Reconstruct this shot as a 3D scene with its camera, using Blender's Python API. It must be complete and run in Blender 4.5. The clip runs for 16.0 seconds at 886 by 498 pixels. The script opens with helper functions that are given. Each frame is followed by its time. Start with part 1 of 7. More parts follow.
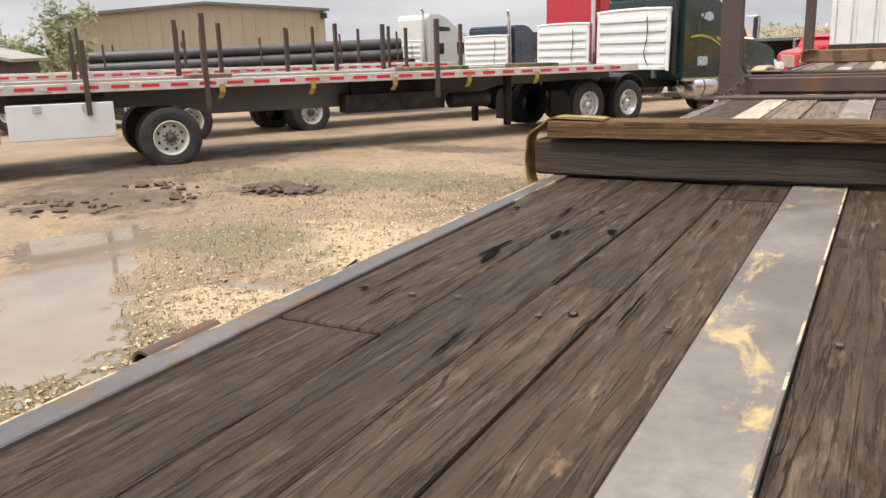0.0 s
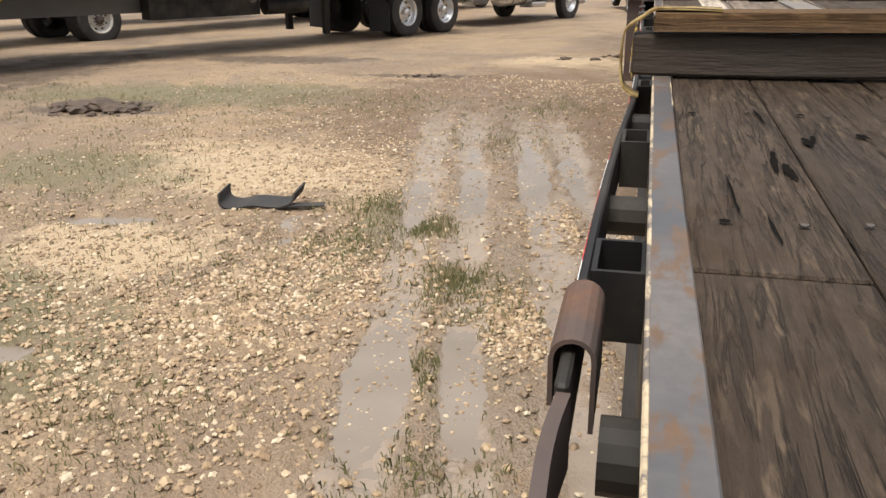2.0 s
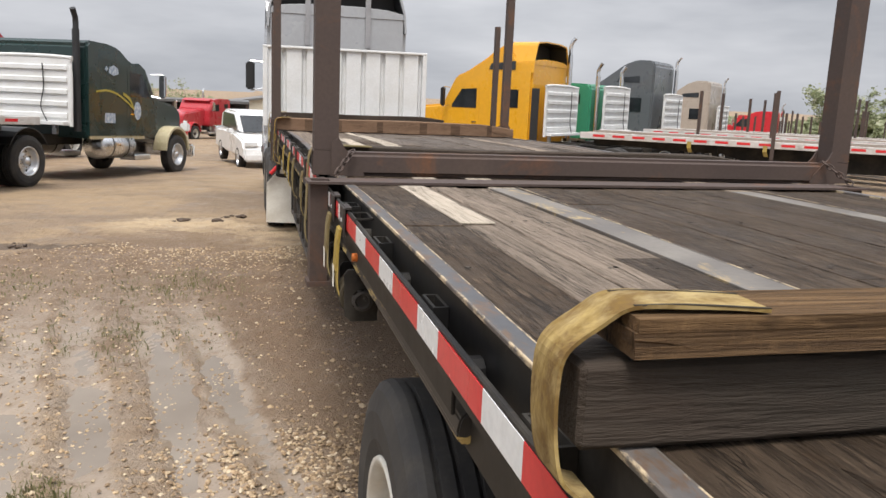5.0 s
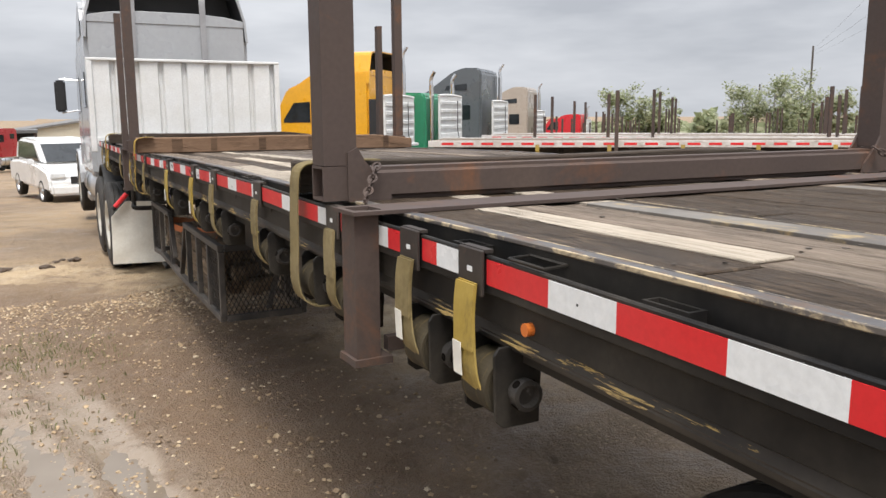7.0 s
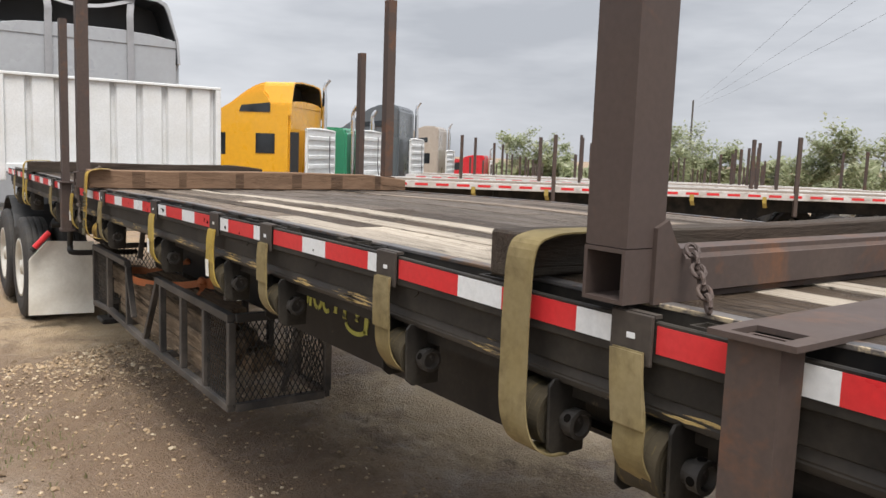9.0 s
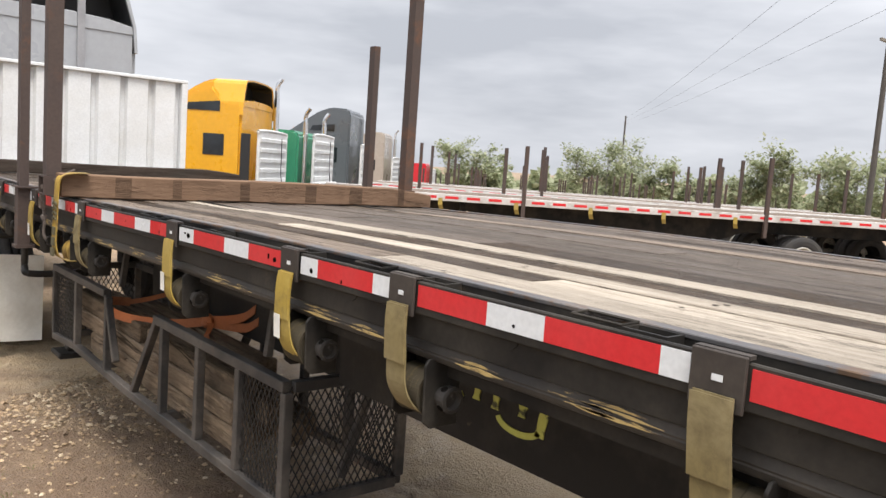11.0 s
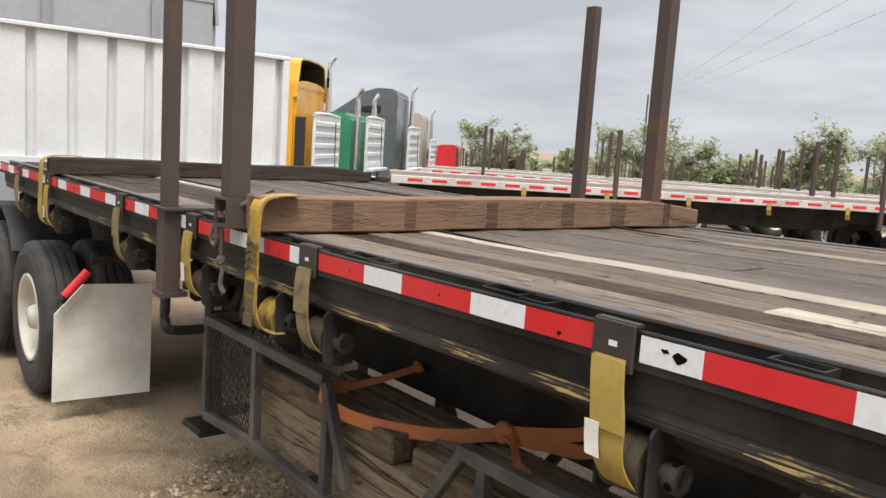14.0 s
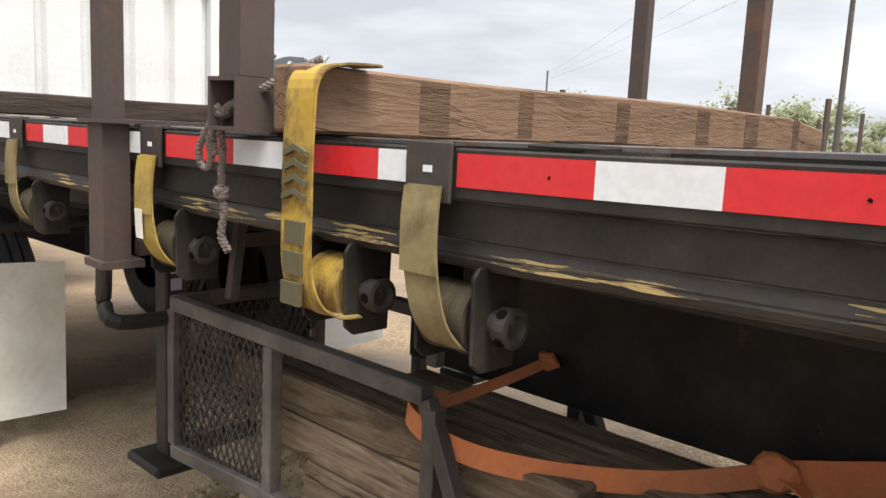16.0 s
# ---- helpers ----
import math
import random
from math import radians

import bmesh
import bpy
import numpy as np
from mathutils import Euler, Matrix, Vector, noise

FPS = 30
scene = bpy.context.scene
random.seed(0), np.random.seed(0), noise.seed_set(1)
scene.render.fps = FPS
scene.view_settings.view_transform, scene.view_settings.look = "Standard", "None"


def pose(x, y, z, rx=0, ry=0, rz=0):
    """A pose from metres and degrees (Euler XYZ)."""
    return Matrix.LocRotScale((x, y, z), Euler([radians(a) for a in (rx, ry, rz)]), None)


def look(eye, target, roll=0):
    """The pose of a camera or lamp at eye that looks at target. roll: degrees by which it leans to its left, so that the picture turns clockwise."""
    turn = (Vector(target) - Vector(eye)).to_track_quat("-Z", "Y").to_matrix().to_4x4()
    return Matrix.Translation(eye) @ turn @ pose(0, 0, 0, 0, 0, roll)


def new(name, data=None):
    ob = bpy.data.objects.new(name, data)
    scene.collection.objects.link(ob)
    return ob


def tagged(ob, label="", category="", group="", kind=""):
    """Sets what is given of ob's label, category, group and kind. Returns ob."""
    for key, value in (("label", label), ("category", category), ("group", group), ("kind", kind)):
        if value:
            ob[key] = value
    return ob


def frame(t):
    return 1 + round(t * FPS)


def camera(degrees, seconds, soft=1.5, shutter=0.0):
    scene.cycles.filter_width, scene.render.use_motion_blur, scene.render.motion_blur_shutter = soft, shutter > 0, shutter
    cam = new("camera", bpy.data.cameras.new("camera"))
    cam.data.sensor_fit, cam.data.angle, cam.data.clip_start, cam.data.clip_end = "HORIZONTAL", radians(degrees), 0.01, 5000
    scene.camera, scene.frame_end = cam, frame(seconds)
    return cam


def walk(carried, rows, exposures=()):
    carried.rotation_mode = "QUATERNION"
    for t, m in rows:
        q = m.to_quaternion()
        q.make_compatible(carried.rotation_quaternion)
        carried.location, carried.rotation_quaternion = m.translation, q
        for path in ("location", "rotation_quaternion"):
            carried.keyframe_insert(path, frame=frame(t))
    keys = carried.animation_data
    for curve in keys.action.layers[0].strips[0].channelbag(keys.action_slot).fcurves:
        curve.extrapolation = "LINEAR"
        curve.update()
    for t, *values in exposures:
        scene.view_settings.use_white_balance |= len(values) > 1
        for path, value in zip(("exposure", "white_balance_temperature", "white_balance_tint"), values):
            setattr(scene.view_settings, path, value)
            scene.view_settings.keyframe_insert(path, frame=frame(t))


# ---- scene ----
cam = camera(58.6, 16.0)
PATH = [
    (0, (0.826, 0.606, 1.809), (-0.135, 2.284, 1.298), -2.7),
    (0.5, (0.532, 0.6, 1.803), (-0.533, 2.205, 1.266), -3.1),
    (1, (0.308, 0.54, 1.78), (-0.666, 2.178, 1.173), -2.9),
    (1.5, (0.128, 0.506, 1.782), (-0.581, 2.244, 1.092), -1.3),
    (2, (0.051, 0.631, 1.762), (-0.417, 2.431, 1.028), -1.3),
    (2.5, (0.009, 0.8, 1.781), (-0.223, 2.66, 1.082), -1.1),
    (3, (-0.075, 0.976, 1.82), (-0.055, 2.885, 1.224), -0.6),
    (3.5, (-0.152, 1.148, 1.84), (0.069, 3.066, 1.32), 0.4),
    (4, (-0.161, 1.367, 1.819), (0.169, 3.278, 1.333), 1.5),
    (4.5, (-0.174, 1.64, 1.815), (0.208, 3.558, 1.393), 2.1),
    (5, (-0.293, 1.86, 1.793), (0.182, 3.766, 1.416), 2.4),
    (5.2, (-0.353, 1.984, 1.788), (0.175, 3.877, 1.417), 2.3),
    (7.5, (-0.884, 3.344, 1.689), (0.078, 5.074, 1.404), -0.1),
    (8, (-0.98, 3.697, 1.707), (0.021, 5.418, 1.51), 0.5),
    (8.5, (-1.082, 4.01, 1.714), (-0.012, 5.685, 1.489), 1.4),
    (10.8, (-1.19, 5.33, 1.712), (0.114, 6.833, 1.51), 3.6),
    (11, (-1.177, 5.487, 1.711), (0.114, 7.0, 1.501), 4.0),
    (11.5, (-1.196, 5.933, 1.699), (0.075, 7.451, 1.413), 4.2),
    (12, (-1.191, 6.258, 1.766), (0.06, 7.775, 1.403), 3.9),
    (12.5, (-1.199, 6.582, 1.827), (0.032, 8.135, 1.559), 3.9),
    (13, (-1.3, 6.875, 1.786), (-0.073, 8.439, 1.564), 3.4),
    (13.5, (-1.345, 7.167, 1.796), (-0.086, 8.7, 1.542), 3.1),
    (14, (-1.231, 7.538, 1.742), (0.036, 9.063, 1.48), 3.8),
    (14.5, (-1.164, 7.922, 1.681), (0.1, 9.451, 1.425), 3.3),
    (15, (-1.111, 8.266, 1.6), (0.19, 9.763, 1.343), 1.2),
    (15.5, (-0.983, 8.541, 1.494), (0.378, 9.976, 1.201), 0.9),
    (16, (-0.906, 8.779, 1.424), (0.537, 10.132, 1.127), 2.7),
]
EXPOSURES = [(0.0, 0.74, 6600, 12), (0.5, 0.50, 6700, 12), (1.0, 0.34, 6750, 12), (2.0, 0.50, 6500, 12), (2.5, 0.58, 6400, 12), (3.0, 0.48, 6350, 12), (4.5, 0.44, 6350, 12), (7.5, 0.62, 6300, 11), (8.6, 0.56, 6300, 11), (10.8, 0.72, 6300, 12), (12.0, 0.94, 6350, 12), (13.0, 0.62, 6350, 12), (14.0, 0.66, 6350, 11), (15.0, 0.72, 6350, 11), (16.0, 1.04, 6350, 11)]
walk(cam, [(t, look(eye, target, roll)) for t, eye, target, roll in PATH], EXPOSURES)

# ---- world, sun, exposure ----
world = bpy.data.worlds.new("overcast_sky")
scene.world = world
world.use_nodes = True
wn, wl = world.node_tree.nodes, world.node_tree.links
wn.clear()
w_out = wn.new("ShaderNodeOutputWorld")
w_bg = wn.new("ShaderNodeBackground")
w_sky = wn.new("ShaderNodeTexSky")
w_sky.sky_type = "NISHITA"
w_sky.sun_disc = False
w_sky.sun_elevation = radians(68)
w_sky.sun_rotation = radians(200)
w_sky.air_density, w_sky.dust_density, w_sky.ozone_density = 1.2, 4.0, 1.0
w_hsv = wn.new("ShaderNodeHueSaturation")
w_hsv.inputs["Saturation"].default_value = 0.12
w_geo = wn.new("ShaderNodeTexCoord")
w_map = wn.new("ShaderNodeMapping")
w_map.inputs["Scale"].default_value = (1.0, 1.0, 4.5)
w_noise = wn.new("ShaderNodeTexNoise")
w_noise.inputs["Scale"].default_value = 2.2
w_noise.inputs["Detail"].default_value = 5.0
w_noise.inputs["Roughness"].default_value = 0.55
w_ramp = wn.new("ShaderNodeValToRGB")
w_ramp.color_ramp.elements[0].position, w_ramp.color_ramp.elements[0].color = 0.33, (0.60, 0.615, 0.64, 1)
w_ramp.color_ramp.elements[1].position, w_ramp.color_ramp.elements[1].color = 0.68, (1.0, 1.0, 1.0, 1)
# an overcast dome: the cloud deck is twice as bright overhead as at the skyline
w_sep = wn.new("ShaderNodeSeparateXYZ")
w_dome = wn.new("ShaderNodeMapRange")
w_dome.inputs["From Min"].default_value, w_dome.inputs["From Max"].default_value = 0.34, 0.9
w_dome.inputs["To Min"].default_value, w_dome.inputs["To Max"].default_value = 1.0, 2.5
w_base = wn.new("ShaderNodeMix")
w_base.data_type = "RGBA"
w_base.inputs["Factor"].default_value = 0.8
w_base.inputs["B"].default_value = (5.7, 5.78, 5.88, 1)
w_mul = wn.new("ShaderNodeVectorMath")
w_mul.operation = "MULTIPLY"
w_scale = wn.new("ShaderNodeVectorMath")
w_scale.operation = "SCALE"
wl.new(w_sky.outputs["Color"], w_hsv.inputs["Color"])
wl.new(w_hsv.outputs["Color"], w_base.inputs["A"])
wl.new(w_geo.outputs["Generated"], w_map.inputs["Vector"])
wl.new(w_map.outputs["Vector"], w_noise.inputs["Vector"])
wl.new(w_noise.outputs["Fac"], w_ramp.inputs["Fac"])
wl.new(w_base.outputs["Result"], w_mul.inputs[0])
wl.new(w_ramp.outputs["Color"], w_mul.inputs[1])
wl.new(w_geo.outputs["Generated"], w_sep.inputs["Vector"])
wl.new(w_sep.outputs["Z"], w_dome.inputs["Value"])
wl.new(w_mul.outputs["Vector"], w_scale.inputs[0])
wl.new(w_dome.outputs["Result"], w_scale.inputs["Scale"])
wl.new(w_scale.outputs["Vector"], w_bg.inputs["Color"])
wl.new(w_bg.outputs["Background"], w_out.inputs["Surface"])
w_bg.inputs["Strength"].default_value = 0.108

sun = new("sun", bpy.data.lights.new("sun", "SUN"))
sun.data.energy, sun.data.angle, sun.data.color = 2.6, radians(24), (1.0, 0.94, 0.85)
sun.matrix_world = look((0, 0, 28), (4, 11, 0))


# ---- materials ----
def ramp_of(nt, fac, stops):
    r = nt.nodes.new("ShaderNodeValToRGB")
    while len(r.color_ramp.elements) < len(stops):
        r.color_ramp.elements.new(0.5)
    for e, (p, c) in zip(r.color_ramp.elements, stops):
        e.position, e.color = p, (*c, 1)
    nt.links.new(fac, r.inputs["Fac"])
    return r.outputs["Color"]


def noise_of(nt, vec, scale, detail=4.0, rough=0.6, distort=0.0):
    n = nt.nodes.new("ShaderNodeTexNoise")
    n.inputs["Scale"].default_value, n.inputs["Detail"].default_value = scale, detail
    n.inputs["Roughness"].default_value, n.inputs["Distortion"].default_value = rough, distort
    nt.links.new(vec, n.inputs["Vector"])
    return n.outputs["Fac"]


def mixed(nt, fac, a, b, blend="MIX"):
    m = nt.nodes.new("ShaderNodeMix")
    m.data_type, m.blend_type = "RGBA", blend
    for key, v in (("Factor", fac), ("A", a), ("B", b)):
        if isinstance(v, bpy.types.NodeSocket):
            nt.links.new(v, m.inputs[key])
        elif key == "Factor":
            m.inputs[key].default_value = v
        else:
            m.inputs[key].default_value = (*v, 1)
    return m.outputs["Result"]


def ranged(nt, v, a, b, c, d):
    m = nt.nodes.new("ShaderNodeMapRange")
    for key, q in (("From Min", a), ("From Max", b), ("To Min", c), ("To Max", d)):
        m.inputs[key].default_value = q
    nt.links.new(v, m.inputs["Value"])
    return m.outputs["Result"]


def bare(name):
    m = bpy.data.materials.new(name)
    m.use_nodes = True
    nt = m.node_tree
    b = nt.nodes["Principled BSDF"]
    tc = nt.nodes.new("ShaderNodeTexCoord")
    return m, nt, b, tc.outputs["Object"]


def scaled(nt, vec, s, rot=(0, 0, 0)):
    m = nt.nodes.new("ShaderNodeMapping")
    m.inputs["Scale"].default_value, m.inputs["Rotation"].default_value = s, rot
    nt.links.new(vec, m.inputs["Vector"])
    return m.outputs["Vector"]


def bumped(nt, b, height, strength, distance):
    n = nt.nodes.new("ShaderNodeBump")
    n.inputs["Strength"].default_value, n.inputs["Distance"].default_value = strength, distance
    nt.links.new(height, n.inputs["Height"])
    nt.links.new(n.outputs["Normal"], b.inputs["Normal"])


def surface(name, colour, second=None, rough=0.6, metal=0.0, big=1.2, fine=40.0, wear=0.5, bump=0.15, coat=0.0, spread=(0.42, 0.68)):
    """A surface with stains or wear at one scale and grain at another."""
    m, nt, b, vec = bare(name)
    second = second or tuple(c * 0.6 for c in colour)
    n1 = noise_of(nt, vec, big, 6, 0.65, 0.3)
    n2 = noise_of(nt, vec, fine, 3, 0.6)
    f = ranged(nt, n1, spread[0], spread[1], 0.0, wear)
    c1 = mixed(nt, f, colour, second)
    c2 = mixed(nt, ranged(nt, n2, 0.3, 0.7, 0.0, 0.35), c1, tuple(c * 0.72 for c in colour))
    nt.links.new(c2, b.inputs["Base Color"])
    nt.links.new(ranged(nt, n1, 0.3, 0.7, rough - 0.1, min(1.0, rough + 0.15)), b.inputs["Roughness"])
    b.inputs["Metallic"].default_value = metal
    b.inputs["Coat Weight"].default_value = coat
    if bump:
        bumped(nt, b, n2, bump, 0.003)
    return m


def old_wood(name, pale, dark, stain, across=34.0, along=1.6, crack=0.9, varied=0.35, splits=0.85, sheen=0.15, scratched=0.0):
    """Weathered boards whose grain runs along y, with dark cracks and stains."""
    m, nt, b, vec = bare(name)
    info = nt.nodes.new("ShaderNodeObjectInfo")
    off = nt.nodes.new("ShaderNodeVectorMath")
    off.operation = "ADD"
    sc = nt.nodes.new("ShaderNodeVectorMath")
    sc.operation = "SCALE"
    sc.inputs[0].default_value = (7.3, 11.1, 3.7)
    nt.links.new(info.outputs["Random"], sc.inputs["Scale"])
    nt.links.new(vec, off.inputs[0])
    nt.links.new(sc.outputs["Vector"], off.inputs[1])
    vec = off.outputs["Vector"]
    grain = noise_of(nt, scaled(nt, vec, (across, along, across)), 2.2, 7, 0.72, 0.25)
    fibre = noise_of(nt, scaled(nt, vec, (across * 3, along * 3, across * 3)), 3.0, 4, 0.7)
    blot = noise_of(nt, scaled(nt, vec, (2.4, 0.9, 2.4)), 1.6, 5, 0.6, 0.6)
    rip = noise_of(nt, scaled(nt, vec, (across * 0.55, along * 0.5, 6)), 1.7, 6, 0.8, 0.5)
    split = noise_of(nt, scaled(nt, vec, (across * 0.62, along * 0.34, 4)), 1.4, 4, 0.58, 0.7)
    for op, val in (("SUBTRACT", 0.5), ("ABSOLUTE", 0.0)):
        mm = nt.nodes.new("ShaderNodeMath")
        mm.operation = op
        mm.inputs[1].default_value = val
        nt.links.new(split, mm.inputs[0])
        split = mm.outputs["Value"]
    where = noise_of(nt, scaled(nt, vec, (3.0, 0.8, 3.0)), 2.0, 3, 0.6)
    lines = nt.nodes.new("ShaderNodeMath")
    lines.operation = "MULTIPLY"
    nt.links.new(ranged(nt, split, 0.003, 0.011, splits, 0.0), lines.inputs[0])
    nt.links.new(ranged(nt, where, 0.42, 0.52, 0.0, 1.0), lines.inputs[1])
    lines = lines.outputs["Value"]
    hair = noise_of(nt, scaled(nt, vec, (across * 1.9, along * 1.5, 9)), 1.5, 4, 0.65, 0.6)
    chip = noise_of(nt, scaled(nt, vec, (9, 3, 9)), 1.3, 5, 0.7, 0.3)
    rub = noise_of(nt, scaled(nt, vec, (across * 0.7, 9.0, 9.0), (0, 0, 0.5)), 1.6, 5, 0.75)
    c = ramp_of(nt, grain, [(0.34, dark), (0.5, tuple((p + d) / 2 for p, d in zip(pale, dark))), (0.66, pale)])
    c = mixed(nt, ranged(nt, fibre, 0.35, 0.7, 0, 0.45), c, dark)
    c = mixed(nt, ranged(nt, blot, 0.45, 0.66, 0, 0.75), c, stain)
    c = mixed(nt, ranged(nt, rub, 0.54, 0.68, 0.0, 0.35 * crack), c, tuple(q * 1.5 for q in pale))
    c = mixed(nt, ranged(nt, hair, 0.40, 0.45, 0.7 * crack, 0.0), c, tuple(q * 0.35 for q in dark))
    c = mixed(nt, ranged(nt, chip, 0.70, 0.75, 0.0, 0.7 * splits), c, tuple(min(0.6, pale[0] * f) for f in (2.4, 1.5, 0.85)))
    c = mixed(nt, ranged(nt, rip, 0.31, 0.40, crack, 0.0), c, tuple(q * 0.22 for q in dark))
    c = mixed(nt, lines, c, tuple(q * 0.18 for q in dark))
    if scratched:
        dash = noise_of(nt, scaled(nt, vec, (across * 1.6, 5.5, 20), (0, 0, 0.03)), 2.1, 3, 0.6, 0.3)
        area = noise_of(nt, scaled(nt, vec, (5.0, 2.6, 5.0)), 1.9, 4, 0.65, 0.4)
        both = nt.nodes.new("ShaderNodeMath")
        both.operation = "MULTIPLY"
        nt.links.new(ranged(nt, dash, 0.55, 0.66, 0.0, scratched), both.inputs[0])
        nt.links.new(ranged(nt, area, 0.44, 0.60, 0.0, 1.0), both.inputs[1])
        c = mixed(nt, ranged(nt, area, 0.36, 0.62, 0.5, 0.0), c, stain)
        c = mixed(nt, both.outputs["Value"], c, tuple(q * f for q, f in zip(pale, (1.75, 1.75, 1.7))))
        soak = noise_of(nt, scaled(nt, vec, (7.0, 5.0, 7.0)), 1.2, 5, 0.7, 0.8)
        c = mixed(nt, ranged(nt, soak, 0.52, 0.66, 0.0, 0.55), c, tuple(q * f for q, f in zip(dark, (1.5, 1.25, 0.95))))
    tone = mixed(nt, info.outputs["Random"], (1 - varied,) * 3, (1 + varied,) * 3)
    c = mixed(nt, 1.0, c, tone, "MULTIPLY")
    nt.links.new(c, b.inputs["Base Color"])
    nt.links.new(ranged(nt, blot, 0.4, 0.7, 0.85, 0.58) if sheen < 0.2 else ranged(nt, blot, 0.38, 0.66, 0.76, 0.50), b.inputs["Roughness"])
    h = mixed(nt, ranged(nt, rip, 0.26, 0.40, 0.85, 0.0), mixed(nt, 0.35, grain, fibre), (0, 0, 0))
    h = mixed(nt, lines, h, (0, 0, 0))
    h = mixed(nt, ranged(nt, hair, 0.40, 0.45, 0.5 * crack, 0.0), h, (0, 0, 0))
    bumped(nt, b, h, 1.0, 0.012)
    b.inputs["Specular IOR Level"].default_value = sheen
    return m


def chipped(name, paint, under, rough=0.45, big=9.0, amount=(0.62, 0.66), along=(1, 1, 1), metal=0.0, dust=(0.2, 0.17, 0.13), dusty=0.25):
    """Paint that is scraped off in places, with road dust on it."""
    m, nt, b, vec = bare(name)
    v = scaled(nt, vec, along)
    n1 = noise_of(nt, v, big, 6, 0.7, 0.4)
    n2 = noise_of(nt, vec, 2.5, 5, 0.6)
    n3 = noise_of(nt, vec, 60, 3, 0.6)
    c = mixed(nt, ranged(nt, n2, 0.4, 0.7, 0, dusty), paint, dust)
    c = mixed(nt, ranged(nt, n1, amount[0], amount[1], 0, 1), c, under)
    c = mixed(nt, ranged(nt, n3, 0.35, 0.7, 0, 0.3), c, tuple(q * 0.6 for q in paint))
    nt.links.new(c, b.inputs["Base Color"])
    nt.links.new(ranged(nt, n2, 0.3, 0.7, rough - 0.12, rough + 0.2), b.inputs["Roughness"])
    b.inputs["Metallic"].default_value = metal
    b.inputs["Specular IOR Level"].default_value = 0.32
    bumped(nt, b, n1, 0.12, 0.003)
    return m


def shiny(name, colour, rough=0.15, metal=1.0):
    return surface(name, colour, rough=rough + 0.08, metal=metal, wear=0.35, bump=0.05, fine=25)


def glass_dark(name):
    m, nt, b, vec = bare(name)
    n = noise_of(nt, vec, 3, 3)
    nt.links.new(ramp_of(nt, n, [(0.3, (0.012, 0.014, 0.016)), (0.7, (0.03, 0.034, 0.038))]), b.inputs["Base Color"])
    b.inputs["Roughness"].default_value = 0.06
    return m


M_deck = old_wood("weathered_deck_wood", (0.104, 0.074, 0.050), (0.032, 0.0222, 0.0145), (0.050, 0.0352, 0.0238), across=27.0, along=2.2, varied=0.2, sheen=0.2001, scratched=0.6)
M_deck_pale = old_wood("pale_replacement_board", (0.54, 0.470, 0.385), (0.34, 0.290, 0.228), (0.43, 0.368, 0.292), crack=0.45, varied=0.15)
M_deck_far = old_wood("far_grey_board", (0.20, 0.162, 0.130), (0.075, 0.059, 0.047), (0.12, 0.096, 0.076), crack=0.6, varied=0.25, sheen=0.22)
M_deck_mid = old_wood("greyish_board", (0.30, 0.242, 0.190), (0.12, 0.094, 0.072), (0.19, 0.150, 0.116), crack=0.6)
M_timber = old_wood("dunnage_timber", (0.092, 0.069, 0.053), (0.042, 0.031, 0.024), (0.050, 0.044, 0.035), across=11, along=1.0, crack=0.25, varied=0.15, splits=0.25)
M_timber_red = old_wood("reddish_dunnage_timber", (0.215, 0.137, 0.088), (0.155, 0.096, 0.061), (0.145, 0.09, 0.056), across=7, along=1.2, crack=0.4, varied=0.15, splits=0.25)
M_ply = old_wood("laminated_board", (0.27, 0.165, 0.08), (0.06, 0.035, 0.018), (0.055, 0.035, 0.023), across=42, along=1.0, crack=0.8, varied=0.1, splits=0.25)
M_strip = chipped("worn_steel_strip", (0.122, 0.108, 0.095), (0.42, 0.31, 0.15), rough=0.45, big=6, amount=(0.575, 0.67), along=(2.2, 0.8, 1), metal=0.1, dust=(0.30, 0.275, 0.24), dusty=0.85)
M_flatrail = chipped("scraped_rail_top", (0.070, 0.071, 0.076), (0.13, 0.078, 0.045), rough=0.38, big=24, amount=(0.50, 0.60), along=(1, 0.4, 1), metal=0.1, dust=(0.19, 0.165, 0.145), dusty=0.8)
M_edge = chipped("bare_yellowed_edge", (0.12, 0.105, 0.095), (0.50, 0.40, 0.26), rough=0.55, big=17, amount=(0.47, 0.54), along=(1, 0.6, 1))
M_black = chipped("black_frame_paint", (0.012, 0.0115, 0.0115), (0.08, 0.06, 0.042), rough=0.5, big=6, amount=(0.66, 0.72))
M_black.node_tree.nodes["Principled BSDF"].inputs["Specular IOR Level"].default_value = 0.18
M_scuff = chipped("scuffed_lower_rail", (0.026, 0.024, 0.023), (0.52, 0.37, 0.13), rough=0.4, big=4.0, amount=(0.62, 0.65), along=(1.5, 0.8, 7))
M_red = chipped("red_reflective_tape", (0.62, 0.025, 0.03), (0.3, 0.05, 0.05), rough=0.3, big=12, amount=(0.72, 0.76), dusty=0.12, dust=(0.35, 0.2, 0.17))
M_white = chipped("white_reflective_tape", (0.74, 0.76, 0.77), (0.25, 0.25, 0.25), rough=0.3, big=12, amount=(0.72, 0.76), dusty=0.25, dust=(0.5, 0.47, 0.42))
M_rust = chipped("brown_primer_steel", (0.072, 0.052, 0.045), (0.15, 0.07, 0.036), rough=0.68, big=3.5, amount=(0.55, 0.72), dust=(0.10, 0.072, 0.057), dusty=0.5)
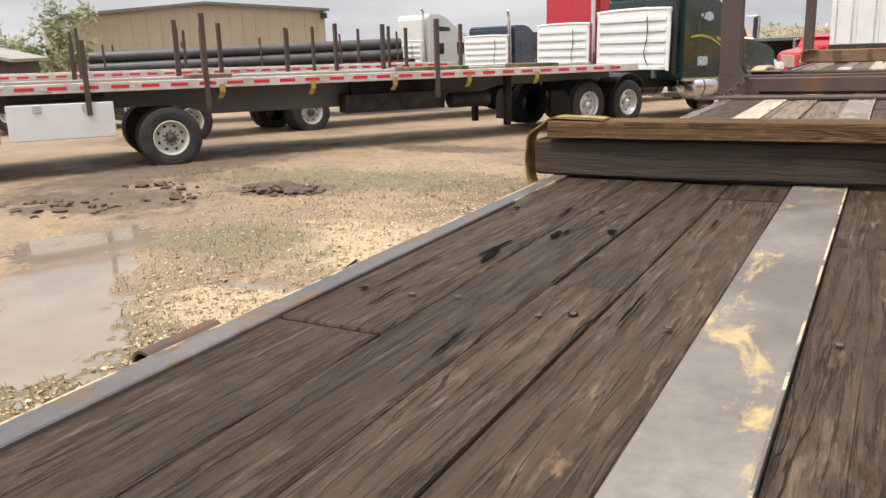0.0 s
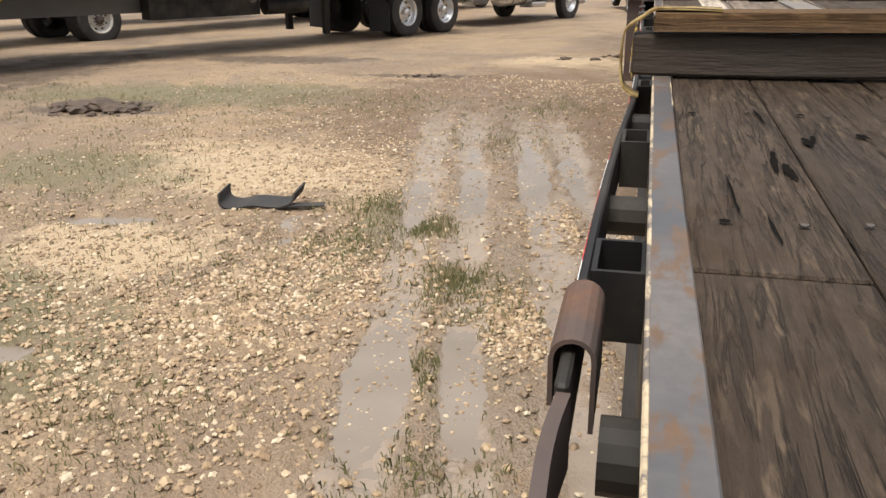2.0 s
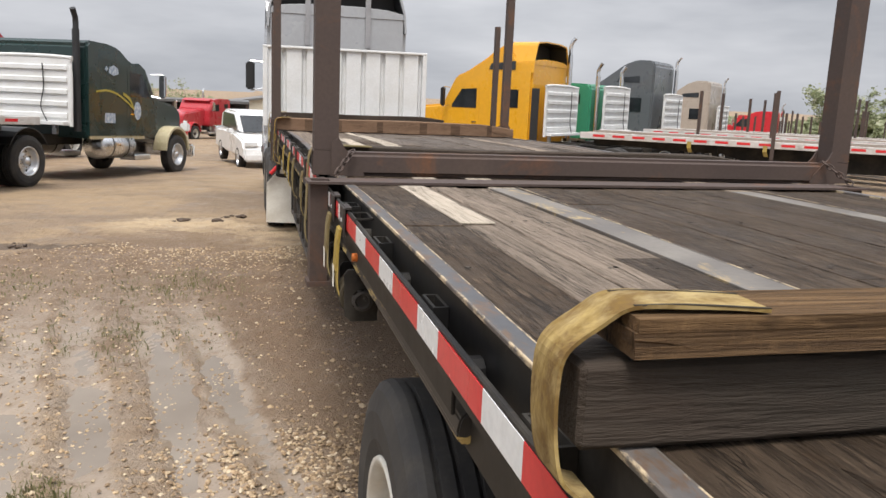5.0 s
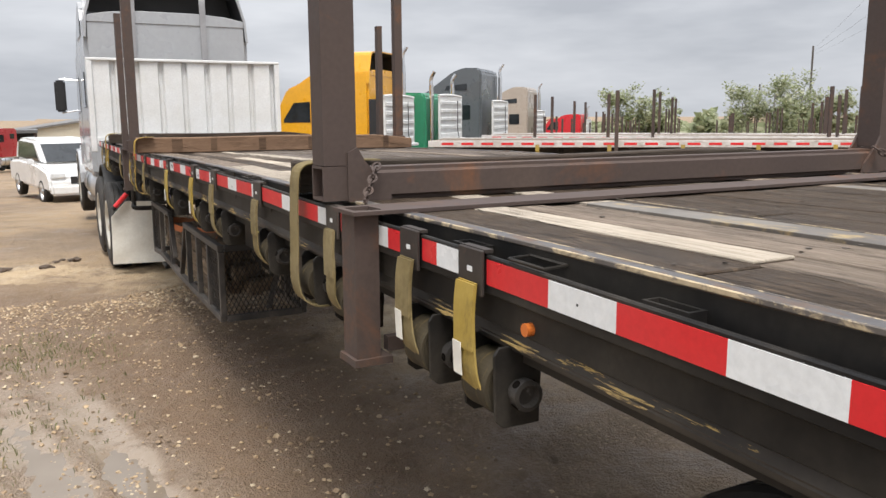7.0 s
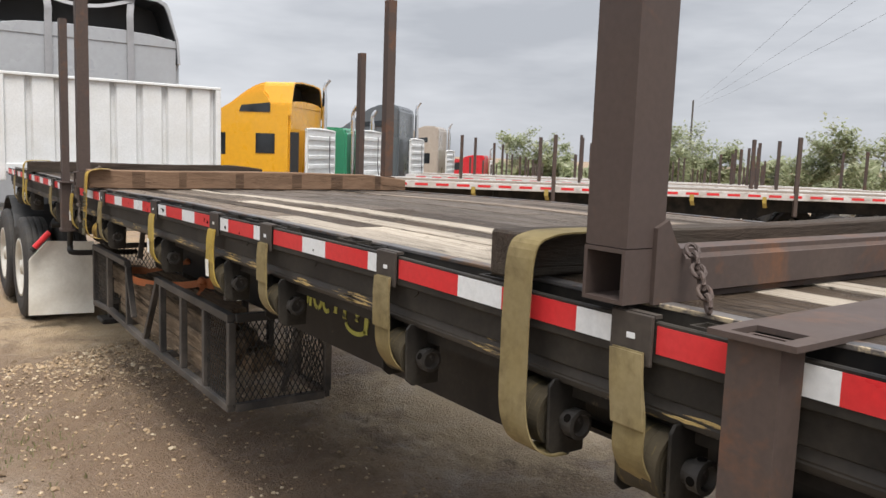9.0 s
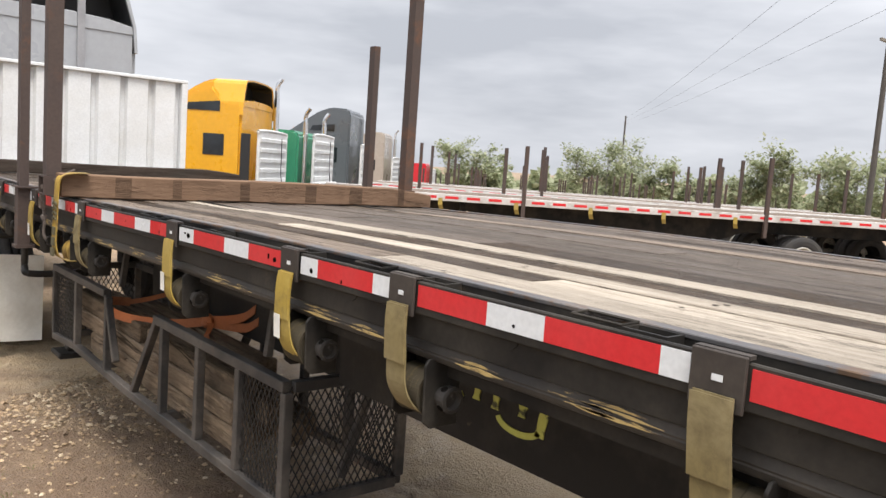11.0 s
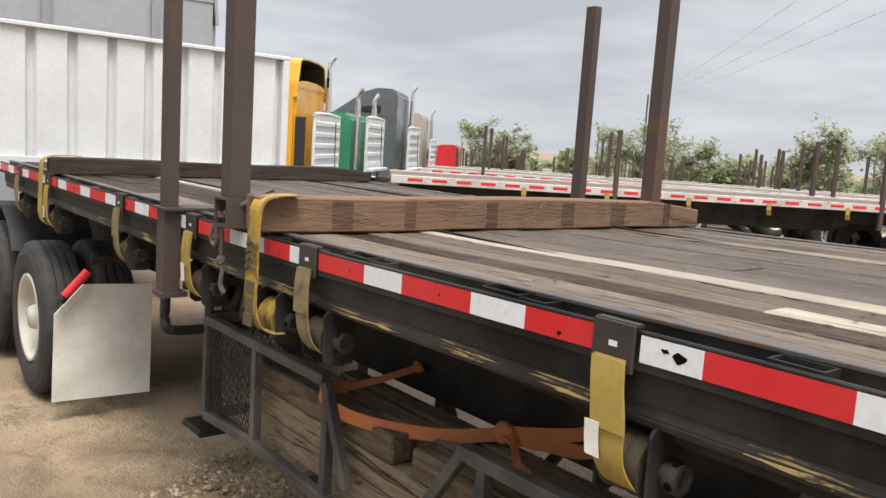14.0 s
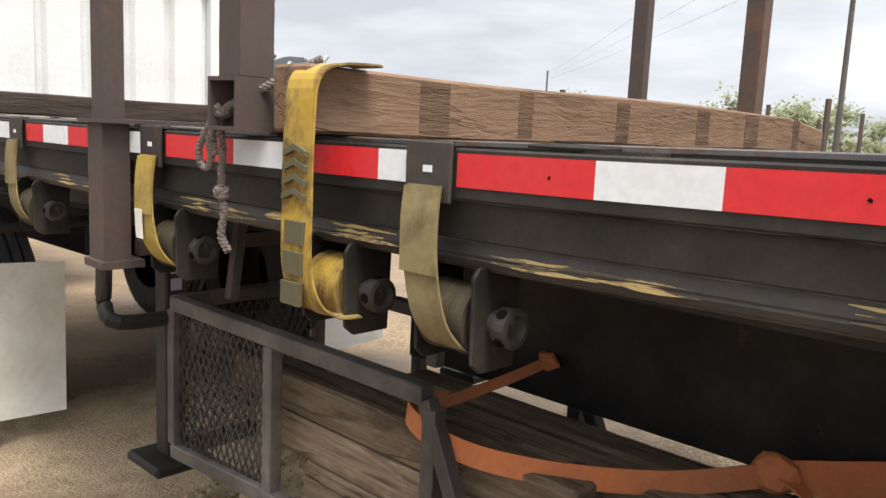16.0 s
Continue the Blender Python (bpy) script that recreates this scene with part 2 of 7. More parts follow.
M_rubber = surface("tyre_rubber", (0.022, 0.021, 0.021), (0.10, 0.088, 0.072), rough=0.78, big=5, fine=60, wear=0.45)
M_rim = surface("white_steel_rim", (0.56, 0.545, 0.49), (0.38, 0.31, 0.22), rough=0.45, big=6, wear=0.6)
M_alu = shiny("bright_aluminium", (0.72, 0.73, 0.74), 0.22)
M_chrome = shiny("chrome", (0.8, 0.8, 0.8), 0.05)
M_strap_y = chipped("yellow_webbing", (0.40, 0.25, 0.025), (0.13, 0.078, 0.028), rough=0.85, big=9, amount=(0.42, 0.60), along=(1, 2, 1), dust=(0.33, 0.29, 0.19), dusty=0.9)
M_strap_g = chipped("faded_webbing", (0.20, 0.152, 0.062), (0.10, 0.075, 0.035), rough=0.85, big=7, amount=(0.46, 0.68), dust=(0.26, 0.22, 0.14), dusty=0.6)
M_strap_k = chipped("mustard_webbing", (0.36, 0.25, 0.045), (0.15, 0.11, 0.04), rough=0.78, big=8, amount=(0.52, 0.75), dust=(0.3, 0.25, 0.14), dusty=0.5)
M_strap_old = chipped("wound_dirty_webbing", (0.058, 0.046, 0.026), (0.15, 0.11, 0.04), rough=0.85, big=14, amount=(0.55, 0.7), along=(1, 5, 1), dust=(0.03, 0.027, 0.024), dusty=0.7)
M_orange = chipped("orange_webbing", (0.48, 0.15, 0.05), (0.25, 0.1, 0.05), rough=0.78, big=8, amount=(0.52, 0.75), dusty=0.4)
M_bars = surface("dark_print", (0.10, 0.085, 0.04), rough=0.8)
M_white_panel = chipped("white_painted_sheet", (0.70, 0.705, 0.70), (0.35, 0.31, 0.26), rough=0.4, big=2.5, amount=(0.68, 0.78), along=(1, 1, 0.5), dust=(0.55, 0.53, 0.48), dusty=0.45)
M_flap = surface("pale_mudflap", (0.76, 0.74, 0.67), (0.4, 0.34, 0.25), rough=0.55, big=2.0, wear=0.6)
M_glass = glass_dark("tinted_glass")
M_grille = surface("dark_plastic", (0.02, 0.02, 0.021), rough=0.5)
M_rope = surface("grey_rope", (0.17, 0.14, 0.12), rough=0.9, fine=120, bump=0.5)
M_amber = surface("amber_lens", (0.6, 0.16, 0.03), rough=0.25)
M_lens = surface("clear_lamp_lens", (0.75, 0.77, 0.78), rough=0.12)


def paint(name, c, rough=0.28):
    return surface(name, c, tuple(q * 0.8 + 0.006 for q in c), rough=rough, big=0.9, fine=12, wear=0.5, bump=0.03, coat=0.35)


# ---- mesh helpers ----
def part(name, bm, material, parent=None, label="", smooth=False):
    me = bpy.data.meshes.new(name)
    bm.to_mesh(me)
    bm.free()
    for m in material if isinstance(material, (list, tuple)) else [material]:
        me.materials.append(m)
    if smooth:
        for p in me.polygons:
            p.use_smooth = True
    ob = new(name, me)
    if parent is not None:
        ob.parent = parent
    if label:
        ob["label"] = label
    return ob


def thing(name, label, category, group="", at=None, kind=""):
    ob = new(name)
    ob.empty_display_size = 0.2
    if at is not None:
        ob.matrix_world = at
    return tagged(ob, label, category, group, kind)


def box(bm, x0, x1, y0, y1, z0, z1, bevel=0.0, m=None, seg=1):
    r = bmesh.ops.create_cube(bm, size=1.0)
    vs = r["verts"]
    for v in vs:
        v.co = Vector((x0 + (v.co.x + 0.5) * (x1 - x0), y0 + (v.co.y + 0.5) * (y1 - y0), z0 + (v.co.z + 0.5) * (z1 - z0)))
    if bevel:
        es = {e for v in vs for e in v.link_edges}
        vs = list({v for f in bmesh.ops.bevel(bm, geom=list(es), offset=bevel, segments=seg, affect="EDGES")["faces"] for v in f.verts} | {v for v in vs if v.is_valid})
    if m is not None:
        bmesh.ops.transform(bm, matrix=m, verts=[v for v in vs if v.is_valid])
    return vs


def boxed(*a, **k):
    bm = bmesh.new()
    box(bm, *a, **k)
    return bm


def prism(bm, pts, axis, a, b, bevel=0.0, seg=2):
    """A side profile drawn out along an axis. pts: (u, v); for axis x they are y, z; for y: x, z; for z: x, y."""
    def at(u, v, w):
        return {"x": (w, u, v), "y": (u, w, v), "z": (u, v, w)}[axis]
    lo = [bm.verts.new(at(u, v, a)) for u, v in pts]
    hi = [bm.verts.new(at(u, v, b)) for u, v in pts]
    faces = [bm.faces.new(lo), bm.faces.new(hi[::-1])]
    for i in range(len(pts)):
        j = (i + 1) % len(pts)
        faces.append(bm.faces.new((lo[j], lo[i], hi[i], hi[j])))
    bmesh.ops.recalc_face_normals(bm, faces=faces)
    if bevel:
        es = list({e for f in faces for e in f.edges})
        bmesh.ops.bevel(bm, geom=es, offset=bevel, segments=seg, affect="EDGES", clamp_overlap=True)


def pris(*a, **k):
    bm = bmesh.new()
    prism(bm, *a, **k)
    return bm


def lathe(bm, profile, m, seg=28, caps=True):
    """A turned shape round x: profile of (x, r)."""
    rings = []
    for x, r in profile:
        rings.append([bm.verts.new(m @ Vector((x, r * math.cos(2 * math.pi * k / seg), r * math.sin(2 * math.pi * k / seg)))) for k in range(seg)])
    fs = []
    for a, b in zip(rings, rings[1:]):
        for k in range(seg):
            fs.append(bm.faces.new((a[k], a[(k + 1) % seg], b[(k + 1) % seg], b[k])))
    for ring in (rings[0], rings[-1]) if caps else ():
        if (ring[0].co - ring[seg // 2].co).length > 1e-3:
            fs.append(bm.faces.new(ring))
    bmesh.ops.recalc_face_normals(bm, faces=fs)


def rod(bm, p, q, r, seg=12, r2=None):
    p, q = Vector(p), Vector(q)
    d = q - p
    m = Matrix.Translation(p) @ d.to_track_quat("X", "Z").to_matrix().to_4x4()
    lathe(bm, [(0, r), (d.length, r if r2 is None else r2)], m, seg)


def rodded(p, q, r, seg=12, r2=None):
    bm = bmesh.new()
    rod(bm, p, q, r, seg, r2)
    return bm


def pipe(bm, pts, r, seg=8, closed=False):
    """A round bar along a line of points."""
    pts = [Vector(p) for p in pts]
    rings, n = [], len(pts)
    up = Vector((0.13, 0.21, 0.97))
    for i, p in enumerate(pts):
        a = pts[(i - 1) % n] if closed or i else p
        b = pts[(i + 1) % n] if closed or i < n - 1 else p
        t = (b - a).normalized()
        u = t.cross(up).normalized()
        w = t.cross(u)
        rings.append([bm.verts.new(p + r * (math.cos(k * 2 * math.pi / seg) * u + math.sin(k * 2 * math.pi / seg) * w)) for k in range(seg)])
    fs = []
    pairs = list(zip(rings, rings[1:])) + ([(rings[-1], rings[0])] if closed else [])
    for a, b in pairs:
        for k in range(seg):
            fs.append(bm.faces.new((a[k], a[(k + 1) % seg], b[(k + 1) % seg], b[k])))
    if not closed:
        fs += [bm.faces.new(rings[0]), bm.faces.new(rings[-1][::-1])]
    bmesh.ops.recalc_face_normals(bm, faces=fs)


def ribbon(bm, pts, across, thick):
    """A strap: a flat band along pts, its width the vector across, with thickness."""
    pts = [Vector(p) for p in pts]
    across = Vector(across)
    ring = []
    for i, p in enumerate(pts):
        t = (pts[min(i + 1, len(pts) - 1)] - pts[max(i - 1, 0)]).normalized()
        n = t.cross(across).normalized() * thick / 2
        ring.append([bm.verts.new(p + s * across / 2 + k * n) for s, k in ((-1, -1), (1, -1), (1, 1), (-1, 1))])
    fs = [bm.faces.new(ring[0]), bm.faces.new(ring[-1][::-1])]
    for a, b in zip(ring, ring[1:]):
        for k in range(4):
            fs.append(bm.faces.new((a[k], a[(k + 1) % 4], b[(k + 1) % 4], b[k])))
    bmesh.ops.recalc_face_normals(bm, faces=fs)


def rounded(pts, n=4):
    """A smoothed run through points (Catmull-Rom)."""
    p = [Vector(q) for q in pts]
    p = [2 * p[0] - p[1]] + p + [2 * p[-1] - p[-2]]
    out = []
    for i in range(1, len(p) - 2):
        for k in range(n):
            t = k / n
            out.append(0.5 * (2 * p[i] + (p[i + 1] - p[i - 1]) * t + (2 * p[i - 1] - 5 * p[i] + 4 * p[i + 1] - p[i + 2]) * t * t + (3 * p[i] - p[i - 1] - 3 * p[i + 1] + p[i + 2]) * t ** 3))
    return out + [p[-2]]


# ---- ground ----
PUDDLES = [  # x, y, half width, half length, turn
    (-1.49, 5.88, 0.085, 0.45, 12.5), (-1.06, 4.06, 0.05, 0.2, 9), (-0.98, 3.41, 0.13, 0.42, 14), (-0.61, 3.5, 0.08, 0.36, 14), (-1.13, 6.21, 0.10, 0.5, 10),
    (-0.75, 6.59, 0.10, 0.6, 8), (-0.61, 5.61, 0.04, 0.25, 8), (-0.48, 6.73, 0.07, 0.38, 8), (-2.18, 5.16, 0.10, 0.34, 20), (-1.94, 5.27, 0.045, 0.3, 25), (-4.49, 3.94, 0.5, 1.45, 48), (-6.24, 5.61, 0.75, 0.5, 48), (-5.37, 4.78, 0.4, 0.5, 30),
    (-2.84, 3.3, 0.26, 0.10, 0), (-3.52, 5.07, 0.3, 0.08, 10), 
]
WATER = -0.024


def ground_height(x, y):
    x, y = np.asarray(x, float), np.asarray(y, float)
    z = -0.042 * np.clip(x - 4, 0, 32)
    z = z - 0.034 * np.clip(y - 10.5, 0, 90) * np.clip((11 - x) / 6, 0, 1)
    near = np.clip(1.6 - np.hypot(x + 2, y - 6) / 16, 0, 1)
    z = z + 0.006 + near * 0.55 * (0.010 * np.sin(x * 2.1 + 1.3 * np.sin(y * 0.9)) + 0.008 * np.sin(y * 1.7 + x * 0.8) + 0.006 * np.sin(5.3 * x + 2.2 * np.sin(3.1 * y)) + 0.004 * np.sin(9.1 * y + 3 * np.sin(4.3 * x)))
    for k, rx in enumerate((-0.30, 0.06, 0.55, 0.90)):
        line = rx + 0.02 * np.sin(y * 0.8 + k) - 0.2 * y
        z = z - 0.022 * near * np.exp(-(((x - line) / 0.11) ** 2)) * np.clip((y - 1.5) / 2, 0, 1) * np.clip((11 - y) / 3, 0, 1)
        z = z + 0.014 * near * np.exp(-(((x - line - 0.19) / 0.07) ** 2)) * np.clip((y - 1.5) / 2, 0, 1) * np.clip((11 - y) / 3, 0, 1) * (0.5 + 0.5 * np.sin(14 * y + k))
    for px, py, a, b, turn in PUDDLES:
        c, s = math.cos(radians(turn)), math.sin(radians(turn))
        u, v = (x - px) * c + (y - py) * s, -(x - px) * s + (y - py) * c
        d = (np.abs(u / a) ** 2.5 + np.abs(v / b) ** 2.5) ** 0.4
        d = d + 0.10 * np.sin(11 * y + 2.5 * np.sin(7 * x + px)) + 0.10 * np.sin(17 * x + 3 * np.sin(9 * y + py)) + 0.06 * np.sin(37 * y + 4 * np.sin(29 * x)) + 0.05 * np.sin(53 * x + 3 * np.sin(41 * y))
        z = z - (0.04 if px > -3 else 0.05) * np.clip(1.6 - d, 0, 1)
    return z


def build_ground():
    def axis(lo, hi, fine_lo, fine_hi, step, grow):
        mid = list(np.arange(fine_lo, fine_hi, step))
        up, d = [], step
        p = fine_hi
        while p < hi:
            up.append(p)
            d *= grow
            p += d
        down, d, p = [], step, fine_lo
        while p > lo:
            d *= grow
            p -= d
            down.append(p)
        return np.array(down[::-1] + mid + up)
    xs, ys = axis(-900, 900, -7.5, 1.6, 0.035, 1.09), axis(-500, 1400, 1.2, 13.0, 0.045, 1.09)
    X, Y = np.meshgrid(xs, ys)
    Z = ground_height(X, Y)
    near = np.clip(1.5 - np.hypot(X + 1.5, Y - 6) / 14, 0, 1)
    Z = Z + near * np.random.default_rng(3).normal(0, 0.0065, Z.shape)
    n, m = len(ys), len(xs)
    me = bpy.data.meshes.new("ground")
    me.vertices.add(n * m)
    me.vertices.foreach_set("co", np.stack([X, Y, Z], -1).ravel())
    idx = np.arange(n * m).reshape(n, m)
    q = np.stack([idx[:-1, :-1], idx[:-1, 1:], idx[1:, 1:], idx[1:, :-1]], -1).reshape(-1, 4)
    me.loops.add(q.size)
    me.loops.foreach_set("vertex_index", q.ravel().astype(np.int32))
    me.polygons.add(len(q))
    me.polygons.foreach_set("loop_start", np.arange(0, q.size, 4, dtype=np.int32))
    me.polygons.foreach_set("loop_total", np.full(len(q), 4, dtype=np.int32))
    me.polygons.foreach_set("use_smooth", np.ones(len(q), dtype=bool))
    me.update(calc_edges=True)
    mat, nt, b, vec = bare("wet_gravelly_dirt")
    big = noise_of(nt, vec, 0.33, 5, 0.6, 0.5)
    mid = noise_of(nt, vec, 1.9, 6, 0.62, 0.4)
    peb = nt.nodes.new("ShaderNodeTexVoronoi")
    peb.inputs["Scale"].default_value = 34
    nt.links.new(vec, peb.inputs["Vector"])
    peb2 = nt.nodes.new("ShaderNodeTexVoronoi")
    peb2.inputs["Scale"].default_value = 85
    nt.links.new(vec, peb2.inputs["Vector"])
    fine = noise_of(nt, vec, 45, 4, 0.7)
    c = ramp_of(nt, big, [(0.30, (0.16, 0.112, 0.072)), (0.44, (0.26, 0.182, 0.113)), (0.56, (0.40, 0.28, 0.155)), (0.72, (0.25, 0.182, 0.122))])
    c = mixed(nt, ranged(nt, mid, 0.45, 0.68, 0, 0.75), c, (0.17, 0.122, 0.083))
    stone = mixed(nt, peb.outputs["Color"], (0.25, 0.18, 0.105), (0.58, 0.45, 0.29))
    c = mixed(nt, ranged(nt, mid, 0.36, 0.52, 0.75, 0.12), c, mixed(nt, ranged(nt, peb.outputs["Distance"], 0.15, 0.5, 0, 0.85), stone, (0.13, 0.092, 0.06)))
    c = mixed(nt, ranged(nt, fine, 0.35, 0.75, 0, 0.45), c, (0.18, 0.132, 0.088))
    sep = nt.nodes.new("ShaderNodeSeparateXYZ")
    nt.links.new(vec, sep.inputs["Vector"])
    slant = nt.nodes.new("ShaderNodeMath")
    slant.operation = "MULTIPLY_ADD"
    slant.inputs[1].default_value = 0.2
    nt.links.new(sep.outputs["Y"], slant.inputs[0])
    nt.links.new(sep.outputs["X"], slant.inputs[2])
    slant = slant.outputs["Value"]
    patchy = noise_of(nt, vec, 2.3, 5, 0.65, 0.5)
    sandy = noise_of(nt, vec, 120, 3, 0.7)

    def spot(x, y, rx, ry, edge=0.5):
        """A patch of ground with an uneven rim."""
        q = nt.nodes.new("ShaderNodeMapping")
        q.vector_type = "TEXTURE"
        q.inputs["Location"].default_value, q.inputs["Scale"].default_value = (x, y, 0), (rx, ry, 1000)
        nt.links.new(vec, q.inputs["Vector"])
        ln = nt.nodes.new("ShaderNodeVectorMath")
        ln.operation = "LENGTH"
        nt.links.new(q.outputs["Vector"], ln.inputs[0])
        ad = nt.nodes.new("ShaderNodeMath")
        ad.operation = "MULTIPLY_ADD"
        ad.inputs[1].default_value = 2.6
        nt.links.new(patchy, ad.inputs[0])
        nt.links.new(ln.outputs["Value"], ad.inputs[2])
        return ranged(nt, ad.outputs["Value"], 2.1, 2.1 + edge, 0.85, 0.0)

    yellow = mixed(nt, sandy, (0.36, 0.262, 0.155), (0.58, 0.45, 0.285))
    # (2.1, 8.4) paints sky glare, (0.4, 11.9) lightens shaded ground under the trailer
    for q in ((-3.04, 6.48, 1.3, 0.75), (-0.18, 5.38, 0.25, 0.6), (-1.19, 12.93, 0.9, 0.9), (2.1, 8.4, 1.1, 1.0), (0.4, 11.9, 1.1, 1.0), (-3.13, 4.51, 0.7, 0.5)):
        c = mixed(nt, spot(*q), c, yellow)
    green = mixed(nt, fine, (0.095, 0.085, 0.042), (0.21, 0.175, 0.095))
    for q in ((-3.04, 3.11, 0.75, 0.7), (-4.78, 6.09, 1.0, 0.5), (-0.53, 4.16, 0.2, 0.55), (-1.6, 5.18, 0.12, 0.9), (-4.3, 9.55, 1.5, 0.6), (-3.81, 3.67, 0.6, 0.5), (-6.33, 9.35, 1.3, 0.6), (-1.97, 8.44, 0.3, 1.2)):
        c = mixed(nt, spot(*q, 0.7), c, green)
    # the (0.07, 7.15) strip also darkens the soil for shade under the trailer
    damp_and_shade = mixed(nt, fine, (0.105, 0.068, 0.042), (0.215, 0.143, 0.087))
    for q in ((-0.6, 8.4, 1.3, 1.6), (-1.2, 10.6, 1.3, 1.8), (-2.2, 9.0, 1.2, 1.6), (0.07, 7.15, 0.9, 2.4), (-1.58, 8.07, 1.0, 0.7)):
        c = mixed(nt, spot(*q, 0.8), c, damp_and_shade)
    muddy = mixed(nt, fine, (0.055, 0.038, 0.026), (0.13, 0.092, 0.062))
    # the long (-9.24, 10.17) patch also paints shadow beside the silver flatbed
    for q in ((-6.14, 8.51, 0.9, 0.4), (-7.98, 7.19, 1.4, 0.8), (-9.24, 10.17, 1.2, 3.5), (-2.94, 11.33, 0.9, 0.2), (-5.85, 12.99, 1.5, 0.5)):
        c = mixed(nt, spot(*q), c, muddy)
    track = ranged(nt, slant, -0.65, -0.45, 0, 1)
    for src, lo, hi in ((slant, 1.3, 1.0), (sep.outputs["Y"], 10.5, 8.0), (sep.outputs["Y"], 1.6, 2.6)):
        mm = nt.nodes.new("ShaderNodeMath")
        mm.operation = "MULTIPLY"
        nt.links.new(track, mm.inputs[0])
        nt.links.new(ranged(nt, src, lo, hi, 0, 1), mm.inputs[1])
        track = mm.outputs["Value"]
    mm = nt.nodes.new("ShaderNodeMath")
    mm.operation = "MULTIPLY"
    nt.links.new(track, mm.inputs[0])
    nt.links.new(ranged(nt, noise_of(nt, vec, 3.1, 4, 0.6, 0.6), 0.36, 0.56, 0.15, 0.85), mm.inputs[1])
    track = mm.outputs["Value"]
    strips = None
    wob = ranged(nt, noise_of(nt, vec, 1.1, 3, 0.6), 0.3, 0.7, -0.07, 0.07)
    for k in (-0.30, 0.06, 0.56, 0.90):
        last = slant
        for op, other in (("ADD", wob), ("SUBTRACT", k), ("ABSOLUTE", 0.0)):
            mm = nt.nodes.new("ShaderNodeMath")
            mm.operation = op
            nt.links.new(last, mm.inputs[0])
            if isinstance(other, float):
                mm.inputs[1].default_value = other
            else:
                nt.links.new(other, mm.inputs[1])
            last = mm.outputs["Value"]
        last = ranged(nt, last, 0.10, 0.155, 1.0, 0.0)
        if strips is not None:
            mm = nt.nodes.new("ShaderNodeMath")
            mm.operation = "MAXIMUM"
            nt.links.new(last, mm.inputs[0])
            nt.links.new(strips, mm.inputs[1])
            last = mm.outputs["Value"]
        strips = last
    for src, lo, hi in ((sep.outputs["Y"], 9.2, 7.6), (sep.outputs["Y"], 1.8, 2.6), (patchy, 0.34, 0.46)):
        mm = nt.nodes.new("ShaderNodeMath")
        mm.operation = "MULTIPLY"
        nt.links.new(strips, mm.inputs[0])
        nt.links.new(ranged(nt, src, lo, hi, 0, 1), mm.inputs[1])
        strips = mm.outputs["Value"]
    c = mixed(nt, track, c, mixed(nt, fine, (0.17, 0.125, 0.088), (0.30, 0.235, 0.17)))
    c = mixed(nt, ranged(nt, strips, 0, 1, 0, 0.9), c, mixed(nt, mid, (0.20, 0.155, 0.115), (0.31, 0.25, 0.19)))
    nt.links.new(c, b.inputs["Base Color"])
    nt.links.new(mixed(nt, ranged(nt, track, 0.45, 0.8, 0.0, 0.9), mixed(nt, strips, ranged(nt, mid, 0.42, 0.66, 0.88, 0.45), ranged(nt, fine, 0.35, 0.7, 0.22, 0.42)), (0.34,) * 3), b.inputs["Roughness"])
    h = mixed(nt, 0.5, mixed(nt, 0.5, peb.outputs["Distance"], peb2.outputs["Distance"]), fine)
    h = mixed(nt, ranged(nt, strips, 0, 1, 0, 0.92), h, (0.3,) * 3)
    bumped(nt, b, h, 0.9, 0.035)
    me.materials.append(mat)
    return tagged(new("ground", me), "wet sandy gravel yard with muddy ruts", "ground", kind="structure")


build_ground()
m, nt, b, vec = bare("muddy_water")
nt.links.new(ramp_of(nt, noise_of(nt, vec, 1.2, 4), [(0.3, (0.17, 0.137, 0.104)), (0.7, (0.24, 0.20, 0.157))]), b.inputs["Base Color"])
b.inputs["Roughness"].default_value = 0.04
bumped(nt, b, noise_of(nt, vec, 14, 2), 0.02, 0.01)
M_water = m
for x0_, x1_, y0_, y1_ in ((-8.0, 1.5, 1.5, 9.5),):
    bm = bmesh.new()
    bmesh.ops.create_grid(bm, x_segments=2, y_segments=2, size=0.5, matrix=Matrix.Translation(((x0_ + x1_) / 2, (y0_ + y1_) / 2, WATER)) @ Matrix.Diagonal((x1_ - x0_, y1_ - y0_, 1, 1)))
    tagged(part("water", bm, M_water), "shallow muddy rain water standing in the ruts", "water", "puddles", "structure")

# ---- the flatbed trailer ----
DECK = 1.45
WIDE = 2.44


def deck_at(y):
    """The tired deck is bowed: it stays level to its middle, then falls towards its nose."""
    return float(np.interp(y, (4.0, 5.0, 7.8, 8.9, 9.5, 10.2), (DECK, 1.441, 1.438, 1.420, 1.403, 1.398)))


def sheared(bm, above=1.38):
    """Lets a long part follow the fall of the deck."""
    long = [e for e in bm.edges if abs(e.verts[0].co.y - e.verts[1].co.y) > 2.0]
    if long:
        bmesh.ops.subdivide_edges(bm, edges=long, cuts=14)
    for v in bm.verts:
        if v.co.z > above:
            v.co.z += deck_at(v.co.y) - DECK
    return bm


REAR, FRONT = 0.77, 14.40
trailer = thing("flatbed_trailer", "black steel flatbed trailer with a weathered plank deck", "trailer")


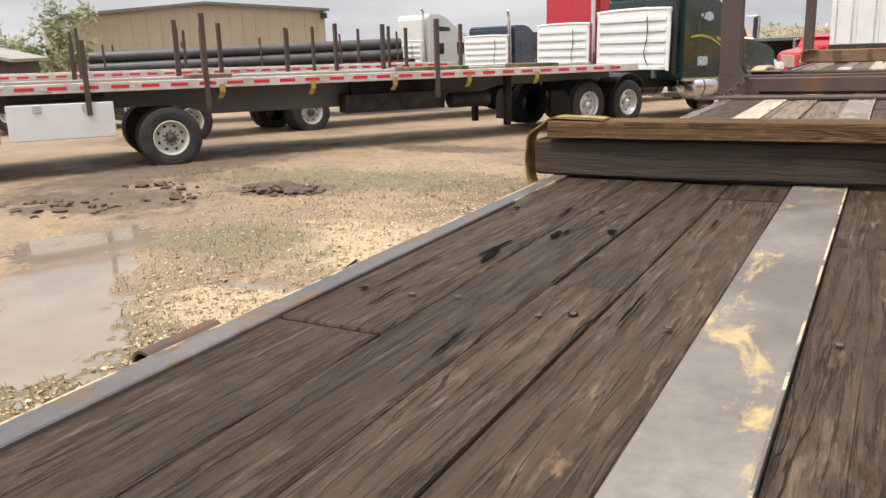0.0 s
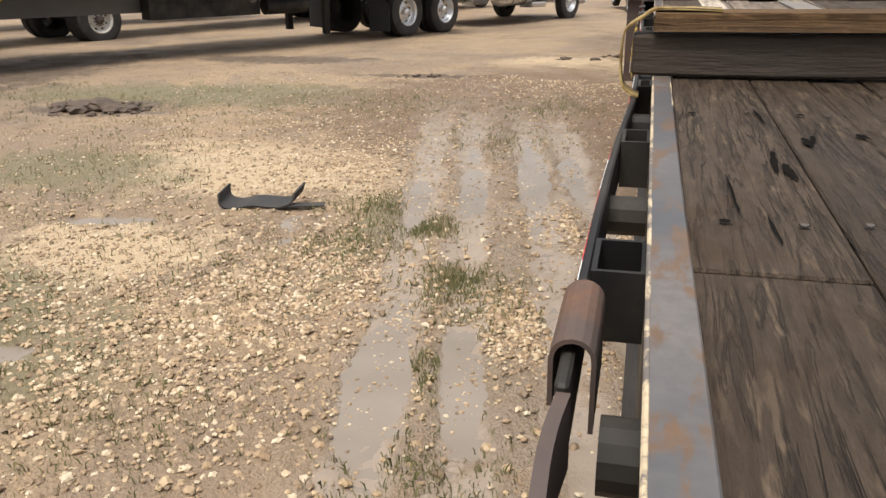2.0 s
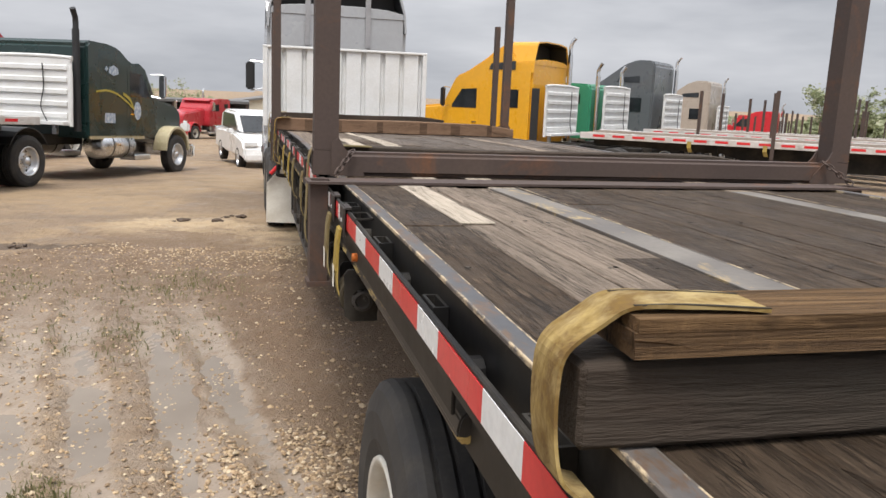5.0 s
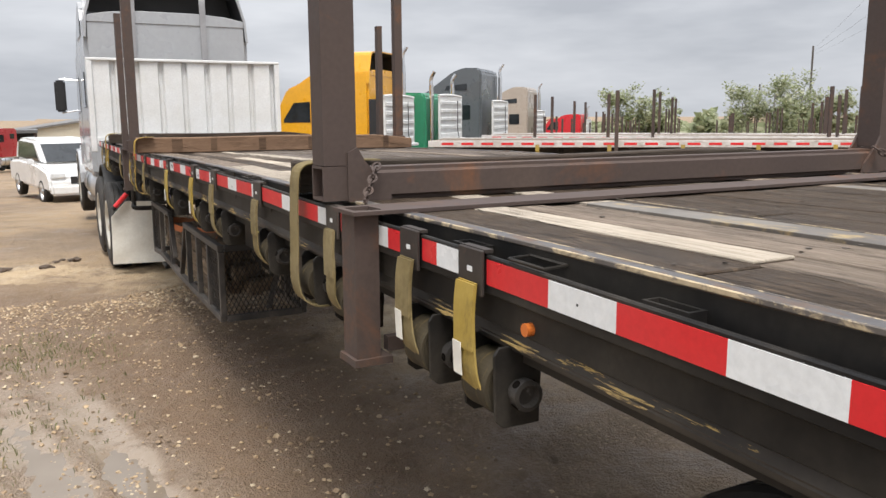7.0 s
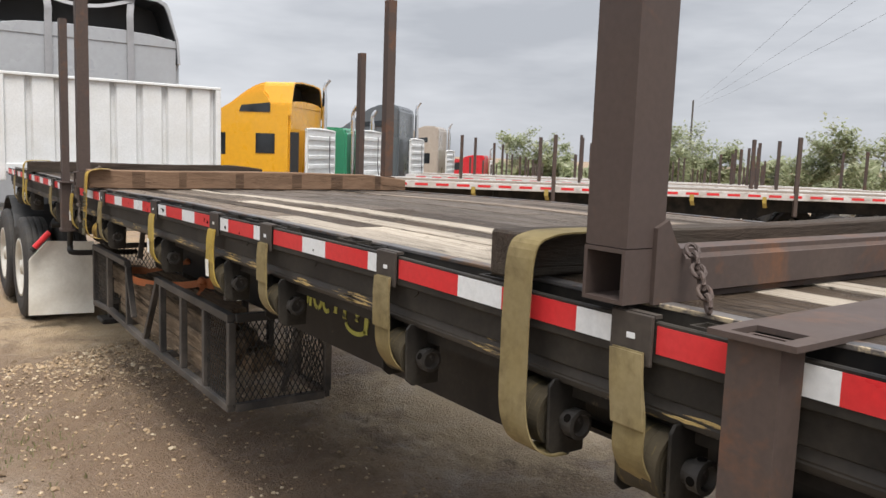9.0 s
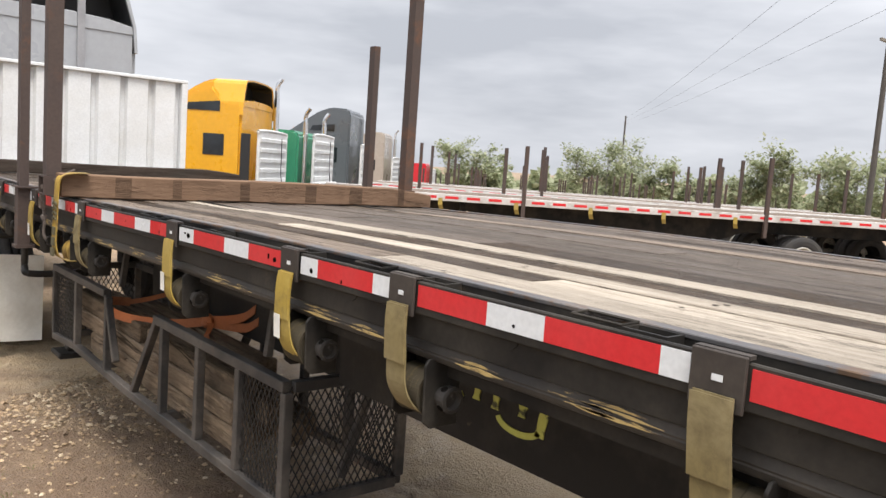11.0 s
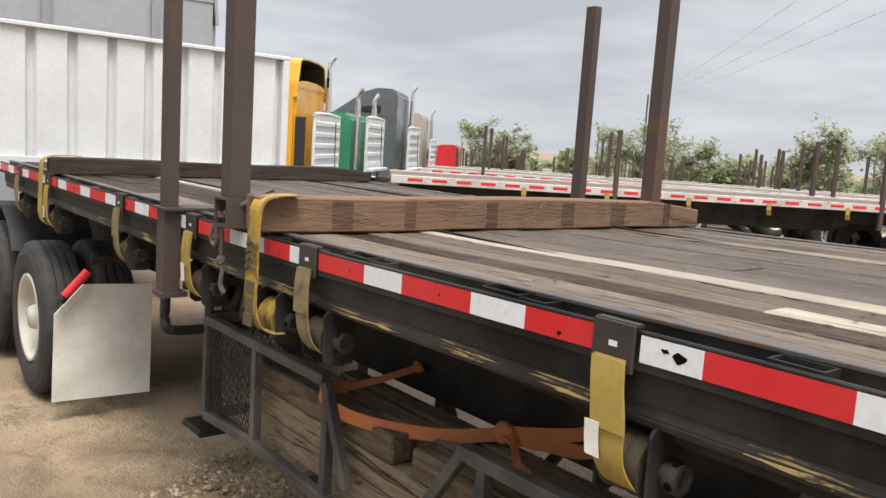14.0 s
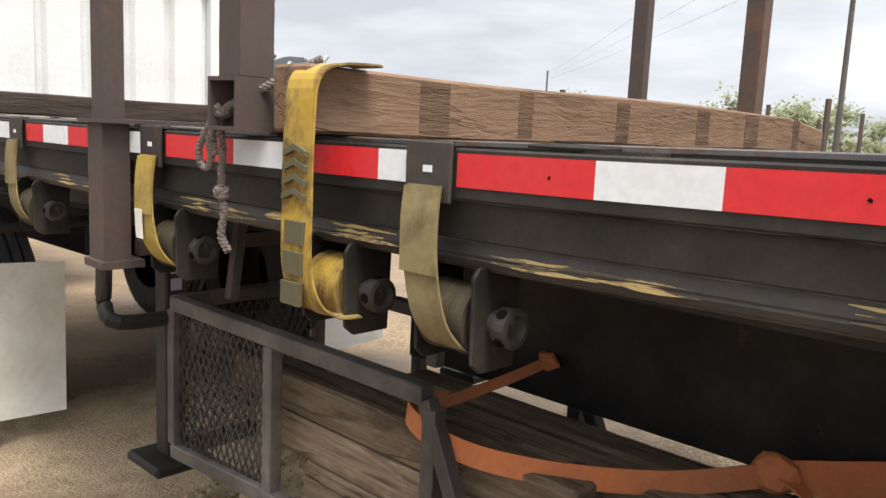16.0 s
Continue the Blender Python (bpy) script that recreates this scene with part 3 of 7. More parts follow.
def tube(bm, x0, x1, y0, y1, z0, z1, w=0.008):
    """An upright square tube in one piece, open at both ends."""
    def ring(d, z):
        return [bm.verts.new(p) for p in ((x0 + d, y0 + d, z), (x1 - d, y0 + d, z), (x1 - d, y1 - d, z), (x0 + d, y1 - d, z))]
    a, b_, c_, d_ = ring(0, z0), ring(0, z1), ring(w, z1), ring(w, z0)
    fs = []
    for p, q in ((a, b_), (b_, c_), (c_, d_), (d_, a)):
        for k in range(4):
            fs.append(bm.faces.new((p[k], p[(k + 1) % 4], q[(k + 1) % 4], q[k])))
    bmesh.ops.recalc_face_normals(bm, faces=fs)


def both_sides(name, make, material, label=""):
    """One part on the left side and its mirror image on the right."""
    a = part(name, make(), material, trailer, label)
    bm = make()
    for v in bm.verts:
        v.co.x = WIDE - v.co.x
    bmesh.ops.reverse_faces(bm, faces=bm.faces[:])
    return a, part(name, bm, material, trailer, label)


def rail_rise(y):
    return float(np.interp(y, (1.8, 2.4, 3.4, 4.6, 5.6, 6.2, 7.2, 8.3, 9.0, 9.5, 10.2), (0.018, 0.004, 0.0, 0.018, 0.023, 0.030, 0.025, 0.015, 0.003, -0.006, -0.011)))


def rail_in(y):
    return float(np.interp(y, (1.2, 1.6, 2.0, 2.5, 3.4, 4.6, 5.4), (-0.004, -0.004, 0.002, 0.020, 0.024, 0.009, 0.0)))


def rail_at(y):
    return Matrix.Translation((rail_in(y), 0, rail_rise(y)))


def knocked(bm):
    """The rub rail has been knocked inwards along the tail and rises a little over the tandem."""
    long = [e for e in bm.edges if abs(e.verts[0].co.y - e.verts[1].co.y) > 2.0]
    if long:
        bmesh.ops.subdivide_edges(bm, edges=long, cuts=60)
    for v in bm.verts:
        v.co.x += rail_in(v.co.y)
        v.co.z += rail_rise(v.co.y)
    return bm


both_sides("rub_rail", lambda: knocked(boxed(0.0, 0.012, 1.19, FRONT, 1.325, 1.405, 0.003)), M_black, "black flat-bar rub rail")
both_sides("side_channel", lambda: sheared(pris([(0.068, 1.20), (0.068, 1.444), (0.08, 1.444), (0.08, 1.212), (0.12, 1.212), (0.12, 1.20)], "y", REAR, FRONT)), M_black)


def widened(bm):
    """The rail top is broader at the tail, where the edge plank has worn back."""
    for v in bm.verts:
        if v.co.x > 0.09:
            v.co.x += float(np.interp(v.co.y, (0.9, 1.5, 2.0), (0.011, 0.005, 0.0)))
    return bm


both_sides("rail_top", lambda: widened(sheared(boxed(0.066, 0.1035, REAR, FRONT, 1.444, 1.4545, 0.002))), M_flatrail, "scraped steel rail top")
both_sides("worn_edge", lambda: sheared(boxed(0.0645, 0.070, REAR, 5.3, 1.4455, 1.4552, 0.0015)), M_edge, "bare yellowed outer edge of the rail")
both_sides("worn_edge", lambda: sheared(boxed(0.1027, 0.1055, 2.2, 5.3, 1.4455, 1.4548, 0.001)), M_edge, "bare inner edge of the rail")
both_sides("winch_track", lambda: knocked(pris([(0.02, 1.235), (0.026, 1.262), (0.040, 1.275), (0.0678, 1.268), (0.0678, 1.225), (0.040, 1.212), (0.026, 1.218)], "y", 3.06, FRONT - 0.1, 0.004)), M_scuff, "scuffed black winch track with yellow scrapes")

both_sides("side_face", lambda: knocked(boxed(0.0145, 0.022, 3.08, FRONT - 0.1, 1.262, 1.3245, 0.002)), M_black, "smooth black face below the rub rail")

# stake pockets and spools between rub rail and channel
for side in (0, 1):
    y = 1.47
    while y < FRONT - 0.3:
        bm = bmesh.new()
        x0, x1 = (0.0122, 0.0676) if side == 0 else (WIDE - 0.0676, WIDE - 0.0122)
        d = rail_in(y)
        x0, x1 = (x0 + d, x1 - 0.001) if side == 0 else (x0 + 0.001, x1 - d)
        tube(bm, x0, x1, y - 0.05, y + 0.05, 1.327 + rail_rise(y), 1.410 + rail_rise(y), 0.006)
        part("stake_pocket", bm, M_black, trailer)
        if y + 0.335 < FRONT - 0.2:
            part("spool", rodded((x0, y + 0.335, 1.36), (x1, y + 0.335, 1.36), 0.03, 10), M_black, trailer)
        y += 0.605

# conspicuity tape, 0.279 m red and 0.178 m white in turn, cut at the strap hooks
TAPE = [("w", 12.485, 12.666), ("r", 12.19, 12.485), ("w", 12.01, 12.19), ("r", 11.736, 12.01), ("w", 11.55, 11.736), ("r", 11.283, 11.42), ("w", 11.10, 11.283), ("r", 10.85, 11.10), ("w", 10.65, 10.716),
        ("r", 10.24, 10.53), ("w", 9.968, 10.24), ("r", 9.787, 9.968), ("w", 9.715, 9.787), ("r", 9.356, 9.605), ("w", 9.178, 9.356), ("r", 8.903, 9.178), ("w", 8.722, 8.903), ("r", 8.53, 8.722), ("w", 8.28, 8.415),
        ("r", 8.02, 8.28), ("w", 7.837, 8.02), ("r", 7.612, 7.837), ("w", 7.406, 7.50), ("r", 7.134, 7.406), ("w", 7.055, 7.134), ("r", 6.704, 6.945), ("w", 6.535, 6.704), ("r", 6.262, 6.535), ("w", 6.20, 6.262),
        ("r", 5.819, 6.092), ("w", 5.65, 5.819), ("r", 5.411, 5.65), ("w", 5.312, 5.411), ("r", 5.03, 5.207), ("w", 4.867, 4.93), ("r", 4.78, 4.867), ("r", 4.597, 4.67), ("w", 4.484, 4.597), ("r", 4.165, 4.378)]
for a, b_ in ((3.98, 4.165), (3.575, 3.755), (3.13, 3.307), (2.68, 2.854), (2.278, 2.452), (1.755, 1.935), (1.30, 1.48)):
    TAPE.append(("w", a, b_))
for a, b_ in ((3.755, 3.98), (3.307, 3.575), (2.854, 3.13), (2.452, 2.68), (1.935, 2.278), (1.48, 1.755)):
    TAPE.append(("r", a, b_))
y = 12.7
while y < 14.2:
    TAPE += [("r", y, y + 0.279), ("w", y + 0.279, y + 0.457)]
    y += 0.457
for kind_, a, b_ in TAPE:
    bm = knocked(boxed(-0.0018, -0.0004, a, b_, 1.345, 1.397))
    part("red_tape" if kind_ == "r" else "white_tape", bm, M_red if kind_ == "r" else M_white, trailer)
tape_mesh = {}
for i in range(30):
    for name, y0, y1, mt in (("white_tape", 0.0, 0.1755, M_white), ("red_tape", 0.1755, 0.457, M_red)):
        if name not in tape_mesh:
            ob = part(name, boxed(-0.0012, 0.0, 0, y1 - y0, -0.026, 0.026), mt, trailer)
            tape_mesh[name] = ob.data
        else:
            ob = new(name, tape_mesh[name])
            ob.parent = trailer
        ob.location = (WIDE + 0.0018, 0.6 + 0.457 * i + y0, 1.371)

# deck boards: left edge, right edge, material, joints along y
random.seed(11)
LANES = [(0.1065, 0.276, M_deck), (0.279, 0.402, M_deck), (0.405, 0.508, M_deck), (0.511, 0.642, M_deck), (0.760, 0.955, M_deck), (0.958, 1.15, M_deck), (1.153, 1.345, M_deck),
         (1.348, 1.54, M_deck), (1.543, 1.735, M_deck), (1.846, 1.965, M_deck), (1.968, 2.085, M_deck), (2.088, 2.205, M_deck), (2.208, 2.3345, M_deck)]
JOINTS = [[1.393, 3.923, 5.75, 7.35, 8.9, 11.6], [2.567, 4.971, 5.8, 6.85, 9.3, 12.3], [1.665, 2.616, 4.971, 7.45, 8.4, 11.2], [2.379, 3.487, 5, 8.1, 10.9], [2.027, 4.412, 7.6, 10.2, 12.6], [3.245, 6, 8.8, 12], [2.664, 5.6, 9.1, 11.7],
          [1.597, 4.902, 7.2, 10.4], [2.286, 5, 8, 11.1], [3.052, 6.1, 9, 12.2], [1.943, 4.216, 7.9, 10.6], [2.761, 5.7, 8.7, 11.9], [3.439, 6.4, 9.6, 12.5]]
PALE = {(0, 3): M_deck_pale, (0, 4): M_deck_mid, (0, 5): M_deck_mid, (1, 1): M_deck_mid, (1, 3): M_deck_pale, (2, 2): M_deck_mid, (2, 3): M_deck_pale, (2, 4): M_deck_pale, (2, 5): M_deck_mid, (3, 2): M_deck_mid, (3, 4): M_deck_mid}
for lane, ((x0, x1, mt), cuts) in enumerate(zip(LANES, JOINTS)):
    ends = [REAR + 0.02] + cuts + [FRONT]
    for k, (a, b_) in enumerate(zip(ends, ends[1:])):
        # boards past lane 3 that start beyond 4.85 m are paler grey
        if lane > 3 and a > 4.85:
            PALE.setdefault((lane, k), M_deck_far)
        bm = boxed(x0, x1, a + 0.003, b_ - 0.003, DECK - 0.035, DECK - 0.001 + random.uniform(-0.004, 0.002), 0.003)
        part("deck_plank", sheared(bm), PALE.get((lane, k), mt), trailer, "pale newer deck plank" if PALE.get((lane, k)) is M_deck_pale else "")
part("deck_plank", sheared(boxed(0.272, 0.374, 3.94, 4.89, DECK - 0.0005, DECK + 0.006, 0.002)), M_deck_pale, trailer, "short pale board laid flush in the deck")
for x0, x1 in ((0.645, 0.757), (1.738, 1.843)):
    for a, b_ in ((REAR + 0.02, 4.88), (4.883, 9.6), (9.603, FRONT)):
        part("nailing_strip", sheared(boxed(x0, x1, a, b_, DECK - 0.03, DECK + 0.001, 0.001)), M_strip if a < 4 else (M_deck_pale if x0 < 1 else M_deck_mid), trailer, "dull steel strip with worn paint" if a < 4 else "worn nailing strip")
for x in (0.7535, 1.8395):
    part("worn_edge", boxed(x, x + 0.0035, REAR + 0.02, 4.88, DECK + 0.0005, DECK + 0.0022), M_edge, trailer, "bare yellowed edge of the steel strip")
# nail heads and countersunk screw holes along the cross members
M_hole = surface("screw_hole", (0.008, 0.007, 0.006), rough=0.95)
M_hole.node_tree.nodes["Principled BSDF"].inputs["Specular IOR Level"].default_value = 0.03
M_screw = surface("screw_head", (0.10, 0.085, 0.07), rough=0.6, metal=0.5)
random.seed(5)
for lane, (x0, x1, mt) in enumerate(LANES[:9]):
    y = 0.93
    while y < 9.0:
        for x in (x0 + 0.035, x1 - 0.035):
            if random.random() < 0.75:
                yy, xx = y + random.uniform(-0.02, 0.02), x + random.uniform(-0.01, 0.01)
                if 2.48 < yy < 2.66 or 4.9 < yy < 5.7:
                    continue
                bm = bmesh.new()
                bmesh.ops.create_circle(bm, cap_ends=True, radius=random.uniform(0.004, 0.0085), segments=9, matrix=Matrix.Translation((xx, yy, deck_at(yy) + 0.0024)))
                part("screw_hole", bm, M_hole, trailer)
                if random.random() < 0.6:
                    bm = bmesh.new()
                    lathe(bm, [(0, 0.005), (0.0006, 0.0046), (0.0006, 0.0025), (0.0002, 0.0)], Matrix.Translation((xx, yy, deck_at(yy) + 0.0026)) @ pose(0, 0, 0, 0, -90, 0), 10)
                    part("screw_head", bm, M_screw, trailer)
        y += 0.61
# splintered gouges
for x, y, a, l, w in ((0.304, 1.943, 5, 0.027, 0.008), (0.315, 1.968, -12, 0.0162, 0.005), (0.239, 1.821, -4, 0.0675, 0.0045), (0.252, 1.769, 3, 0.045, 0.006), (0.395, 1.993, 20, 0.0198, 0.007), (0.378, 1.393, 2, 0.045, 0.003), (0.252, 2.127, 3, 0.063, 0.0028), (0.168, 1.639, 1, 0.081, 0.002), (0.202, 1.512, 2, 0.054, 0.002), (0.546, 1.597, 1, 0.072, 0.002), (0.554, 2.11, 0, 0.054, 0.002)):
    bm = bmesh.new()
    n = 18
    rnd = random.Random(int(x * 100 + y * 10))
    ring = []
    for k in range(n):
        t = 2 * math.pi * k / n
        r = rnd.uniform(0.45, 1.5)
        ring.append(bm.verts.new(Matrix.Translation((x, y, DECK + 0.0022)) @ pose(0, 0, 0, 0, 0, a) @ Vector((w * r * math.cos(t), l * rnd.uniform(0.8, 1.2) * math.sin(t), 0))))
    bm.faces.new(ring)
    part("gouge", bm, M_hole, trailer, "dark splintered gouge in the plank")

# frame below the deck
for x in (0.72, 1.78):
    bm = bmesh.new()
    prism(bm, [(REAR + 0.1, 1.0), (REAR + 0.1, 1.41), (FRONT, 1.41), (FRONT, 1.22), (10.6, 1.12), (9.6, 0.88), (4.2, 0.88), (3.4, 1.0)], "x", x - 0.008, x + 0.008)
    box(bm, x - 0.07, x + 0.07, 4.2, 9.6, 0.865, 0.88)
    part("main_beam", bm, M_black, trailer, "black main beam")
part("side_skirt", boxed(0.60, 0.612, 7.75, 10.3, 0.80, 1.28), M_black, trailer, "black sheet panel behind the rack")
part("side_skirt", boxed(0.30, 0.312, 5.72, 7.72, 0.94, 1.20), M_black, trailer, "black sheet panel under the deck edge")
y = REAR + 0.1
while y < FRONT:
    part("cross_member", boxed(0.142, WIDE - 0.142, y - 0.02, y + 0.02, 1.30, deck_at(y) - 0.037), M_black, trailer)
    y += 0.61
part("rear_bumper", boxed(0.25, WIDE - 0.25, REAR - 0.06, REAR - 0.001, 0.55, 0.65, 0.01), M_black, trailer)
part("rear_plate", boxed(0.16, WIDE - 0.16, REAR - 0.0, REAR + 0.018, 1.2, DECK - 0.002, 0.004), M_black, trailer)


WHEEL_BITS = {}


def wheel(name, m, parent, r=0.51, wide=0.27, rim=0.29, rim_mat=None, seg=36, dual=False, holes=8):
    """A truck wheel that turns about x, its outer face towards -x; local origin at the hub."""
    hub = new(name)
    hub.parent = parent
    hub.matrix_basis = m
    bm = bmesh.new()
    for dx in ((0.0, wide + 0.05) if dual else (0.0,)):
        s = wide
        lathe(bm, [(dx + 0.02, rim), (dx + 0.004, rim + 0.05), (dx, r - 0.09), (dx + 0.016, r - 0.03), (dx + 0.034, r - 0.006), (dx + 0.055, r),
                   (dx + 0.075, r), (dx + 0.078, r - 0.016), (dx + 0.088, r - 0.016), (dx + 0.091, r), (dx + s / 2 - 0.008, r), (dx + s / 2 - 0.005, r - 0.016), (dx + s / 2 + 0.005, r - 0.016), (dx + s / 2 + 0.008, r),
                   (dx + s - 0.091, r), (dx + s - 0.088, r - 0.016), (dx + s - 0.078, r - 0.016), (dx + s - 0.075, r), (dx + s - 0.034, r - 0.006), (dx + s, r - 0.09), (dx + s - 0.02, rim)], Matrix.Identity(4), seg, False)
    part("tyre", bm, M_rubber, hub, smooth=False)
    bm = bmesh.new()
    lathe(bm, [(0.02, rim + 0.004), (0.008, rim), (0.012, rim - 0.02), (0.05, rim - 0.035), (0.13, rim - 0.05), (0.15, 0.2), (0.11, 0.15), (0.105, 0.084)], Matrix.Identity(4), seg, False)
    part("rim", bm, rim_mat or M_rim, hub, smooth=True)
    bm = bmesh.new()
    lathe(bm, [(0.12, 0.088), (0.06, 0.085), (0.02, 0.07), (0.012, 0.0)], Matrix.Identity(4), seg, False)
    part("hub_cap", bm, rim_mat or M_rust, hub, smooth=True)
    for kind_, n, r_, prof_, sides, mt in (("lug_nut", 10, 0.118, [(0.075, 0.0), (0.075, 0.014), (0.11, 0.014)], 6, M_chrome if rim_mat else M_grille), ("hand_hole", holes, 0.2, [(0.1385, 0.0), (0.1385, 0.026), (0.1415, 0.026)], 10, M_hole)):
        key = (kind_, mt.name)
        for k in range(n):
            t = 2 * math.pi * (k + 0.5) / n
            if key not in WHEEL_BITS:
                bm = bmesh.new()
                lathe(bm, prof_, Matrix.Identity(4), sides)
                ob = part(kind_, bm, mt, hub)
                WHEEL_BITS[key] = ob.data
            else:
                ob = new(kind_, WHEEL_BITS[key])
                ob.parent = hub
            ob.location = (0, r_ * math.cos(t), r_ * math.sin(t))
    return hub


for y in (2.60, 3.84):
    wheel("wheel", pose(0.05, y, 0.505), trailer, dual=True, seg=48)
    wheel("wheel", pose(WIDE - 0.05, y, 0.505, 0, 0, 180), trailer, dual=True)
    part("axle", rodded((0.5, y, 0.505), (WIDE - 0.5, y, 0.505), 0.06), M_black, trailer)
    part("spring_hanger", boxed(0.66, 0.78, y - 0.55, y + 0.55, 0.6, 0.72, 0.02), M_black, trailer)
bm = bmesh.new()
ribbon(bm, rounded([(0.004, 1.192, 1.378), (-0.002, 1.13, 1.372), (0.0, 1.06, 1.352), (0.008, 1.0, 1.31), (0.016, 0.93, 1.23)]), (0.012, 0, 0), 0.078)
part("bent_rail_end", bm, M_rust, trailer, "scraped end of the rub rail bent downwards")
part("spool", rodded((0.034, 1.205, 1.35), (0.0676, 1.205, 1.35), 0.034, 14), M_black, trailer)
bm = bmesh.new()
arc = [(0.006 + 0.021 * math.cos(t), 1.418 + 0.021 * math.sin(t)) for t in [math.pi * k / 8 for k in range(9)]]
inn = [(0.006 + 0.0165 * math.cos(t), 1.418 + 0.0165 * math.sin(t)) for t in [math.pi * k / 8 for k in range(8, -1, -1)]]
prism(bm, [(0.027, 1.345)] + arc + [(-0.015, 1.37), (-0.0105, 1.37)] + inn + [(0.0225, 1.345)], "y", 1.24, 1.37)
part("rusty_cap", bm, M_rust, trailer, "rusty bent sheet cap over the rub rail")
# landing gear
for x in (0.41, WIDE - 0.41):
    part("landing_leg", boxed(x - 0.038, x + 0.038, 11.26, 11.34, 0.24, 1.3, 0.006), M_black, trailer, "dark landing leg")
    part("landing_foot", boxed(x - 0.11, x + 0.11, 11.19, 11.42, 0.2, 0.239, 0.01), M_black, trailer)

# headboard: white corrugated sheet in a frame
headboard = thing("headboard", "white corrugated sheet headboard at the trailer's nose", "headboard")
bm = bmesh.new()
pts, x = [], -0.015
ys = 14.44
while x < WIDE - 0.08:
    pts += [(x, ys), (x + 0.20, ys), (x + 0.222, ys + 0.05), (x + 0.262, ys + 0.05), (x + 0.284, ys)]
    x += 0.304
pts = [p for p in pts if p[0] < WIDE - 0.06]
verts = [(bm.verts.new((u, v, 1.37)), bm.verts.new((u, v, 2.43))) for u, v in pts]
back = [(bm.verts.new((u, v + 0.008, 1.37)), bm.verts.new((u, v + 0.008, 2.43))) for u, v in pts]
for (a, b_), (c_, d_) in zip(verts, verts[1:]):
    bm.faces.new((a, c_, d_, b_))
for (a, b_), (c_, d_) in zip(back, back[1:]):
    bm.faces.new((c_, a, b_, d_))
part("corrugated_sheet", bm, M_white_panel, headboard)
part("top_cap", boxed(-0.09, WIDE + 0.01, 14.41, 14.54, 2.43, 2.465, 0.006), M_white_panel, headboard)
for x in (-0.09, WIDE - 0.06):
    part("corner_post", boxed(x, x + 0.07, 14.41, 14.54, 1.25, 2.429, 0.008), M_white_panel, headboard)
part("base_rail", boxed(-0.018, WIDE - 0.062, 14.41, 14.435, 1.35, 1.44, 0.004), M_white_panel, headboard)


# ---- stakes, bunks and timbers on the deck ----
def bunk(y, top, xr, turn=0.0, xl=0.055, stout=True):
    """A brown steel bunk across the deck with an upright stake at each end."""
    z = deck_at(y)
    th = thing("stake_bunk", "brown primed steel bunk with two upright square stakes", "steel bunk", "stake bunks", Matrix.Translation((xl, y, z)) @ pose(0, 0, 0, 0, 0, turn))
    w = xr - xl
    r = 0.052 if stout else 0.038
    for x, s in ((0.0, 1), (w, -1)):
        bm = bmesh.new()
        tube(bm, x - r, x + r, -r, r, 0.112, top - z)
        part("upright_stake", bm, M_rust, th)
        if stout:
            for a in ((-0.062, -0.0525), (0.0525, 0.062)):
                part("gusset", pris([(x + s * 0.02, 0.003), (x + s * 0.02, 0.15), (x + s * 0.052, 0.165), (x + s * 0.075, 0.125), (x + s * 0.15, 0.045), (x + s * 0.165, 0.003)], "y", *a), M_rust, th, "curved brown foot plate")
        bm = bmesh.new()
        tube(bm, -0.052, 0.052, -0.052, 0.052, -0.055, 0.0525)
        bmesh.ops.transform(bm, matrix=Matrix.Translation((x, 0, 0.058)) @ pose(0, 0, 0, 0, 90, 0), verts=bm.verts[:])
        part("base_tube", bm, M_rust, th, "open-ended square base tube")
    if stout:
        part("cross_beam", boxed(0.053, w - 0.053, -0.052, 0.052, 0.001, 0.104, 0.018, seg=3), M_rust, th, "stout brown cross beam with rounded edges")
    else:
        part("cross_beam", boxed(0.056, w - 0.056, -0.05, 0.05, 0.001, 0.084, 0.02, seg=3), M_rust, th, "rounded brown cross beam")
    return th


bunk(5.32, 3.05, 2.595, 0.0, 0.026)
bunk(10.165, 2.985, 2.405, 0.0, -0.02, False)


def sleeve(y, top, turn=0.0):
    """A flat plate across the deck with square sleeves hanging outside the rails; a stake may stand in them."""
    th = thing("stake_sleeve", "brown flat plate over the deck with hanging square sleeves" + (" and stakes" if top else ""), "stake holder", "stake holders", Matrix.Translation((0, y, 0)) @ pose(0, 0, 0, 0, 0, turn) @ Matrix.Translation((0, -y, 0)))
    bm = bmesh.new()
    z0, z1 = deck_at(y) + 0.006, deck_at(y) + 0.016
    box(bm, 0.03, 2.41, y - 0.075, y + 0.075, z0, z1)
    for x in (-0.08, 2.41):
        for a in ((x, x + 0.11, y - 0.075, y - 0.045), (x, x + 0.11, y + 0.045, y + 0.075), (x, x + 0.018, y - 0.045, y + 0.045), (x + 0.092, x + 0.11, y - 0.045, y + 0.045)):
            box(bm, *a, z0, z1)
    part("plate", bm, M_rust, th)
    for x in (-0.022, 2.46):
        bm = bmesh.new()
        tube(bm, x - 0.045, x + 0.0235 if x < 1 else x + 0.045, y - 0.045, y + 0.045, 1.06, deck_at(y) + 0.0055)
        box(bm, x - 0.055, x + 0.055, y - 0.055, y + 0.055, 1.04, 1.0595)
        part("hanging_sleeve", bm, M_rust, th)
        if top:
            bm = bmesh.new()
            tube(bm, x - 0.0365, x + 0.015, y - 0.0365, y + 0.0365, 1.06, top)
            part("stake", bm, M_rust, th)
    part("tie_bar", boxed(0.031, 2.409, y - 0.03, y + 0.0, 1.065, 1.105), M_rust, th)
    return th


sleeve(4.97, 0, 1.5)
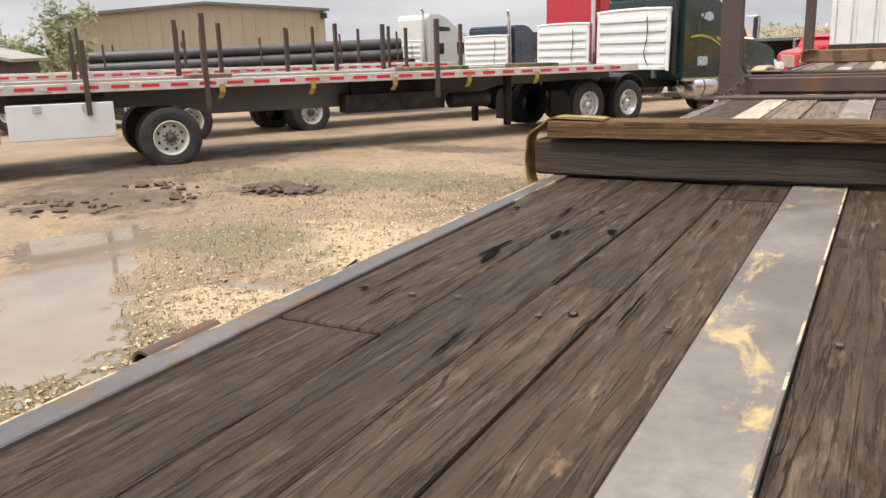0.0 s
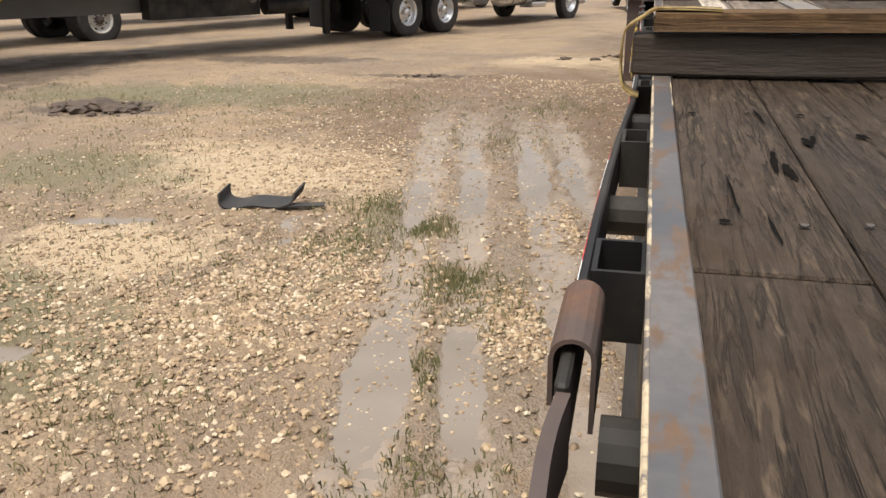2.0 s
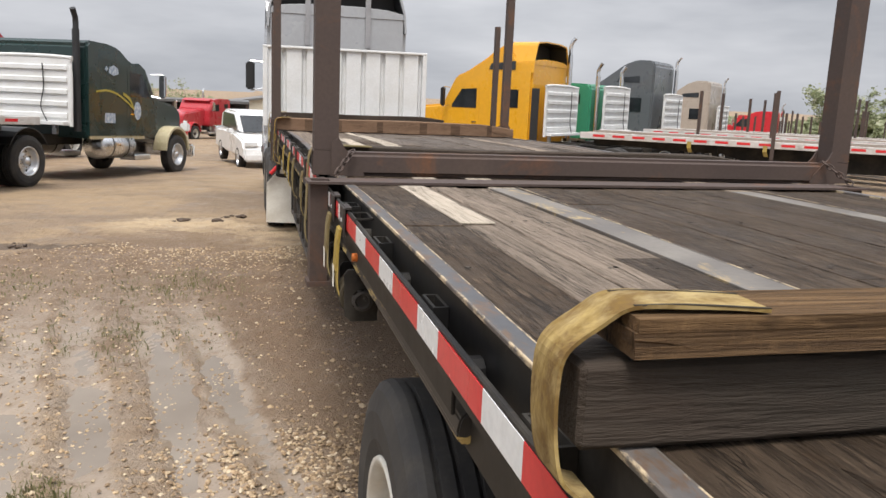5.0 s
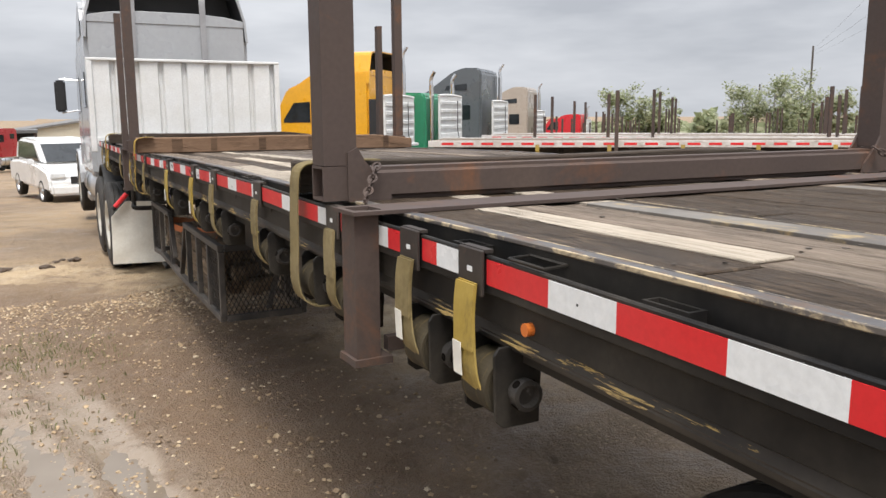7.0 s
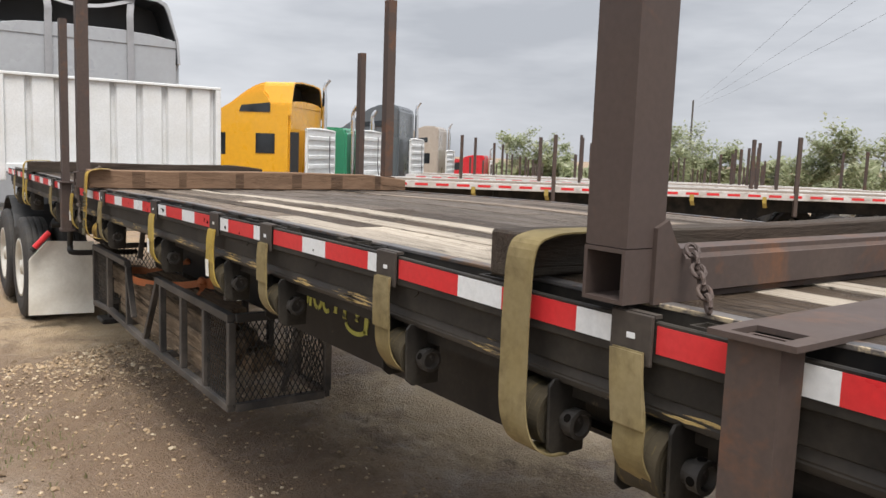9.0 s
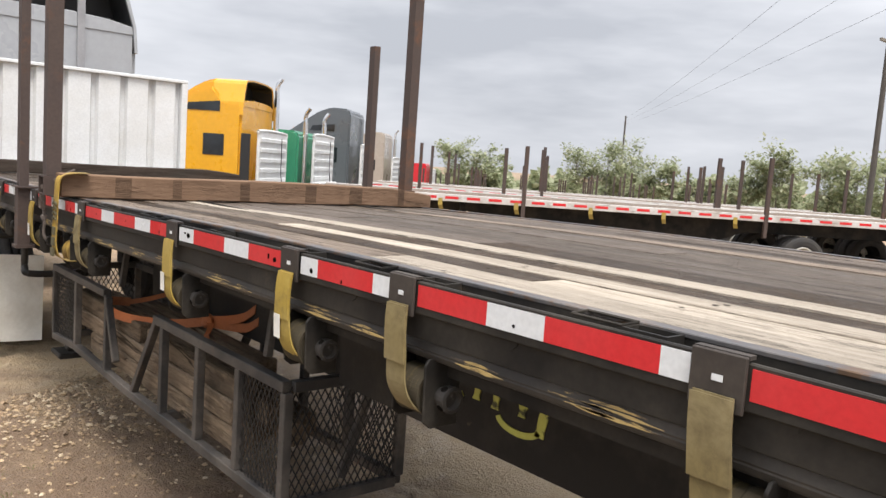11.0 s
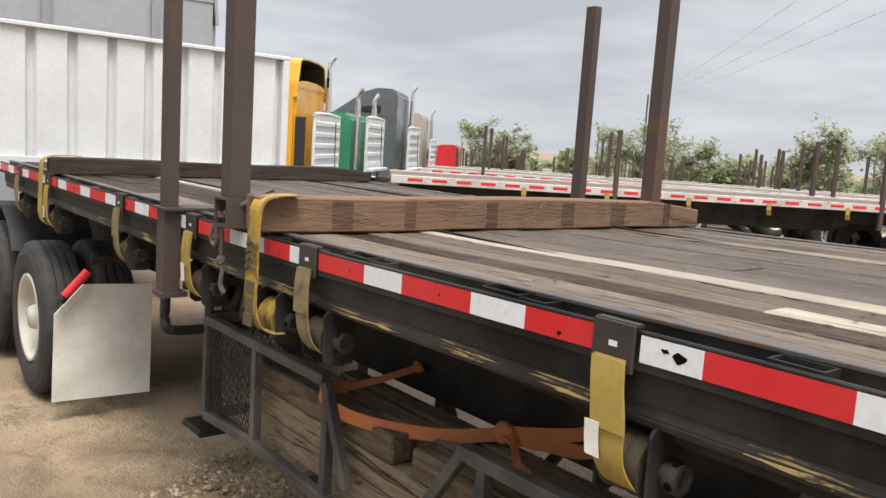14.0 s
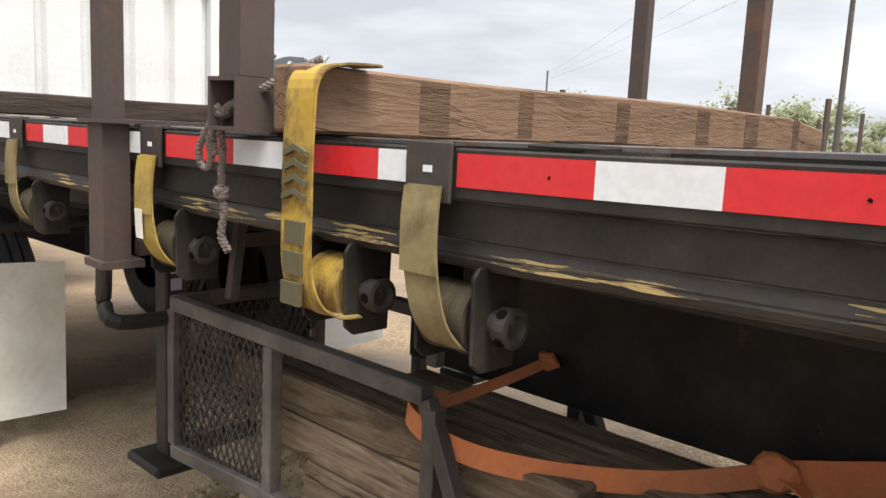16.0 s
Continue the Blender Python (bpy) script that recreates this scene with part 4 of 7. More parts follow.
sleeve(10.765, 2.6, -1.0)


def timber(y0, y1, x0, x1, z0, z1, mt, label, taper=0.0, bend=0.01, marks=0, turn=0.0):
    """A sawn dunnage timber lying across the deck, its grain along its length."""
    th = thing("dunnage_timber", label, "timber", "dunnage timbers", pose((x0 + x1) / 2, (y0 + y1) / 2, z0, 0, 0, 90 + turn))
    L, w, h = x1 - x0, y1 - y0, z1 - z0
    bm = bmesh.new()
    r = box(bm, -w / 2, w / 2, -L / 2, L / 2, 0, h, 0.006)
    bmesh.ops.subdivide_edges(bm, edges=[e for e in bm.edges if abs(e.verts[0].co.y - e.verts[1].co.y) > 0.5 * L], cuts=14)
    for v in bm.verts:
        t = (v.co.y + L / 2) / L
        if v.co.z > h / 2:
            v.co.z -= taper * max(0.0, 1 - t / 0.12) * h
            v.co.z += 0.004 * math.sin(9 * t + y0)
        else:
            v.co.z += 0.0025 * (1 + math.sin(17 * t + y0))
        v.co.x += bend * math.sin(3 * t)
    part("beam", bm, mt, th)
    part("end_grain", boxed(-w / 2 + 0.008, w / 2 - 0.008, -L / 2 - 0.0012, -L / 2 + 0.0005, 0.008, h * (1 - taper) - 0.012), M_stain, th, "dark sawn end grain")
    rnd = random.Random(int(y0 * 50))
    for k in range(marks):
        t = -L / 2 + L * (k + 0.6 + rnd.uniform(-0.2, 0.2)) / (marks + 0.3)
        wd = rnd.uniform(0.02, 0.05)
        for s_ in (-1, 1):
            part("strap_stain", boxed(*sorted((s_ * (w / 2 - 0.004), s_ * (w / 2 + 0.0007))), t - wd, t + wd, 0.012, h - 0.012, m=Matrix.Translation((bend * math.sin(3 * (t + L / 2) / L), 0, 0))), M_stain, th, "dark stain where a strap lay")
    return th


M_stain = old_wood("stained_timber", (0.15, 0.094, 0.06), (0.085, 0.053, 0.034), (0.055, 0.034, 0.023), across=14, along=1.2, crack=0.4, varied=0.1, splits=0.2)
timber(2.525, 2.625, 0.016, 2.40, DECK + 0.003, DECK + 0.100, M_timber, "dark wet dunnage timber lying across the plank deck")
ply = thing("laminated_board", "worn laminated wood board lying on the dark timber", "board", at=pose(1.23, 2.565, DECK + 0.106, 0, 0, 90))
bm = boxed(-0.055, 0.045, -1.17, 1.17, 0, 0.0122)
part("veneer", bm, M_ply, ply)
part("veneer", boxed(-0.0546, 0.0454, -1.17, 1.171, 0.0123, 0.0262), M_ply, ply)
part("veneer", boxed(-0.0552, 0.0448, -1.1695, 1.168, 0.0263, 0.040), M_ply, ply)
timber(5.60, 5.70, 0.0, 2.42, deck_at(5.65) + 0.002, deck_at(5.65) + 0.105, M_timber, "dark dunnage timber beside the stake bunk", 0.4)
timber(9.905, 10.02, -0.03, 2.415, deck_at(9.9) + 0.0025, deck_at(9.9) + 0.132, M_timber_red, "reddish brown dunnage timber with dark strap marks", 0.3, marks=6, turn=-2.0)
timber(12.85, 12.95, 0.0, 2.38, deck_at(12.9) + 0.002, deck_at(12.9) + 0.108, M_timber, "dark dunnage timber near the trailer's nose", 0.3)


# ---- winches and straps along the left rail ----
M_capsteel = chipped("worn_black_steel", (0.03, 0.029, 0.03), (0.16, 0.15, 0.14), rough=0.42, big=22, amount=(0.56, 0.66), metal=0.3)


def winch(y, strap):
    """A webbing winch under the rail; its strap climbs to a flat hook over the rub rail."""
    w = thing("strap_winch", "black ratchet winch under the trailer's rail", "winch", "winches", pose(0.055, y - 0.05, 1.128 + rail_rise(y)))
    bm = bmesh.new()
    for yy in (-0.052, 0.072):
        part("side_plate", pris([(-0.052, -0.06), (-0.03, -0.078), (0.055, -0.078), (0.06, 0.095), (-0.044, 0.095), (-0.056, 0.08)], "y", yy, yy + 0.008, 0.002, 1), M_black, w, "black winch side plate")
    box(bm, 0.0, 0.06, -0.0435, 0.0715, 0.084, 0.092)
    part("bracket", bm, M_black, w)
    part("drum", rodded((0, -0.0435, 0), (0, 0.0715, 0), 0.03, 14), M_black, w)
    bm = bmesh.new()
    rnd = random.Random(int(y * 100))
    rr = rnd.uniform(0.058, 0.068)
    lathe(bm, [(0, 0.031), (0.0, rr - 0.02), (0.0012, rr - 0.018), (0.001, rr - 0.010), (-0.0008, rr - 0.008), (0.0, rr), (0.03, rr + 0.001), (0.034, rr - 0.002), (0.06, rr), (0.095, rr + 0.002), (0.095, 0.031)], pose(0, -0.03, 0, 0, 0, 90), 40)
    part("webbing_roll", bm, M_strap_old if strap is not M_strap_y else strap, w)
    bm = bmesh.new()
    lathe(bm, [(0, 0.024), (0.012, 0.024), (0.016, 0.032), (0.042, 0.033), (0.044, 0.024), (0.03, 0.020), (0.03, 0.0)], pose(0, -0.0525, 0, 0, 0, -90), 20)
    part("winding_cap", bm, M_capsteel, w, "worn round winding cap")
    for k in range(4):
        t = 2 * math.pi * k / 4 + 3 * y
        bm = bmesh.new()
        lathe(bm, [(0, 0.0095), (0.0012, 0.0095), (0.0012, 0)], Matrix.Translation((0.0325 * math.cos(t), -0.0815, 0.0325 * math.sin(t))) @ pose(0, 0, 0, 0, -math.degrees(t), 0), 10)
        part("bar_hole", bm, M_hole, w)
    return w


M_hook = chipped("dark_brown_hook", (0.034, 0.027, 0.024), (0.10, 0.06, 0.04), rough=0.6, big=12, amount=(0.6, 0.7))


def short_strap(y, strap, tag=True):
    s = thing("ratchet_strap", "worn webbing strap from the winch hooked over the rub rail", "strap", "winch straps", rail_at(y))
    bm = bmesh.new()
    box(bm, -0.012, -0.004, y - 0.05, y + 0.05, 1.318, 1.414, 0.002)
    box(bm, -0.0038, 0.016, y - 0.05, y + 0.05, 1.4085, 1.4155)
    part("flat_hook", bm, M_hook, s, "black flat hook over the rail")
    part("hook_sticker", boxed(-0.0135, -0.0124, y - 0.012, y + 0.008, 1.365, 1.376), M_white, s)
    bm = bmesh.new()
    rnd = random.Random(int(y * 77))
    q = rnd.uniform(-0.012, 0.012)
    ribbon(bm, rounded([(-0.016, y, 1.345), (-0.023, y - 0.004 + q / 2, 1.29), (-0.026, y - 0.012 + q, 1.22), (-0.027, y - 0.024, 1.155), (-0.014, y - 0.034, 1.115), (0.016, y - 0.042, 1.086), (0.055, y - 0.05, 1.080)]), (0, 0.074, 0), 0.004)
    part("webbing", bm, strap, s)
    bm = bmesh.new()
    ribbon(bm, rounded([(-0.021, y, 1.342), (-0.028, y - 0.004 + q / 2, 1.29), (-0.032, y - 0.012 + q, 1.205)]), (0, 0.078, 0), 0.005)
    part("doubled_end", bm, strap, s)
    if tag:
        bm = bmesh.new()
        ribbon(bm, rounded([(-0.0355, y + 0.014, 1.215), (-0.035, y + 0.012, 1.18), (-0.036, y + 0.006, 1.145)], 3), (0, 0.035, 0), 0.0015)
        part("label_tag", bm, M_flap, s, "torn white label")
    return s


BRACKETS = [(4.43, M_strap_k, True), (4.725, M_strap_g, True), (5.26, M_strap_g, False), (6.147, M_strap_g, False), (7.0, M_strap_g, False), (7.555, M_strap_k, True), (8.473, M_strap_k, True), (9.66, M_strap_g, False), (10.59, M_strap_k, True), (11.49, M_strap_g, False), (12.87, M_strap_k, True), (13.7, M_strap_g, False)]
for y, mt, tag in BRACKETS:
    winch(y, mt)
    short_strap(y, mt, tag)


def over_strap(y, z, x_end, strap, label, bars=False, x0=-0.012):
    """A strap that runs over a timber's end, down past the rail to its winch."""
    s = thing("cargo_strap", label, "strap", "cargo straps")
    bm = bmesh.new()
    ribbon(bm, rounded([(x_end, y - 0.0, z + 0.004), (x0 + 0.12, y, z + 0.006), (x0 + 0.035, y, z), (x0 - 0.012, y, z - 0.03), (x0 - 0.022, y, 1.40), (x0 - 0.026, y - 0.004, 1.28), (x0 - 0.032, y - 0.014, 1.17), (x0 - 0.022, y - 0.03, 1.11), (x0 + 0.01, y - 0.045, 1.083), (x0 + 0.06, y - 0.05, 1.078)], 5), (0, 0.088, 0), 0.004)
    part("webbing", bm, strap, s)
    if bars:
        for k in range(4):
            bm = bmesh.new()
            zz = 1.365 - 0.026 * k
            prism(bm, [(y - 0.034, zz), (y, zz + 0.012), (y + 0.034, zz), (y + 0.034, zz + 0.011), (y, zz + 0.023), (y - 0.034, zz + 0.011)], "x", x0 - 0.0325 - 0.0006 * k, x0 - 0.0262)
            part("printed_chevron", bm, M_bars, s, "dark printed chevron")
        for k in range(3):
            zz = 1.23 - 0.055 * k
            part("printed_bar", boxed(x0 - 0.0375 - 0.003 * k, x0 - 0.0292 - 0.0025 * k, y - 0.036, y + 0.018, zz - 0.021, zz + 0.021), M_bars, s, "dark printed bar")
    return s


s = thing("cargo_strap", "dirty yellow webbing strap over the first timber", "strap", "cargo straps")
bm = bmesh.new()
ribbon(bm, rounded([(0.205, 2.545, DECK + 0.150), (0.17, 2.55, DECK + 0.152), (0.12, 2.555, DECK + 0.153), (0.065, 2.56, DECK + 0.152), (0.035, 2.562, DECK + 0.135), (0.0, 2.562, DECK + 0.108), (-0.008, 2.56, DECK + 0.07), (-0.008, 2.555, DECK + 0.02), (-0.002, 2.55, 1.435), (0.010, 2.548, 1.42), (0.022, 2.546, 1.413), (0.036, 2.545, 1.409)], 5), (0, 0.066, 0.0), 0.004)
part("webbing", bm, M_strap_y, s)
for d in (-0.031, 0.027):
    bm = bmesh.new()
    ribbon(bm, rounded([(0.205, 2.545 + d, DECK + 0.1525), (0.12, 2.555 + d, DECK + 0.1555), (0.065, 2.56 + d, DECK + 0.1545)], 5), (0, 0.004, 0.0), 0.0012)
    part("edge_stitching", bm, M_strap_old, s, "dark stitched edge")
over_strap(5.56, deck_at(5.6) + 0.108, 0.26, M_strap_g, "faded webbing strap over the dark timber")
winch(5.58, M_strap_g)
over_strap(9.945, deck_at(9.9) + 0.131, 0.105, M_strap_y, "yellow webbing strap with printed marks over the reddish timber", True, -0.03)
winch(9.97, M_strap_y)
over_strap(12.95, deck_at(12.9) + 0.112, 0.2, M_strap_k, "mustard webbing strap over the front timber")


# ---- trucks ----
M_strut = surface("dull_pale_strut", (0.30, 0.30, 0.31), rough=0.55, big=3)


def tractor(name, label, at, c, roof="high", length=5.4, rack=True, simple=False, tank=True, rim_mat=None, fender=None, stacks=1, open_back=False, tandem=(-1.2, -2.5), flap_mat=None, flaps=-3.22, track=1.2):
    """A long-nosed tractor unit. Local y is forward, the origin on the ground below the back of the sleeper."""
    th = thing(name, label, "truck", "parked trucks", at)
    body = paint(name + "_paint_" + roof, c)
    seg = 20 if simple else 30
    hz = {"high": 3.88, "mid": 3.05, "low": 2.75}[roof]
    W = 1.2
    if roof == "high":
        prof = [(0.0, 0.95), (0.0, 3.05), (0.0, 3.7), (0.12, 3.86), (0.7, hz), (1.15, 3.72), (1.75, 3.3), (2.2, 2.98), (2.55, 2.85), (2.95, 2.12), (3.05, 1.2), (2.95, 0.95)]
        if open_back:
            prof = [(0.0, 0.95), (0.0, 3.28), (0.5, 3.32), (0.62, 3.5), (0.75, 3.64), (1.15, 3.56), (1.75, 3.25), (2.2, 2.98), (2.55, 2.85), (2.95, 2.12), (3.05, 1.2), (2.95, 0.95)]
    elif roof == "mid":
        prof = [(0.0, 0.95), (0.0, 2.95), (0.12, 3.06), (0.9, hz), (1.3, 2.98), (1.75, 2.72), (2.35, 2.66), (2.75, 2.05), (2.85, 1.2), (2.8, 0.95)]
    else:
        prof = [(0.0, 0.95), (0.0, 2.6), (0.1, 2.72), (1.2, hz), (2.1, 2.66), (2.55, 2.05), (2.65, 1.2), (2.6, 0.95)]
    part("cab", pris(prof, "x", -W, W, 0.06, 2), body, th, smooth=False)
    if open_back:
        def arch(d):
            half = [(W - d, 2.98), (W - 0.025 - d, 3.30), (W - 0.15 - d, 3.74 - d), (W - 0.19 - d, 3.81 - d), (W - 0.28 - d, 3.85 - d), (0.45, 3.89 - d)]
            return half + [(-x, z) for x, z in half[::-1]]
        part("roof_fairing", pris(arch(0.0) + arch(0.035)[::-1], "y", -0.03, 0.78), body, th, "open-backed roof fairing with rounded shoulders")
        part("fairing_lining", pris(arch(0.0355) + arch(0.042)[::-1], "y", 0.0, 0.7), M_grille, th, "dark inner lining of the roof fairing")
        part("fairing_lining", pris(arch(0.043), "y", 0.56, 0.6), M_grille, th, "dark inner lining of the roof fairing")
        part("fairing_nose", pris([(0.7, 3.5), (0.7, 3.855), (1.0, 3.79), (1.35, 3.6), (1.8, 3.27), (1.8, 3.15)], "x", -W + 0.17, W - 0.17, 0.07, 3), body, th)
        part("rear_wall", pris([(-W + 0.05, 3.2), (-W + 0.06, 3.30), (-0.85, 3.355), (-0.4, 3.385), (0.4, 3.385), (0.85, 3.355), (W - 0.06, 3.30), (W - 0.05, 3.2)], "y", -0.012, 0.05, 0.008, 1), body, th, "arched rear wall of the sleeper")
        for x in () if simple else (-0.52, 0.52):
            bm = bmesh.new()
            ribbon(bm, rounded([(x, -0.02, 2.7), (x * 0.99, -0.025, 3.4), (x * 0.99, -0.02, 3.6), (x * 1.06, 0.05, 3.82)], 5), (0.09, 0, 0), 0.02)
            part("fairing_strut", bm, M_strut, th, "pale upright strut")
        bm = bmesh.new()
        ribbon(bm, rounded([(-0.92, 0.02, 3.80), (-0.6, 0.0, 3.73), (-0.3, -0.01, 3.66), (-0.05, -0.01, 3.645), (0.2, -0.01, 3.68), (0.55, 0.02, 3.79)], 6), (0.0, 0.02, 0.05), 0.012)
        if simple:
            for s in (-1, 1):
                part("side_extender", boxed(*sorted((s * (W - 0.03), s * W)), -0.24, -0.001, 1.0, 2.55, 0.008), M_grille, th, "black rubber side extender")
        else:
            part("wavy_bar", bm, M_strut, th, "pale wavy bar under the fairing roof")
    nose = 2.95 if roof == "high" else (2.8 if roof == "mid" else 2.6)
    L = nose + (length - 2.95)
    part("hood", pris([(nose - 0.15, 1.0), (nose - 0.15, 2.06), (nose + 0.1, 2.03), (L - 0.35, 1.82), (L - 0.05, 1.68), (L, 1.5), (L, 0.75), (L - 0.5, 0.75)], "x", -0.82, 0.82, 0.07, 3), body, th)
    part("grille", boxed(-0.5, 0.5, L - 0.01, L + 0.02, 0.85, 1.6, 0.02), M_chrome, th)
    part("bumper", boxed(-1.18, 1.18, L - 0.05, L + 0.14, 0.42, 0.78, 0.05, seg=3), M_chrome if not simple else body, th)
    fy = L - 0.85
    for s in (-1, 1):
        arc = [(fy + 0.64 * math.cos(t), 0.62 + 0.64 * math.sin(t)) for t in [math.pi * k / 10 for k in range(11)]]
        inner = [(fy + 0.56 * math.cos(t), 0.62 + 0.56 * math.sin(t)) for t in [math.pi * k / 10 for k in range(10, -1, -1)]]
        bm = bmesh.new()
        prism(bm, arc + inner, "x", *sorted((s * 0.83, s * 1.2)), 0.012, 1)
        part("fender", bm, fender or body, th, "pale fender" if fender else "")
        part("headlamp", boxed(*sorted((s * 0.84, s * 1.1)), L - 0.12, L + 0.02, 1.12, 1.34, 0.03, seg=2), M_lens, th)
        sx = s * W
        o = 0.012 * s
        def pane(n, pts, mt=M_glass):
            part(n, pris(pts, "x", *sorted((sx + o * 0.2, sx + o)), 0.0), mt, th)
        dy = nose - 1.25
        part("door", pris([(dy, 1.05), (dy, 2.58 if roof != "low" else 2.45), (dy + 0.68, 2.55 if roof != "low" else 2.42), (dy + 1.08, 2.02), (dy + 1.1, 1.05)], "x", *sorted((sx - 0.01 * s, sx + 0.006 * s))), body, th)
        pane("door_window", [(dy + 0.1, 1.92), (dy + 0.1, 2.5 if roof != "low" else 2.38), (dy + 0.62, 2.47 if roof != "low" else 2.35), (dy + 0.95, 2.0), (dy + 0.95, 1.92)])
        if roof == "high":
            pane("sleeper_window", [(0.55, 3.05), (0.55, 3.3), (1.35, 3.22), (1.42, 3.05)])
            pane("sleeper_window", [(0.42, 1.98), (0.42, 2.5), (0.95, 2.5), (0.95, 1.98)])
        elif roof == "mid":
            part("sleeper_hatch", pris([(0.5, 1.25), (0.5, 2.3), (1.05, 2.3), (1.05, 1.25)], "x", *sorted((sx, sx + 0.008 * s))), body, th)
        else:
            pane("sleeper_window", [(0.35, 2.1), (0.35, 2.4), (0.8, 2.4), (0.8, 2.1)])
        part("door_handle", boxed(*sorted((sx + 0.007 * s, sx + 0.03 * s)), dy + 0.08, dy + 0.22, 1.5, 1.53), M_chrome, th)
        part("mirror", boxed(*sorted((s * 1.38, s * 1.56)), nose - 0.18, nose - 0.08, 1.95, 2.5, 0.03, seg=2), M_grille if roof == "high" else M_chrome, th)
        for za, zb in ((2.5, 2.52), (1.98, 1.93)):
            part("mirror_arm", rodded((s * 1.19, nose - 0.2, za), (s * 1.46, nose - 0.13, zb), 0.013, 6), M_chrome, th)
        if tank:
            bm = bmesh.new()
            lathe(bm, [(0, 0.0), (0.02, 0.26), (0.05, 0.3), (1.25, 0.3), (1.28, 0.26), (1.3, 0.0)], pose(s * 0.95, 0.55, 0.78, 0, 0, 90), 24)
            part("fuel_tank", bm, M_alu, th, "bright round fuel tank", smooth=True)
            bm = bmesh.new()
            for yy in (0.9, 1.5):
                lathe(bm, [(0, 0.303), (0.05, 0.303)], pose(s * 0.95, yy, 0.78, 0, 0, 90), 24)
            part("tank_strap", bm, M_grille, th)
        part("side_step", boxed(*sorted((s * 0.75, s * 1.17)), 1.9, 2.6, 0.42, 0.55, 0.02), M_alu, th)
        part("cab_skirt", boxed(*sorted((s * 1.14, s * 1.19)), 0.1, nose - 0.5, 0.93, 1.02, 0.01), fender or M_alu, th)
        if stacks > (0 if s == 1 else 1):
            bm = bmesh.new()
            rod(bm, (s * 1.05, -0.14, 1.1), (s * 1.05, -0.14, hz + 0.2 if roof != "high" else 3.6), 0.075, 14)
            part("exhaust_pipe", bm, M_chrome, th)
            bm = bmesh.new()
            pipe(bm, rounded([(s * 1.05, -0.14, (hz + 0.2 if roof != "high" else 3.6) - 0.02), (s * 1.05, -0.14, (hz if roof != "high" else 3.5) + 0.42), (s * 1.07, -0.26, (hz if roof != "high" else 3.5) + 0.62)], 5), 0.06, 12)
            part("exhaust_tip", bm, M_chrome, th)
        bm = bmesh.new()
        box(bm, *sorted((s * 0.32, s * 0.44)), -3.1, 0.9, 0.78, 1.02, 0.01)
        part("frame_rail", bm, M_black, th)
        for yy, dual in ((tandem[0], True), (tandem[1], True), (fy, False)):
            tw = track if dual else 1.2
            m = pose(-tw, yy, 0.515) if s < 0 else pose(tw, yy, 0.515, 0, 0, 180)
            wheel("wheel", m, th, rim_mat=rim_mat, dual=dual, seg=seg)
        part("mudflap", pris([(s * (track - 0.56), 0.13), (s * (track + 0.015), 0.15), (s * (track + 0.0), 0.68), (s * (track - 0.16), 0.85), (s * (track - 0.57), 0.83)], "y", flaps, flaps + 0.015), flap_mat or M_grille, th, "pale stiff mudflap" if flap_mat else "")
        arc = [(tandem[0] + 0.6 * math.cos(t), 0.58 + 0.6 * math.sin(t)) for t in [math.pi * (0.15 + 0.7 * k / 8) for k in range(9)]]
        inner = [(tandem[0] + 0.58 * math.cos(t), 0.58 + 0.58 * math.sin(t)) for t in [math.pi * (0.15 + 0.7 * k / 8) for k in range(8, -1, -1)]]
        if not simple:
            part("quarter_fender", pris(arc + inner, "x", *sorted((s * 0.62, s * 1.2))), M_grille, th)
    bm = bmesh.new()
    prism(bm, [(nose - 0.62 if roof != "low" else nose - 0.56, 2.58 if roof != "low" else 2.45), (nose - 0.28, 2.08), (nose - 0.26, 2.09), (nose - 0.58 if roof != "low" else nose - 0.52, 2.62 if roof != "low" else 2.49)], "x", -1.0, 1.0)
    part("windscreen", bm, M_glass, th)
    part("sun_visor", pris([(nose - 0.5, 2.70), (nose - 0.22, 2.58), (nose - 0.22, 2.61), (nose - 0.5, 2.74)], "x", -1.05, 1.05), body, th)
    for x in (-0.8, -0.4, 0, 0.4, 0.8):
        part("roof_lamp", boxed(x - 0.05, x + 0.05, nose - 0.9, nose - 0.8, 3.04 if roof == "high" else 2.68, 3.12 if roof == "high" else 2.74, 0.015), M_amber, th)
    part("fifth_wheel", boxed(-0.4, 0.4, -2.3, -1.4, 1.06, 1.14, 0.02), M_black, th)
    if rack:
        bm = bmesh.new()
        r = box(bm, -1.08, 1.08, -0.44, -0.40, 1.22, 2.62, 0.0)
        part("rack_sheet", bm, M_white_panel, th)
        bm = bmesh.new()
        pts = rounded([(-1.1, -0.42, 1.2), (-1.1, -0.42, 2.45), (-0.95, -0.42, 2.64), (0.95, -0.42, 2.64), (1.1, -0.42, 2.45), (1.1, -0.42, 1.2)], 5)
        pipe(bm, pts, 0.04, 8)
        part("rack_frame", bm, M_white_panel, th, "white rounded tube frame")
        for k in range(5):
            z = 1.36 + 0.25 * k
            bm = bmesh.new()
            prism(bm, [(-0.44, z), (-0.475, z + 0.02), (-0.475, z + 0.1), (-0.44, z + 0.12)], "x", -1.04, 1.04)
            part("rack_rib", bm, M_white_panel, th)
        for x in (-0.7, 0.7):
            part("rack_foot", boxed(x - 0.05, x + 0.05, -0.44, -0.36, 1.02, 1.22), M_alu, th)
        part("chain_tray", boxed(-1.05, 1.05, -0.62, -0.4405, 1.22, 1.30, 0.01), M_white_panel, th)
        bm = bmesh.new()
